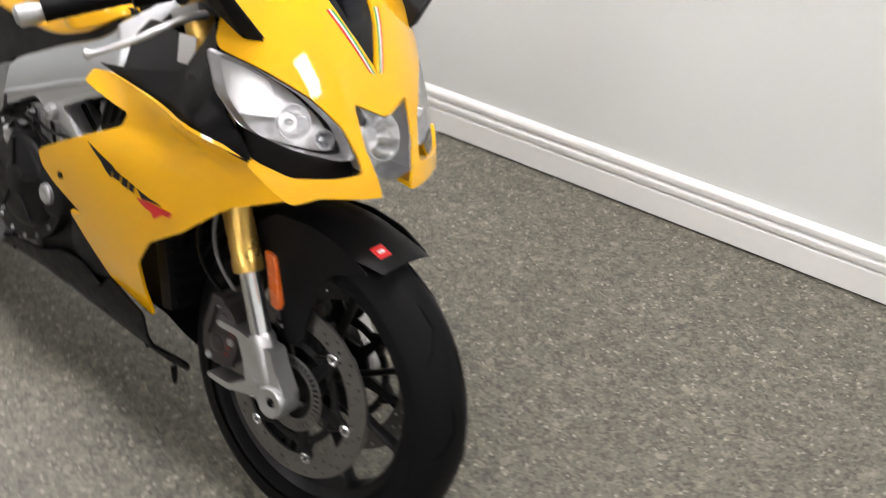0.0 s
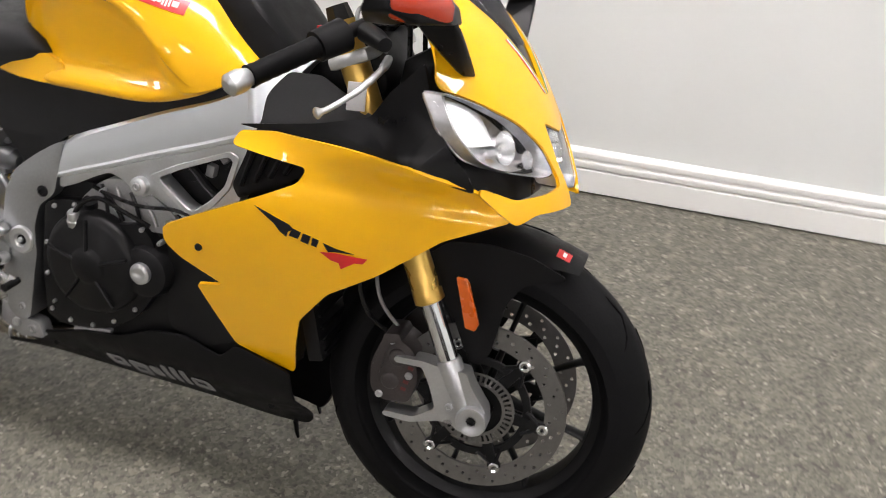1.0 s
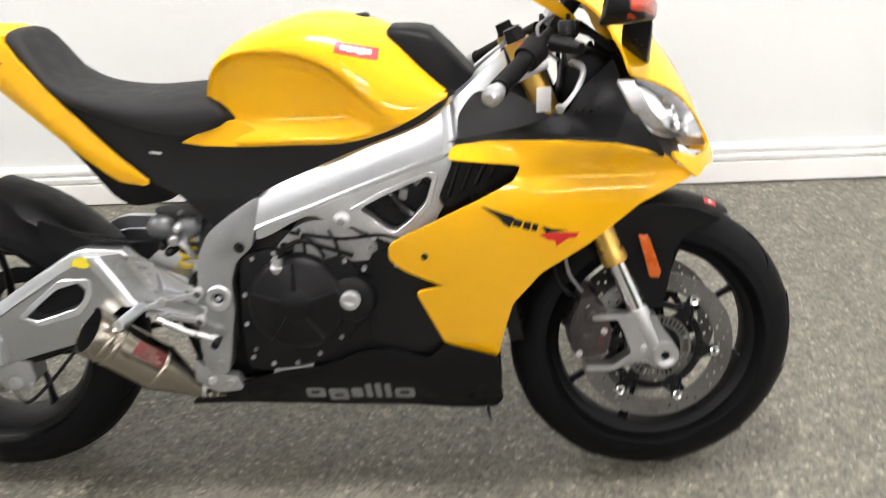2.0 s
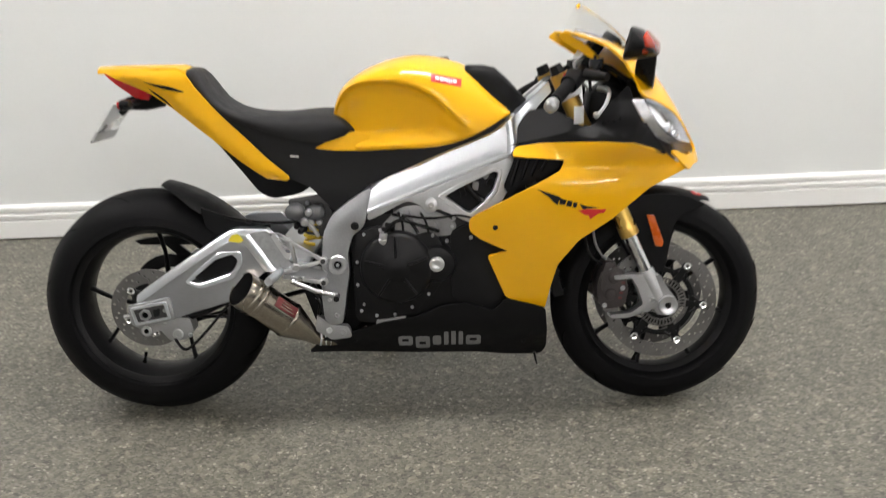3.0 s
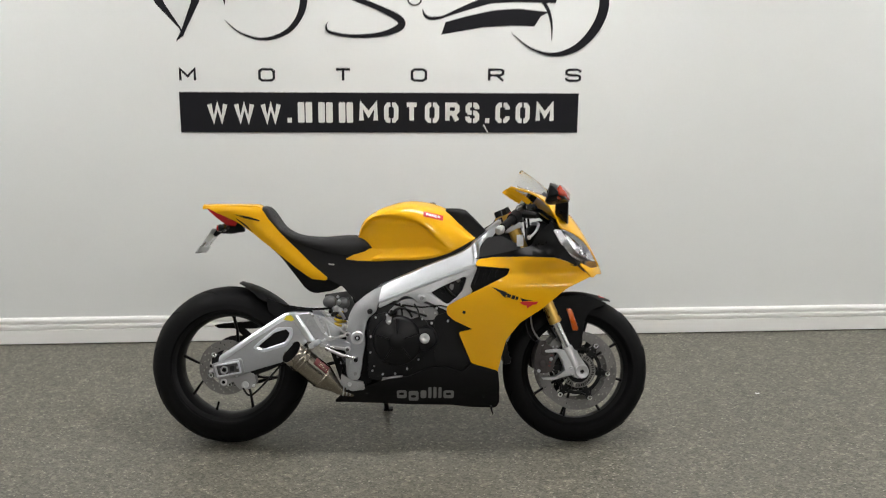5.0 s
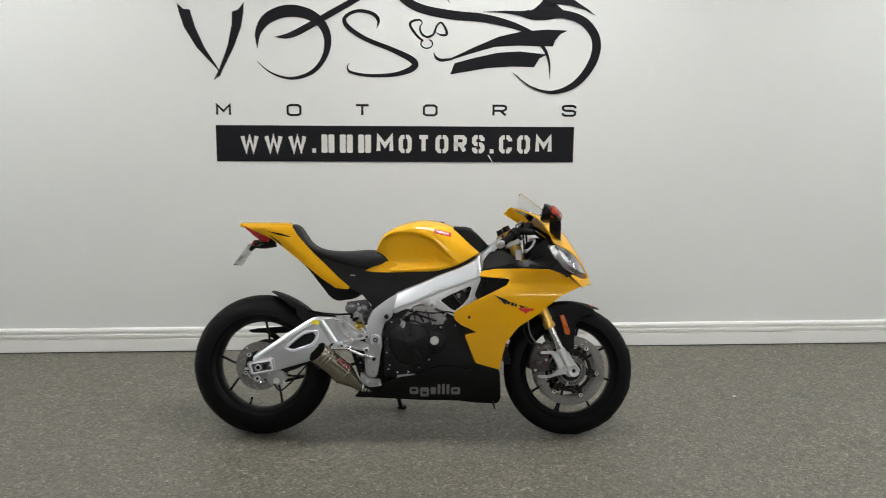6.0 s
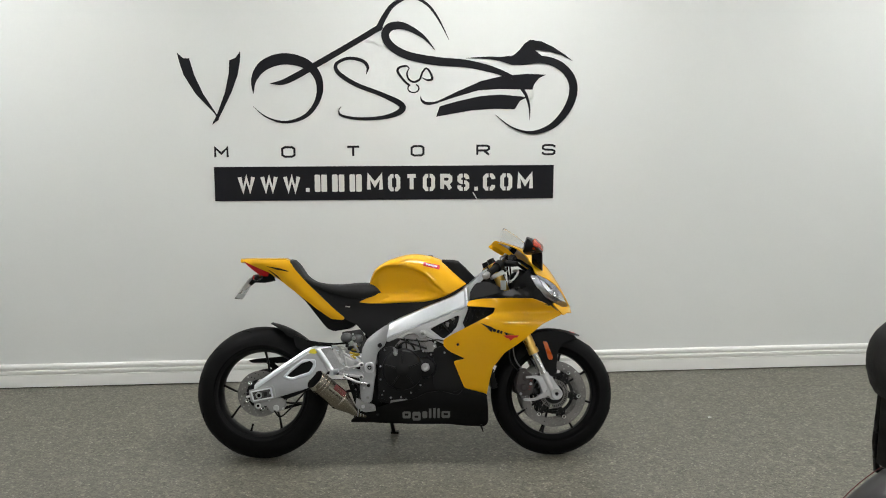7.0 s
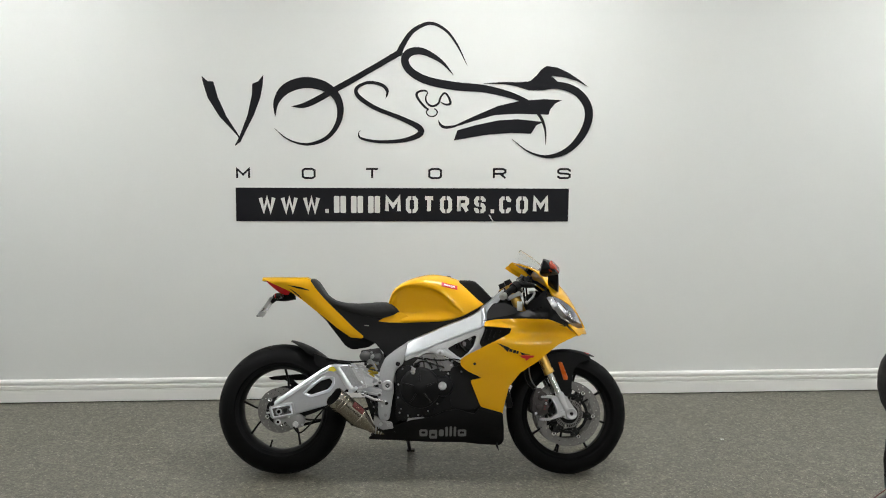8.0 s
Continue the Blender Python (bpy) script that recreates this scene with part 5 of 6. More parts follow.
    bm = bmesh.new()
    lathe(bm, [(0.009, 0.158 * s), (0.011, 0.170 * s), (0.015, 0.170 * s), (0.017, 0.166 * s), (0.017, 0.158 * s)], (-0.001, 0, 0.317), seg=6, closed=True)
    part("axle_nut", bm, satin, block)
    # black head painted as the shade inside the hollow axle
    bolt(block, (-0.001, s * 0.160, 0.317), 0.009, 0.003, shade_black, s, "axle_hole")
    bolt(block, (0.053, s * 0.160, 0.328), 0.006, 0.005, satin, s)
    bm = bmesh.new()
    tube(bm, [(-0.062, s * 0.152, 0.309), (-0.040, s * 0.152, 0.313)], [0.006, 0.006], 6)
    part("adjuster_bolt", bm, satin, block)
bm = bmesh.new()
slab(bm, rounded([(0.234, 0.516), (0.246, 0.532), (0.262, 0.535), (0.277, 0.516), (0.262, 0.510)], 0.003), -0.1568, -0.1578, 0)
part("arm_sticker", bm, yellow_vinyl, bike, "small yellow warning sticker")
bm = bmesh.new()
box(bm, (0.40, 0, 0.46), (0.10, 0.22, 0.07), turn("Y", 25), 0.015)
part("swingarm_bridge", bm, satin, bike)
# rear caliper with bracket
bm = bmesh.new()
slab(bm, rounded([(-0.028, 0.300), (-0.028, 0.262), (-0.008, 0.246), (0.03, 0.268), (0.055, 0.236), (0.10, 0.238), (0.122, 0.262), (0.112, 0.300), (0.03, 0.312)], 0.008), -0.085, -0.140, 0.006)
cal = part("rear_caliper", bm, cast, bike, "small cast rear brake caliper")
bolt(cal, (-0.007, -0.140, 0.266), 0.014, 0.006, satin)
# black centre paints the shade in the bolt's socket
bolt(cal, (-0.007, -0.1405, 0.266), 0.007, 0.007, shade_black)
bolt(cal, (0.078, -0.140, 0.255), 0.015, 0.006, satin)
bolt(cal, (0.112, -0.140, 0.252), 0.006, 0.006, satin)
bolt(cal, (0.045, -0.140, 0.292), 0.006, 0.006, satin)
bm = bmesh.new()
tube(bm, [(0.10, -0.118, 0.300), (0.16, -0.118, 0.318), (0.24, -0.116, 0.352)], [0.014, 0.012, 0.010], 10)
part("torque_arm", bm, black_metal, cal)
bm = bmesh.new()
tube(bm, spline([(0.07, -0.145, 0.243), (0.10, -0.155, 0.215), (0.15, -0.15, 0.255), (0.22, -0.14, 0.335)], 5), 0.004, 8)
part("rear_brake_hose", bm, black_gloss, cal)
# chain guard and hugger
bm = bmesh.new()
rings = []
for deg, r in spline([Vector((a, b)) for a, b in ((83, 0.344), (74, 0.340), (62, 0.336), (50, 0.335), (38, 0.337), (26, 0.340))], 4):
    a = radians(deg)
    k = min(1.0, (88 - deg) / 22)
    ring = []
    for j in range(-6, 7):
        u = j / 6
        w = 0.105 * (0.45 + 0.55 * k)
        rr = r - 0.030 * abs(u) ** 2.5 * k
        ring.append(REAR + Vector((math.cos(a) * rr, u * w, math.sin(a) * rr)))
    rings.append(ring)
loft(bm, rings, caps=False, closed=False)
bmesh.ops.solidify(bm, geom=bm.faces[:], thickness=0.004)
hug = part("rear_hugger", bm, black_plastic, bike, "black plastic rear tyre hugger")
bm = bmesh.new()
sheet(bm, rounded([(0.155, 0.600), (0.23, 0.573), (0.335, 0.556), (0.345, 0.540), (0.26, 0.545), (0.20, 0.520), (0.165, 0.545)], 0.008), lambda x, z: (x, -0.108, z), 0.005)
part("hugger_wing", bm, black_plastic, hug)
bm = bmesh.new()
slab(bm, rounded([(-0.100, 0.470), (-0.06, 0.478), (0.16, 0.496), (0.20, 0.470), (0.06, 0.456), (-0.08, 0.458)], 0.006), 0.105, 0.125, 0.003)
slab(bm, rounded([(-0.02, 0.465), (0.02, 0.465), (0.06, 0.43), (0.12, 0.40), (0.10, 0.38), (0.03, 0.42)], 0.006), 0.108, 0.122, 0.003)
part("chain_guard", bm, black_plastic, bike)
bm = bmesh.new()
lathe(bm, [(0.070, 0.004), (0.108, 0.004), (0.108, -0.004), (0.070, -0.004)], REAR + Vector((0, 0.112, 0)), seg=44, closed=True)
part("sprocket", bm, black_metal, bike)
for zz, x0, x1 in ((0.425, 0.02, 0.48), (0.214, 0.02, 0.48)):
    bm = bmesh.new()
    tube(bm, [(x0, 0.112, zz), (x1, 0.112, 0.39 if zz > 0.3 else 0.33)], 0.008, 6)
    part("chain", bm, black_metal, bike)

# ---- exhaust ----
d = Vector((-0.181, -0.075, 0.160)).normalized()
a = Vector((0.440, -0.118, 0.240))
U = Vector((0, 1, 0)) - d * d.y
U.normalize()
W = d.cross(U)


def pipe_ring(at, r, cut=0.0, n=48):
    out = []
    for k in range(n):
        o = r * (math.cos(2 * math.pi * k / n) * U + math.sin(2 * math.pi * k / n) * W)
        out.append(a + d * (at + cut * o.dot(U)) + o)
    return out


bm = bmesh.new()
loft(bm, [pipe_ring(*q) for q in ((-0.02, 0.020), (0, 0.023), (0.012, 0.027), (0.070, 0.0490), (0.078, 0.0505), (0.215, 0.0505), (0.236, 0.0505, 0.18), (0.240, 0.0498, 0.18), (0.240, 0.0478, 0.18), (0.232, 0.0468, 0.18), (0.15, 0.0465))])
muff = part("exhaust", bm, steel, bike, "short brushed steel exhaust silencer with open tip")
# black plug that puts the shade inside the tip into colour
bm = bmesh.new()
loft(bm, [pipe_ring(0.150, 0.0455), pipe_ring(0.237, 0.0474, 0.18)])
part("bore", bm, shade_black, muff)
for u in (0.074, 0.178, 0.196):
    bm = bmesh.new()
    tube(bm, [a + d * u, a + d * (u + 0.003), a + d * (u + 0.010), a + d * (u + 0.013)], [0.0507, 0.0522, 0.0522, 0.0507], 48)
    part("band", bm, steel, muff)
bm = bmesh.new()
n = Vector((0.30, -0.70, 0.62))
n = (n - d * n.dot(d)).normalized()
v = d.cross(n)
m = Matrix(((d.x, n.x, v.x, 0), (d.y, n.y, v.y, 0), (d.z, n.z, v.z, 0), (0, 0, 0, 1)))
box(bm, a + d * 0.120 + n * 0.0512, (0.066, 0.005, 0.030), m, 0.0015)
part("warning_tag", bm, red_dull, muff, "dull red tag with faded marks")
for k in range(3):
    bm = bmesh.new()
    box(bm, a + d * (0.120 + 0.004 * (k - 1)) + n * 0.0540 + v * 0.008 * (k - 1), (0.044 - 0.01 * k, 0.0008, 0.003), m)
    part("mark_bar", bm, steel, muff)
bm = bmesh.new()
tube(bm, spline([a - d * 0.015, (0.475, -0.103, 0.222), (0.52, -0.075, 0.215), (0.58, -0.05, 0.22), (0.64, -0.03, 0.22)], 5), 0.019, 20)
part("link_pipe", bm, steel, muff)
for u in (0.0, 0.012, 0.024):
    bm = bmesh.new()
    p = Vector((0.462 + u, -0.109 + u * 0.6, 0.227 - u * 0.2))
    tube(bm, [p, p + Vector((0.005, 0.001, -0.0005))], 0.0215, 20)
    part("clamp", bm, satin, muff)

# ---- rear sets, shock ----
for s in (-1, 1):
    bm = bmesh.new()
    slab(bm, rounded([(0.343, 0.537), (0.372, 0.535), (0.402, 0.521), (0.413, 0.503), (0.397, 0.462), (0.386, 0.464)], 0.005), s * 0.153, s * 0.158, 0.0015, holes=[rounded([(x, z), (x + 0.019, z - 0.002), (x + 0.021, z - 0.010), (x + 0.006, z - 0.008)], 0.002, 2) for x, z in ((0.360, 0.531), (0.368, 0.517), (0.376, 0.503), (0.384, 0.489))])
    heel = part("heel_guard", bm, fork_cast, bike, "perforated satin heel guard")
    bm = bmesh.new()
    for p, q, w0, w1 in (((0.400, 0.514), (0.487, 0.457), 0.0085, 0.010), ((0.402, 0.512), (0.414, 0.444), 0.008, 0.009), ((0.355, 0.421), (0.487, 0.457), 0.011, 0.010), ((0.378, 0.416), (0.486, 0.398), 0.011, 0.010)):
        a, b = Vector(p), Vector(q)
        n = Vector((-(b - a).y, (b - a).x)).normalized()
        slab(bm, [tuple(a + n * w0 * 0.55), tuple(a - n * w0 * 0.55), tuple(b - n * w1 * 0.55), tuple(b + n * w1 * 0.55)], s * 0.151, s * 0.164, 0.003)
    for x, z in ((0.487, 0.457), (0.486, 0.398), (0.358, 0.421), (0.414, 0.440)):
        lathe(bm, [(0, 0.1665 * s), (0.0085, 0.1665 * s), (0.0115, 0.164 * s), (0.0115, 0.148 * s), (0, 0.148 * s)], (x, 0, z), seg=20)
    rs = part("rear_set", bm, fork_cast, bike, "satin aluminium footrest hanger", angle=30)
    bolt(rs, (0.487, s * 0.166, 0.457), 0.0065, 0.004, dark_cast, s)
    bolt(rs, (0.486, s * 0.166, 0.398), 0.0065, 0.004, dark_cast, s)
    bm = bmesh.new()
    tube(bm, [(0.372, s * 0.155, 0.430), (0.360, s * 0.205, 0.425), (0.352, s * 0.245, 0.422)], [0.010, 0.012, 0.011], 12)
    part("footpeg", bm, polished, rs, "knurled aluminium footpeg")
    bm = bmesh.new()
    tube(bm, [(0.400, s * 0.165, 0.404), (0.46, s * 0.168, 0.378), (0.522, s * 0.170, 0.362)], [0.007, 0.006, 0.008], 10)
    ped = part("pedal", bm, fork_cast, rs)
    bm = bmesh.new()
    tube(bm, [(0.522, s * 0.160, 0.362), (0.522, s * 0.198, 0.360)], [0.007, 0.008], 12)
    part("pedal_tip", bm, black_metal, ped)
bm = bmesh.new()
tube(bm, [(0.384, -0.115, 0.584), (0.390, -0.115, 0.584), (0.402, -0.115, 0.584), (0.418, -0.115, 0.584), (0.432, -0.115, 0.583), (0.438, -0.115, 0.583)], [0.006, 0.017, 0.024, 0.025, 0.020, 0.012], 20)
tube(bm, [(0.440, -0.105, 0.580), (0.446, -0.105, 0.580), (0.462, -0.105, 0.580), (0.480, -0.105, 0.579), (0.490, -0.105, 0.578)], [0.010, 0.018, 0.022, 0.020, 0.010], 20)
part("shock_reservoir", bm, reservoir_grey, bike, "grey shock absorber reservoir")
bm = bmesh.new()
tube(bm, [(0.520, -0.03, 0.64), (0.510, -0.03, 0.50), (0.505, -0.03, 0.36)], [0.020, 0.020, 0.02], 16)
shock = part("shock_absorber", bm, black_metal, bike)
bm = bmesh.new()
tube(bm, [(0.452 - 0.005 * k / 30 + 0.022 * math.cos(k * 0.8), -0.052 + 0.022 * math.sin(k * 0.8), 0.560 - 0.075 * k / 30) for k in range(31)], 0.0055, 6)
part("spring", bm, yellow_spring, shock, "yellow coil spring")
bm = bmesh.new()
tube(bm, spline([(0.42, -0.125, 0.560), (0.35, -0.122, 0.556), (0.28, -0.12, 0.562), (0.22, -0.115, 0.572)], 5), 0.0045, 8)
part("brake_line", bm, black_gloss, bike)
bm = bmesh.new()
slab(bm, rounded([(0.385, 0.612), (0.480, 0.625), (0.515, 0.56), (0.485, 0.505), (0.43, 0.515), (0.40, 0.555)], 0.010, 3), -0.060, -0.070, 0.002, [circle(0.455, 0.575, 0.010, 14), circle(0.425, 0.545, 0.007, 12)])
plate = part("linkage_plate", bm, dark_cast, bike, "dark cast linkage plate")
for x, z, r in ((0.440, 0.602, 0.006), (0.478, 0.590, 0.008), (0.470, 0.548, 0.009), (0.447, 0.530, 0.006), (0.412, 0.575, 0.006)):
    bolt(plate, (x, -0.071, z), r, 0.008, satin)
bm = bmesh.new()
tube(bm, spline([(0.405, -0.10, 0.585), (0.425, -0.112, 0.560), (0.452, -0.112, 0.545), (0.470, -0.105, 0.515)], 5), 0.006, 8)
part("reservoir_hose", bm, satin, plate)
bm = bmesh.new()
box(bm, (0.448, -0.100, 0.565), (0.022, 0.02, 0.040), turn("Y", -12), 0.003)
part("linkage_block", bm, satin, plate)
for i, (x, z, r) in enumerate(((0.405, 0.575, 0.011), (0.435, 0.560, 0.013), (0.415, 0.548, 0.008), (0.450, 0.585, 0.010), (0.43, 0.535, 0.009))):
    bm = bmesh.new()
    lathe(bm, [(0, -0.018), (r * 0.7, -0.018), (r, -0.012), (r, 0.01), (0, 0.01)], (x, -0.115, z), (0.2 * (i - 2), 1, 0.2), 14)
    part("linkage_fitting", bm, satin if i % 2 else black_metal, bike)
bm = bmesh.new()
slab(bm, rounded([(0.46, 0.30), (0.50, 0.272), (0.545, 0.265), (0.555, 0.235), (0.50, 0.228), (0.455, 0.255)], 0.008), -0.105, -0.135, 0.005)
low = part("lower_bracket", bm, cast, bike)
bolt(low, (0.492, -0.135, 0.256), 0.009, 0.005, satin)
bolt(low, (0.530, -0.135, 0.250), 0.010, 0.005, cast)
bm = bmesh.new()
tube(bm, spline([(0.45, -0.11, 0.36), (0.47, -0.118, 0.33), (0.465, -0.118, 0.29), (0.50, -0.118, 0.25)], 5), 0.006, 8)
part("breather_hose", bm, black_gloss, bike)

# rising-rate linkage below the shock absorber
bm = bmesh.new()
slab(bm, rounded([(0.405, 0.395), (0.455, 0.450), (0.560, 0.455), (0.580, 0.260), (0.520, 0.225), (0.450, 0.262)], 0.012, 3), -0.070, 0.070, 0.006)
rocker = part("linkage_rocker", bm, black_metal, bike)
for x, z, r in ((0.445, 0.365, 0.011), (0.470, 0.300, 0.009), (0.455, 0.335, 0.006), (0.472, 0.258, 0.007)):
    bolt(rocker, (x, -0.072, z), r, 0.010, cast)
bm = bmesh.new()
tube(bm, [(0.440, -0.080, 0.372), (0.475, -0.085, 0.335), (0.478, -0.085, 0.275)], [0.009, 0.008, 0.009], 10)
part("linkage_rod", bm, dark_cast, rocker)

# ---- side stand ----
bm = bmesh.new()
tube(bm, [(0.60, 0.10, 0.235), (0.612, 0.20, 0.165), (0.625, 0.312, 0.083)], [0.014, 0.011, 0.010], 12)
stand = part("side_stand", bm, black_metal, bike, "black side stand resting on the floor")
bm = bmesh.new()
box(bm, (0.630, 0.322, 0.079), (0.042, 0.034, 0.008), turn("X", 13.5), 0.003)
part("foot", bm, black_metal, stand)

# ---- fork, brakes, mudguard ----
UN = STEER.inverted()
for s in (-1, 1):
    o = Vector((1.404, s * 0.108, 0.303))
    foot = [(1.398, 0.388), (1.408, 0.365), (1.440, 0.322), (1.445, 0.292), (1.430, 0.276), (1.397, 0.275), (1.380, 0.286), (1.358, 0.286), (1.308, 0.270), (1.262, 0.271), (1.257, 0.276), (1.262, 0.281), (1.314, 0.282), (1.350, 0.308), (1.343, 0.331), (1.334, 0.353), (1.319, 0.380), (1.272, 0.379), (1.267, 0.385), (1.274, 0.390), (1.322, 0.392), (1.344, 0.389)]
    bm = bmesh.new()
    slab(bm, rounded(foot, 0.006), s * 0.088, s * 0.124, 0.0035, seg=1)
    leg = part("fork_leg", bm, fork_cast, bike, "upside-down fork leg with cast aluminium foot", at=STEER)
    bm = bmesh.new()
    tube(bm, [o - AXIS * 0.012, o + AXIS * 0.10, o + AXIS * 0.108], [0.019, 0.0225, 0.020], 24)
    part("foot_clamp", bm, fork_cast, leg)
    bm = bmesh.new()
    lathe(bm, [(0.008, 0.130 * s), (0.014, 0.130 * s), (0.020, 0.134 * s), (0.026, 0.134 * s), (0.028, 0.130 * s), (0.028, 0.10 * s), (0.008, 0.10 * s)], (1.418, 0, 0.303), seg=28, closed=True)
    part("axle_ring", bm, satin, leg)
    bolt(leg, (1.418, s * 0.124, 0.303), 0.012, 0.006, black_metal, s, "axle")
    bolt(leg, (1.375, s * 0.126, 0.318), 0.007, 0.004, satin, s)
    bm = bmesh.new()
    tube(bm, [o + AXIS * 0.10, o + AXIS * 0.235], 0.0180, 24)
    part("slider", bm, chrome, leg, "chromed fork slider")
    bm = bmesh.new()
    tube(bm, [o + AXIS * 0.214, o + AXIS * 0.216, o + AXIS * 0.234, o + AXIS * 0.238, o + AXIS * 0.31, o + AXIS * 0.33, o + AXIS * 0.695], [0.0225, 0.0262, 0.0262, 0.0246, 0.0246, 0.0246, 0.0246], 24)
    part("outer_tube", bm, gold, leg, "gold anodised fork tube")
    bm = bmesh.new()
    tube(bm, [o + AXIS * 0.694, o + AXIS * 0.72], [0.022, 0.018], 6)
    part("fork_cap", bm, black_metal, leg)
    # caliper
    bm = bmesh.new()
    slab(bm, rounded([(1.228, 0.312), (1.250, 0.294), (1.300, 0.300), (1.312, 0.345), (1.300, 0.400), (1.262, 0.422), (1.238, 0.405), (1.224, 0.36)], 0.012), s * 0.042, s * 0.112, 0.008)
    cal = part("front_caliper", bm, caliper_dark, bike, "dark radial brake caliper with red marks", at=STEER)
    for x, z in ((1.262, 0.335), (1.272, 0.382)):
        bm = bmesh.new()
        lathe(bm, [(0, 0.116 * s), (0.012, 0.116 * s), (0.016, 0.114 * s), (0.018, 0.110 * s)], (x, 0, z), seg=20)
        part("piston_cap", bm, caliper_dark, cal)
    bm = bmesh.new()
    slab(bm, rounded([(1.228, 0.355), (1.245, 0.425), (1.270, 0.428), (1.278, 0.414), (1.255, 0.408), (1.242, 0.345)], 0.004, 2), s * 0.050, s * 0.117, 0.003)
    part("caliper_bridge", bm, caliper_dark, cal)
    for k in range(4):
        bm = bmesh.new()
        box(bm, (1.288 + 0.003 * k, s * 0.1125, 0.325 + 0.014 * k), (0.010, 0.002, 0.006), turn("Y", 10))
        part("mark_bar", bm, red_dull, cal, "faded red mark")
    for x, z in ((1.245, 0.305), (1.258, 0.412), (1.295, 0.352)):
        bolt(cal, (x, s * 0.112, z), 0.007, 0.004, satin, s)
    # brake hose
    bm = bmesh.new()
    tube(bm, spline([(1.250, s * 0.085, 0.410), (1.205, s * 0.10, 0.45), (1.19, s * 0.11, 0.52), (1.215, s * 0.105, 0.60), (1.23, s * 0.09, 0.70)], 5), 0.0045, 8)
    part("brake_hose", bm, black_gloss, cal)
    bm = bmesh.new()
    tube(bm, spline([(1.262, s * 0.075, 0.418), (1.225, s * 0.09, 0.47), (1.215, s * 0.10, 0.54), (1.235, s * 0.095, 0.62)], 5), 0.0035, 8)
    part("sensor_cable", bm, grey_vinyl, cal)
# mudguard: arch and side wings
bm = bmesh.new()
rings = []
for i in range(25):
    deg = 64 + 89 * i / 24
    a = radians(deg)
    tip = min(1.0, (deg - 57) / 22)
    r = 0.315 + 0.006 * math.sin(math.pi * i / 24) + 0.006 * (1 - tip)
    w = 0.052 + 0.026 * tip
    rings.append([FRONT + Vector((math.cos(a) * (r - 0.030 * abs(j / 7) ** 2.6 * tip), w * j / 7, math.sin(a) * (r - 0.030 * abs(j / 7) ** 2.6 * tip))) for j in range(-7, 8)])
loft(bm, rings, caps=False, closed=False)
bmesh.ops.solidify(bm, geom=bm.faces[:], thickness=0.004)
guard = part("front_mudguard", bm, black_plastic, bike, "matt black front mudguard with amber reflectors", at=STEER)
WING = [(1.285, 0.560), (1.330, 0.600), (1.400, 0.608), (1.470, 0.600), (1.535, 0.574), (1.505, 0.562), (1.465, 0.548), (1.440, 0.510), (1.425, 0.410), (1.408, 0.385), (1.385, 0.400), (1.350, 0.47), (1.300, 0.530)]
for s in (-1, 1):
    bm = bmesh.new()
    sheet(bm, rounded(WING, 0.012), lambda x, z: (x, s * (0.079 - 0.05 * max(x - 1.48, 0)), z), 0.004, 0.03)
    wing = part("guard_wing", bm, black_plastic, guard)
    bm = bmesh.new()
    pts = [UN @ Vector((x, y, z)) for y, k in ((-0.106, 1.0), (-0.116, 1.0)) for x, z in ((1.363, 0.558), (1.381, 0.557), (1.386, 0.550), (1.411, 0.481), (1.407, 0.469), (1.389, 0.471))]
    hull(bm, [(p.x, -s * p.y, p.z) for p in pts] , 0.002)
    part("reflector", bm, amber, guard, "glossy amber side reflector")
bm = bmesh.new()


def on_guard(deg, y, lift):
    """A point on the mudguard's crown."""
    tip = min(1.0, (deg - 57) / 22)
    r = 0.315 + 0.006 * math.sin(math.pi * (deg - 64) / 89) + 0.006 * (1 - tip) - 0.030 * (abs(y) / (0.052 + 0.026 * tip)) ** 2.6 * tip + lift
    return FRONT + Vector((math.cos(radians(deg)) * r, y, math.sin(radians(deg)) * r))


loft(bm, [[on_guard(a, y, 0.0012) for y in (-0.046, -0.040, -0.034, -0.028, -0.022)] for a in (73, 71.5, 70, 68.5)], caps=False, closed=False)
part("guard_badge", bm, red_vinyl, guard, "small red badge")
bm = bmesh.new()
loft(bm, [[on_guard(a, y, 0.0018) for y in (-0.040, -0.036, -0.032, -0.028)] for a in (71.3, 70.7, 70.1)], caps=False, closed=False)
part("badge_bar", bm, white_vinyl, guard)

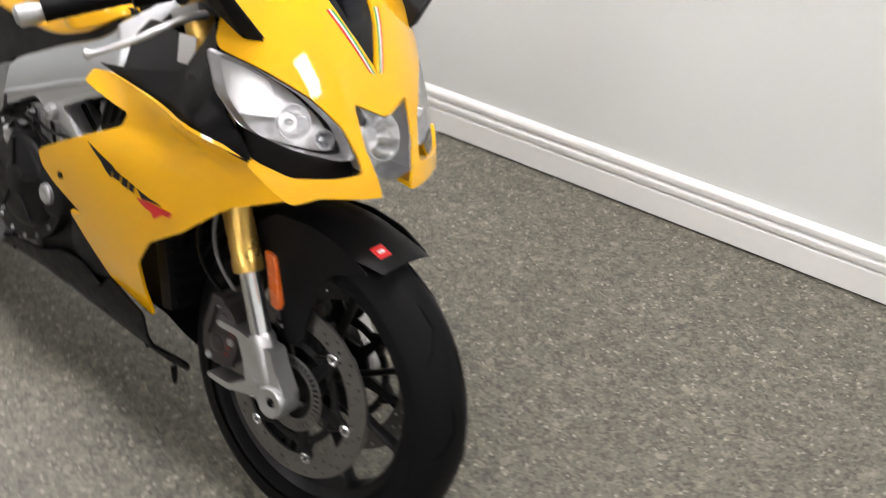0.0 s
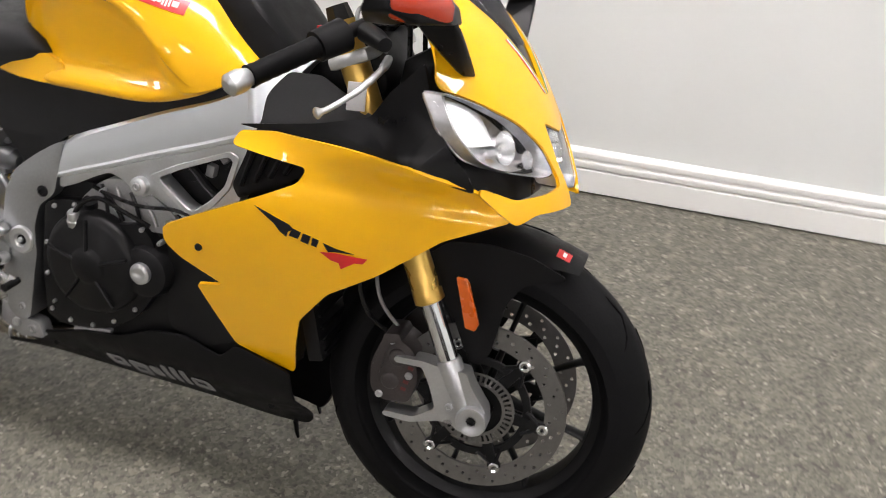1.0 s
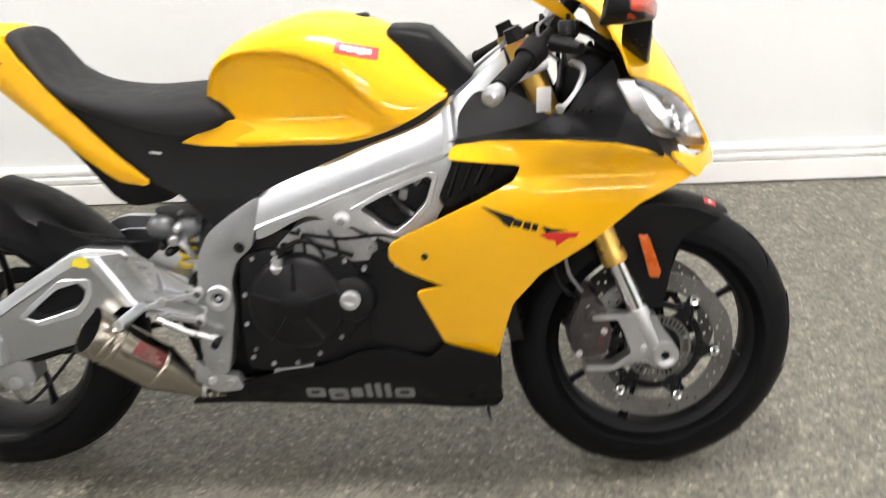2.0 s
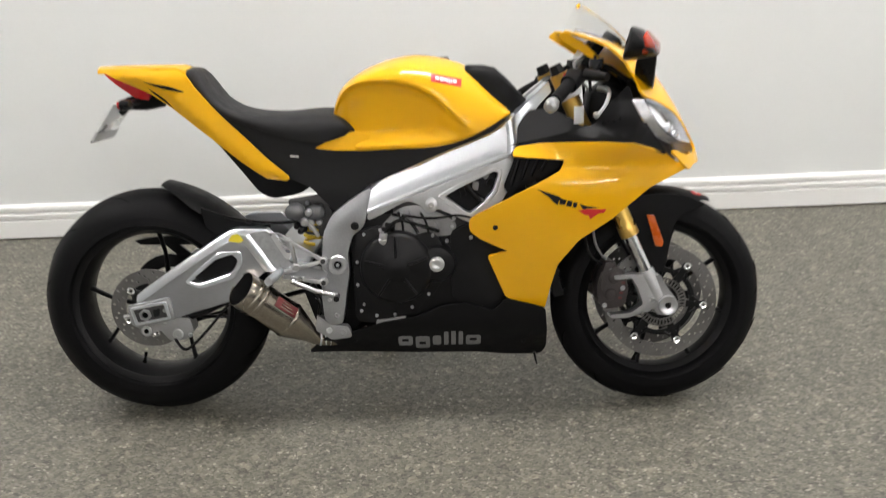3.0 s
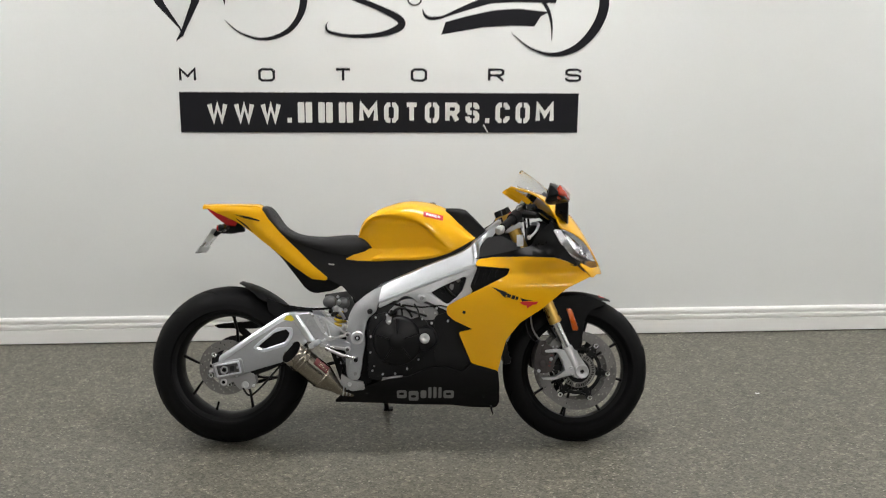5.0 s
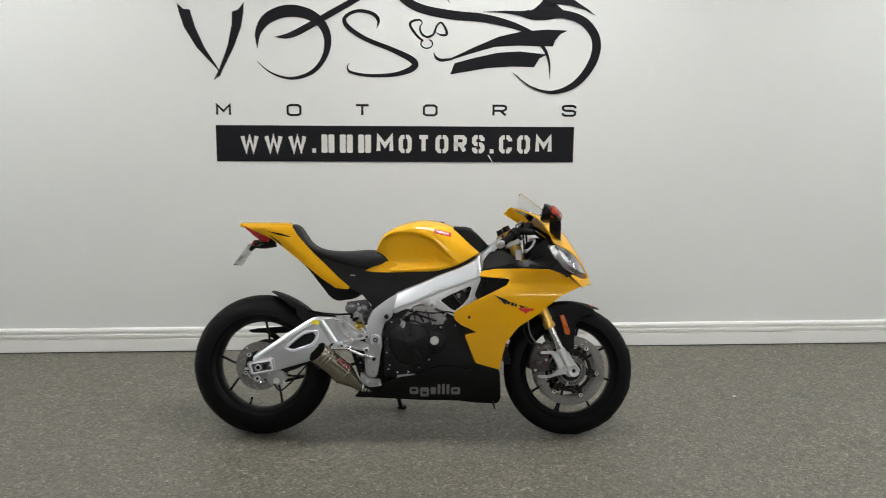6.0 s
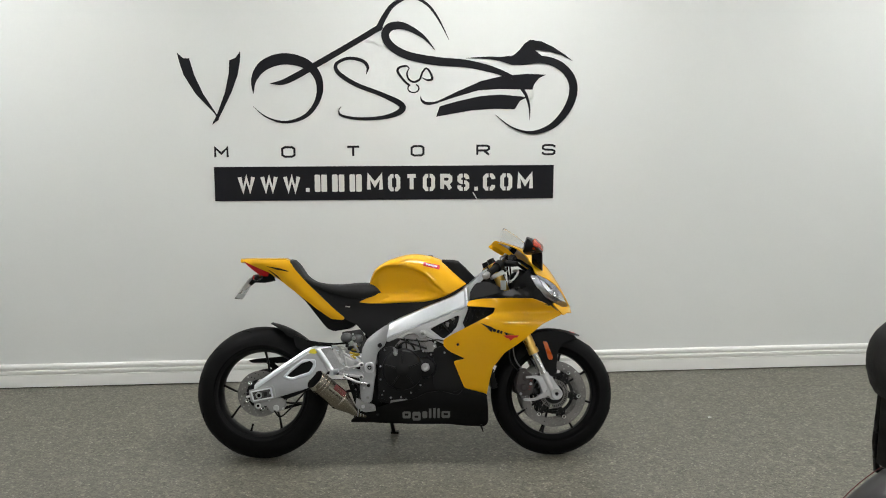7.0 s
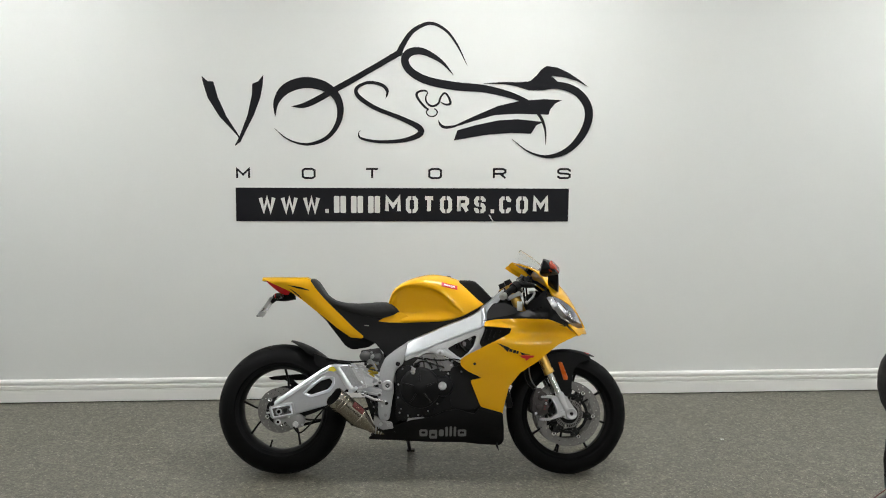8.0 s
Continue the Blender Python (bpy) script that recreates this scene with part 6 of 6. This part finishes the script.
# ---- steering head and bars ----
bm = bmesh.new()
slab(bm, rounded([(1.03, 0.80), (1.10, 0.93), (1.16, 0.93), (1.20, 0.84), (1.14, 0.74)], 0.02), -0.075, 0.075, 0.01)
part("steering_head", bm, black_metal, bike)
for t, w in ((0.50, 0.02), (0.635, 0.022)):
    bm = bmesh.new()
    c = Vector((1.404, 0, 0.303)) + AXIS * t
    box(bm, c, (0.07, 0.27, w), turn("Y", -24.5), 0.008)
    part("fork_clamp", bm, black_metal if t < 0.6 else satin, bike, at=STEER)
for s in (-1, 1):
    end = UN @ Vector((1.080, -0.341, 0.875))
    end.y *= -s
    root = UN @ Vector((1.186, -0.105, 0.952))
    root.y *= -s
    axis = (end - root).normalized()
    bm = bmesh.new()
    tube(bm, [root, root + axis * 0.05, end - axis * 0.01], 0.011, 14)
    bar = part("handlebar", bm, black_metal, bike, "black clip-on handlebar", at=STEER)
    bm = bmesh.new()
    n = 14
    g0, g1 = end - axis * 0.135, end - axis * 0.012
    tube(bm, [g0 + (g1 - g0) * (k / n) for k in range(n + 1)], [0.0175 if k in (0, n) else (0.0158 + 0.0008 * (k % 2)) for k in range(n + 1)], 18)
    part("grip", bm, rubber, bar, "ribbed black rubber grip")
    bm = bmesh.new()
    tube(bm, [end - axis * 0.012, end + axis * 0.004, end + axis * 0.022, end + axis * 0.028], [0.013, 0.0175, 0.0165, 0.009], 20)
    part("bar_end", bm, satin, bar, "round aluminium bar end")
    bm = bmesh.new()
    c = end - axis * 0.165
    tube(bm, [c - axis * 0.028, c + axis * 0.028], [0.022, 0.020], 14, flat=1.2)
    part("switch_box", bm, black_plastic, bar)
    bm = bmesh.new()
    box(bm, c + Vector((-0.016, 0, 0.016)), (0.010, 0.012, 0.008), None, 0.002)
    part("button", bm, red_vinyl, bar, "small red switch")
    bm = bmesh.new()
    m0 = end - axis * 0.205
    tube(bm, [m0 + Vector((0.025, 0, 0.004)), m0 + Vector((0.05, s * 0.02, 0.0)), m0 + Vector((0.072, s * 0.045, -0.004))], [0.016, 0.015, 0.011], 14)
    part("master_cylinder", bm, black_metal, bar)
    bm = bmesh.new()
    e = Vector((0, s, 0))
    lev = [UN @ Vector(q) for q in ((1.222, -0.150, 0.900), (1.232, -0.185, 0.900), (1.236, -0.225, 0.892), (1.222, -0.270, 0.870), (1.200, -0.310, 0.850), (1.186, -0.326, 0.843))]
    lev = [Vector((q.x, -s * q.y, q.z)) for q in lev]
    tube(bm, spline(lev, 5), [0.0070] * 8 + [0.0055] * 8 + [0.0045] * 6 + [0.005, 0.008, 0.009, 0.006], 12)
    part("lever", bm, satin, bar, "polished aluminium lever with ball end")
    bm = bmesh.new()
    lathe(bm, [(0, 0.014), (0.017, 0.014), (0.019, 0.011), (0.019, -0.012), (0.012, -0.02), (0, -0.02)], m0 + Vector((0.055, s * -0.01, 0.030)), (0, 0, 1), 20)
    part("fluid_reservoir", bm, black_gloss, bar, "small fluid reservoir")
    bm = bmesh.new()
    tube(bm, spline([m0 + Vector((0.05, 0, 0.012)), m0 + Vector((0.06, -s * 0.05, 0.05)), Vector((1.21, s * 0.05, 0.95)), Vector((1.22, s * 0.05, 0.84))], 6), 0.0045, 8)
    part("control_cable", bm, black_gloss, bar)
bm = bmesh.new()
box(bm, UN @ Vector((1.172, -0.142, 0.832)), (0.030, 0.003, 0.046), turn("Z", 20), 0.004)
part("hang_tag", bm, white_vinyl, bike, "small white paper tag", at=STEER)
bm = bmesh.new()
tube(bm, spline([(1.20, -0.10, 0.90), (1.17, -0.135, 0.93), (1.16, -0.13, 0.965), (1.19, -0.09, 0.98)], 5), 0.0035, 8)
part("wire", bm, grey_vinyl, bike)

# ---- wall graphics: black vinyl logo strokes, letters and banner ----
SIGN_Y = WALL_Y - 0.001


LAYER = [0]


def stroke(parent, pts, n=8, mat=None, label=""):
    """A tapered brush stroke of vinyl on the wall through (x, z, width) stations."""
    c = spline([Vector(p) for p in pts], n)
    left, right = [], []
    for i, p in enumerate(c):
        d = (c[min(i + 1, len(c) - 1)] - c[max(i - 1, 0)])
        d = Vector((d.x, d.y)).normalized()
        w = max(p.z, 0.0008) / 2
        left.append((p.x - d.y * w, p.y + d.x * w))
        right.append((p.x + d.y * w, p.y - d.x * w))
    LAYER[0] += 1
    lift = -0.0003 * (LAYER[0] % 12)
    bm = bmesh.new()
    a = [[bm.verts.new((x, SIGN_Y + dy + lift * (dy < 0), z)) for x, z in left] for dy in (0, -0.0008)]
    b = [[bm.verts.new((x, SIGN_Y + dy + lift * (dy < 0), z)) for x, z in right] for dy in (0, -0.0008)]
    for i in range(len(c) - 1):
        bm.faces.new((a[1][i], a[1][i + 1], b[1][i + 1], b[1][i]))
        bm.faces.new((a[0][i], b[0][i], b[0][i + 1], a[0][i + 1]))
        bm.faces.new((a[0][i], a[0][i + 1], a[1][i + 1], a[1][i]))
        bm.faces.new((b[0][i], b[1][i], b[1][i + 1], b[0][i + 1]))
    return part("stroke", bm, mat or sign_black, parent, label)


def shape(parent, outline, name="shape", mat=None, r=0.0, y=0.0, holes=()):
    """A flat vinyl shape on the wall."""
    LAYER[0] += 1
    bm = bmesh.new()
    slab(bm, rounded(outline, r, 3) if r else outline, SIGN_Y - y, SIGN_Y - y - 0.0008 - (0 if y else 0.0003 * (LAYER[0] % 12)), 0, holes)
    return part(name, bm, mat or sign_black, parent)


logo = new("wall_logo")
logo.matrix_basis = Matrix()
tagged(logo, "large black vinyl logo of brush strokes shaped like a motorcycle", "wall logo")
# two blades of the first figure
shape(logo, [(-0.556, 1.990), (-0.520, 1.958), (-0.487, 1.957), (-0.462, 1.862), (-0.415, 1.752), (-0.338, 1.628), (-0.330, 1.612), (-0.333, 1.598), (-0.354, 1.638), (-0.458, 1.752), (-0.523, 1.862), (-0.545, 1.938)])
shape(logo, [(-0.192, 1.998), (-0.222, 1.960), (-0.258, 1.945), (-0.262, 1.878), (-0.290, 1.760), (-0.343, 1.628), (-0.366, 1.588), (-0.370, 1.574), (-0.350, 1.590), (-0.338, 1.596), (-0.325, 1.622), (-0.252, 1.760), (-0.212, 1.862), (-0.196, 1.940)])
# ring
ring = [(-0.126, 1.752, 0.002), (-0.118, 1.838, 0.034), (-0.062, 1.914, 0.060), (0.045, 1.953, 0.066), (0.160, 1.936, 0.060), (0.237, 1.878, 0.048), (0.264, 1.792, 0.040), (0.241, 1.698, 0.030), (0.172, 1.620, 0.024), (0.058, 1.586, 0.016), (-0.053, 1.616, 0.009), (-0.130, 1.680, 0.002)]
stroke(logo, ring)
# arm from the ring up to the loop
stroke(logo, [(-0.028, 1.812, 0.002), (0.068, 1.826, 0.034), (0.245, 1.920, 0.036), (0.430, 2.024, 0.034), (0.612, 2.130, 0.036), (0.625, 2.140, 0.038)])
stroke(logo, [(0.612, 2.120, 0.036), (0.640, 2.180, 0.032), (0.700, 2.262, 0.026), (0.800, 2.308, 0.020), (0.895, 2.270, 0.016), (0.965, 2.185, 0.012), (1.028, 2.062, 0.002)])
# the S figure
stroke(logo, [(0.537, 1.862, 0.002), (0.546, 1.908, 0.018), (0.510, 1.944, 0.020), (0.430, 1.956, 0.018), (0.362, 1.922, 0.020), (0.376, 1.870, 0.026), (0.476, 1.804, 0.026), (0.620, 1.748, 0.027), (0.736, 1.690, 0.036), (0.740, 1.648, 0.036), (0.645, 1.612, 0.024), (0.500, 1.603, 0.018), (0.390, 1.622, 0.014), (0.372, 1.652, 0.006), (0.384, 1.672, 0.002)])
# long swoosh of the tank and tail
stroke(logo, [(0.945, 2.004, 0.002), (0.870, 2.085, 0.022), (0.760, 2.142, 0.040), (0.680, 2.135, 0.048), (0.652, 2.085, 0.046), (0.690, 2.022, 0.046), (0.790, 1.970, 0.048), (0.960, 1.938, 0.050), (1.130, 1.924, 0.046), (1.290, 1.888, 0.038), (1.420, 1.840, 0.020)])
stroke(logo, [(1.130, 1.956, 0.002), (1.250, 1.958, 0.014), (1.340, 1.951, 0.026), (1.390, 1.950, 0.040)], n=6)
shape(logo, [(1.330, 1.953), (1.370, 1.960), (1.415, 1.974), (1.450, 2.004), (1.478, 2.040), (1.512, 2.063), (1.530, 2.030), (1.545, 2.000), (1.580, 1.972), (1.560, 1.940), (1.480, 1.922), (1.400, 1.918), (1.340, 1.936)])
shape(logo, [(1.425, 1.940), (1.465, 2.000), (1.500, 2.050), (1.516, 2.062), (1.580, 2.054), (1.650, 2.022), (1.720, 1.978), (1.772, 1.938), (1.700, 1.974), (1.620, 1.996), (1.540, 2.004), (1.528, 2.012), (1.500, 1.985), (1.455, 1.935)])
stroke(logo, [(1.400, 1.918, 0.004), (1.480, 1.936, 0.040), (1.580, 1.948, 0.044), (1.690, 1.915, 0.048), (1.762, 1.840, 0.050), (1.778, 1.750, 0.050), (1.738, 1.645, 0.046), (1.650, 1.552, 0.036), (1.530, 1.514, 0.020), (1.410, 1.545, 0.010), (1.306, 1.622, 0.002)])
# pointed bars of the exhaust
shape(logo, [(0.892, 1.690), (0.960, 1.694), (1.060, 1.726), (1.200, 1.766), (1.330, 1.774), (1.530, 1.770), (1.540, 1.802), (1.570, 1.838), (1.612, 1.858), (1.500, 1.864), (1.350, 1.852), (1.220, 1.822), (1.080, 1.762), (0.960, 1.706)])
stroke(logo, [(0.855, 1.736, 0.002), (0.868, 1.706, 0.014), (0.900, 1.691, 0.018), (0.962, 1.698, 0.012)])
shape(logo, [(0.972, 1.674), (1.080, 1.704), (1.220, 1.734), (1.340, 1.742), (1.500, 1.726), (1.455, 1.704), (1.425, 1.654), (1.300, 1.658), (1.160, 1.648), (0.950, 1.612)])
stroke(logo, [(1.448, 1.800, 0.020), (1.490, 1.740, 0.018), (1.512, 1.670, 0.012), (1.516, 1.588, 0.002)])
# small curled figure in the middle


def curl(x, z, w):
    return (0.824 + (x - 0.818) * 0.86, 1.845 + (z - 1.840) * 0.84, w * 0.92)


stroke(logo, [curl(*p) for p in [(0.780, 1.902, 0.004), (0.760, 1.918, 0.012), (0.712, 1.908, 0.014), (0.702, 1.876, 0.016), (0.750, 1.810, 0.014), (0.786, 1.782, 0.012)]], n=6)
stroke(logo, [curl(*p) for p in [(0.782, 1.905, 0.004), (0.764, 1.868, 0.010), (0.776, 1.828, 0.012), (0.812, 1.808, 0.014), (0.852, 1.826, 0.014), (0.872, 1.876, 0.012), (0.900, 1.902, 0.012), (0.928, 1.868, 0.014), (0.938, 1.828, 0.016), (0.905, 1.820, 0.012), (0.868, 1.838, 0.004)]], n=6)
stroke(logo, [curl(*p) for p in [(0.808 + 0.038 * math.cos(a), 1.764 + 0.030 * math.sin(a), 0.008) for a in [math.pi * (0.75 + 1.6 * k / 9) for k in range(10)]]], n=3)

# spaced letters under the logo
word = new("wall_lettering")
tagged(word, "row of wide spaced black vinyl letters on white wall", "wall lettering")
banner = new("web_banner")
banner.matrix_basis = Matrix.Translation((0.647, 0, 1.219)) @ turn("Y", 0.22) @ Matrix.Translation((-0.647, 0, -1.219))
tagged(banner, "black vinyl banner with white stencil lettering on wall", "wall banner")


def ribbon(bm, pts, w, y, closed=False):
    """A flat mitred band of width w along (x, z) points."""
    n = len(pts)
    pts = [Vector(p) for p in pts]
    left, right = [], []
    for i in range(n):
        a = pts[i - 1] if closed or i else pts[i]
        c = pts[(i + 1) % n] if closed or i < n - 1 else pts[i]
        d1 = (pts[i] - a).normalized() if (pts[i] - a).length else (c - pts[i]).normalized()
        d2 = (c - pts[i]).normalized() if (c - pts[i]).length else d1
        n1, n2 = Vector((-d1.y, d1.x)), Vector((-d2.y, d2.x))
        m = (n1 + n2).normalized()
        k = min(w / 2 / max(m.dot(n1), 0.35), w)
        left.append(pts[i] + m * k)
        right.append(pts[i] - m * k)
    lv = [bm.verts.new((p.x, y, p.y)) for p in left]
    rv = [bm.verts.new((p.x, y, p.y)) for p in right]
    for i in range(n if closed else n - 1):
        j = (i + 1) % n
        bm.faces.new((lv[i], lv[j], rv[j], rv[i]))


GLYPHS = {
    "M": [([(0, 0), (0, 1), (0.5, 0.38), (1, 1), (1, 0)], False)],
    "W": [([(0, 1), (0.25, 0), (0.5, 0.92), (0.75, 0), (1, 1)], False)],
    "O": [([(0.2, 0), (0, 0.16), (0, 0.84), (0.2, 1), (0.8, 1), (1, 0.84), (1, 0.16), (0.8, 0)], True)],
    "C": [([(1, 0.28), (1, 0.14), (0.8, 0), (0.2, 0), (0, 0.14), (0, 0.86), (0.2, 1), (0.8, 1), (1, 0.86), (1, 0.72)], False)],
    "T": [([(0, 1), (1, 1)], False), ([(0.5, 1), (0.5, 0)], False)],
    "R": [([(0, 0), (0, 1), (0.8, 1), (1, 0.88), (1, 0.62), (0.8, 0.48), (0, 0.48)], False), ([(0.55, 0.48), (1, 0)], False)],
    "S": [([(1, 0.74), (1, 0.88), (0.82, 1), (0.18, 1), (0, 0.88), (0, 0.64), (0.18, 0.52), (0.82, 0.48), (1, 0.36), (1, 0.12), (0.82, 0), (0.18, 0), (0, 0.12), (0, 0.26)], False)],
}


def glyph(parent, ch, x, z, w, h, mat, y=0.0, weight=0.014):
    """One block letter in a box, laid on the wall."""
    bm = bmesh.new()
    e = weight / 2
    for k, (pts, closed) in enumerate(GLYPHS[ch]):
        ribbon(bm, [(x + e + (w - weight) * u, z + e + (h - weight) * v) for u, v in pts], weight, SIGN_Y - y - 0.0010 - 0.0003 * k, closed)
    return part("letter", bm, mat, parent)


for ch, x in zip("MOTORS", (-0.367, 0.026, 0.410, 0.795, 1.192, 1.592)):
    glyph(word, ch, x, 1.376, 0.084, 0.068, sign_black, 0, 0.0125)
shape(banner, [(-0.372, 1.117), (1.666, 1.117), (1.666, 1.321), (-0.372, 1.321)], "backing")
text = "WWW.---MOTORS.COM"
widths = {"W": 0.103, ".": 0.022, "-": 0.073, "M": 0.096, "O": 0.074, "T": 0.074, "R": 0.074, "S": 0.072, "C": 0.074}
gap = (1.775 - sum(widths[c] for c in text)) / (len(text) - 1)
x = -0.236
for ch in text:
    w = widths[ch]
    if ch == "-":
        # the name itself, as plain upright blocks with a stencil slit
        for dx, ww in ((0.0, w * 0.46), (w * 0.54, w * 0.46)):
            shape(banner, [(x + dx, 1.168), (x + dx + ww, 1.168), (x + dx + ww, 1.272), (x + dx, 1.272)], "plain_bar", sign_white, 0.008, 0.0050)
    elif ch == ".":
        shape(banner, [(x, 1.168), (x + w, 1.168), (x + w, 1.192), (x, 1.192)], "dot", sign_white, 0, 0.0050)
    else:
        glyph(banner, ch, x, 1.168, w, 0.104, sign_white, 0.0050, 0.0235)
        if ch in "OSC":
            shape(banner, [(x + w * 0.5 - 0.004, 1.166), (x + w * 0.5 + 0.004, 1.166), (x + w * 0.5 + 0.004, 1.274), (x + w * 0.5 - 0.004, 1.274)], "stencil_bridge", sign_black, 0, 0.0060)
    x += w + gap
# loose sliver of vinyl hanging from the banner's lower edge
bm = bmesh.new()
loft(bm, [[(1.172 + 0.078 * u + d, SIGN_Y - 0.004 - 0.010 * u, 1.156 - 0.112 * u - 0.008 * math.sin(3.1 * u)) for d in (-0.004 * (1.15 - u), 0.004 * (1.15 - u))] for u in [k / 6 for k in range(7)]], caps=False, closed=False)
bmesh.ops.solidify(bm, geom=bm.faces[:], thickness=0.0006)
tagged(part("vinyl_sliver", bm, sign_white), "thin pale sliver of peeling vinyl on wall", "vinyl strip")

# ---- second motorcycle, parked beside the camera's way: only its rear end shows ----
cruiser = new("parked_cruiser")
cruiser.matrix_basis = pose(2.063, -2.36, 0.008, 0, 0, 4)
tagged(cruiser, "black cruiser motorcycle with red pinstripe and padded backrest", "motorcycle")


def cruiser_wheel(x, r):
    bm = bmesh.new()
    lathe(bm, [(r - 0.10, 0.045), (r - 0.06, 0.065), (r - 0.02, 0.055), (r, 0.0), (r - 0.02, -0.055), (r - 0.06, -0.065), (r - 0.10, -0.045)], (x, 0, r), seg=64, closed=True)
    w = part("wheel", bm, rubber, cruiser, "black cruiser tyre")
    bm = bmesh.new()
    lathe(bm, [(0, 0.05), (0.04, 0.05), (0.05, 0.02), (r - 0.13, 0.02), (r - 0.09, 0.045), (r - 0.09, -0.045), (r - 0.13, -0.02), (0.05, -0.02), (0.04, -0.05), (0, -0.05)], (x, 0, r), seg=48)
    part("rim", bm, black_gloss, w)


cruiser_wheel(0.0, 0.33)
cruiser_wheel(1.62, 0.33)
bm = bmesh.new()
rings = []
for i in range(29):
    a = radians(200 - 160 * i / 28)
    rings.append([(0.02 + math.cos(a) * (0.475 - 0.06 * abs(j / 8) ** 2.4), 0.14 * j / 8, 0.42 + math.sin(a) * (0.475 - 0.06 * abs(j / 8) ** 2.4)) for j in range(-8, 9)])
loft(bm, rings, caps=False, closed=False)
bmesh.ops.solidify(bm, geom=bm.faces[:], thickness=0.004)
fender = part("rear_fender", bm, fender_black, cruiser, "glossy black rear fender with red pinstripe")
for s in (-1, 1):
    bm = bmesh.new()
    tube(bm, [(0.02 + math.cos(a) * 0.4605, s * 0.095, 0.42 + math.sin(a) * 0.4605) for a in [radians(195 - 110 * i / 30) for i in range(31)]], 0.0014, 6)
    part("pinstripe", bm, red_dull, fender, "thin red pinstripe")
# backrest: padded cushion on a flat upright
bm = bmesh.new()
rings = []
for z, x0, x1, w in ((1.03, -0.262, -0.220, 0.09), (1.05, -0.272, -0.212, 0.105), (1.09, -0.284, -0.205, 0.115), (1.13, -0.287, -0.214, 0.110), (1.165, -0.286, -0.226, 0.095), (1.195, -0.282, -0.240, 0.070), (1.218, -0.272, -0.250, 0.045), (1.236, -0.262, -0.254, 0.02)):
    rings.append([((x0 + x1) / 2 + (x1 - x0) / 2 * math.copysign(abs(math.cos(t)) ** 0.7, math.cos(t)), w * math.copysign(abs(math.sin(t)) ** 0.7, math.sin(t)), z) for t in [2 * math.pi * k / 24 for k in range(24)]])
loft(bm, rings)
rest = part("backrest", bm, vinyl, cruiser, "black padded vinyl backrest")
bm = bmesh.new()
box(bm, (-0.238, 0, 0.945), (0.018, 0.13, 0.20), None, 0.006)
part("upright", bm, black_plastic, rest)
for s in (-1, 1):
    bm = bmesh.new()
    tube(bm, [(-0.238, s * 0.072, 1.05), (-0.240, s * 0.080, 0.90), (-0.20, s * 0.13, 0.80), (0.10, s * 0.150, 0.68)], 0.010, 10)
    part("rest_stay", bm, black_gloss, rest)
bm = bmesh.new()
rings = []
for x, top, low, w in ((-0.19, 0.90, 0.86, 0.10), (-0.10, 0.93, 0.85, 0.14), (0.08, 0.93, 0.84, 0.16), (0.22, 0.84, 0.76, 0.17), (0.45, 0.78, 0.70, 0.18), (0.62, 0.80, 0.72, 0.12)):
    rings.append([(x, y * w, low + (top - low) * h) for y, h in ((-1, 0), (-1, 0.5), (-0.8, 0.9), (0, 1), (0.8, 0.9), (1, 0.5), (1, 0))])
part("saddle", loft(bm, rings), vinyl, cruiser, "black two-up saddle")
bm = bmesh.new()
rings = []
for x, top, low, w in ((0.60, 0.84, 0.74, 0.09), (0.70, 0.92, 0.72, 0.15), (0.90, 0.95, 0.72, 0.17), (1.05, 0.93, 0.76, 0.14), (1.12, 0.90, 0.80, 0.08)):
    rings.append([(x, y * w, low + (top - low) * h) for y, h in spline([(-0.8, 0), (-1, 0.4), (-0.7, 0.85), (0, 1), (0.7, 0.85), (1, 0.4), (0.8, 0)], 3)])
part("tank", loft(bm, rings), fender_black, cruiser)
bm = bmesh.new()
slab(bm, rounded([(0.45, 0.72), (1.05, 0.74), (1.02, 0.30), (0.85, 0.22), (0.45, 0.24), (0.38, 0.45)], 0.05), -0.14, 0.14, 0.02)
part("engine", bm, black_metal, cruiser)
for s in (-1, 1):
    bm = bmesh.new()
    tube(bm, [(1.62, s * 0.10, 0.33), (1.24, s * 0.10, 1.0)], 0.026, 14)
    part("fork_leg", bm, black_gloss, cruiser)
    bm = bmesh.new()
    tube(bm, spline([(1.22, s * 0.05, 1.02), (1.18, s * 0.22, 1.08), (1.05, s * 0.40, 1.04)], 5), 0.012, 10)
    part("handlebar", bm, black_gloss, cruiser)
    bm = bmesh.new()
    tube(bm, [(0.0, s * 0.10, 0.33), (0.45, s * 0.12, 0.36)], 0.022, 10)
    part("swingarm", bm, black_gloss, cruiser)
bm = bmesh.new()
tube(bm, [(0.55, 0.10, 0.24), (0.60, 0.22, 0.02), (0.62, 0.235, 0.008)], [0.012, 0.012, 0.016], 10)
part("side_stand", bm, black_gloss, cruiser)

# scraps on the floor
bm = bmesh.new()
loft(bm, [[(2.378 + 0.010 * u, 0.377 + 0.007 * v, 0.0015 + 0.004 * abs(u)) for u, v in ((-1, -1), (1, -0.7), (0.8, 1), (-0.9, 0.8))], [(2.378 + 0.010 * u, 0.377 + 0.007 * v, 0.0025 + 0.004 * abs(u)) for u, v in ((-1, -1), (1, -0.7), (0.8, 1), (-0.9, 0.8))]])
tagged(part("paper_scrap", bm, white_vinyl), "tiny white scrap lying on grey floor", "paper scrap")
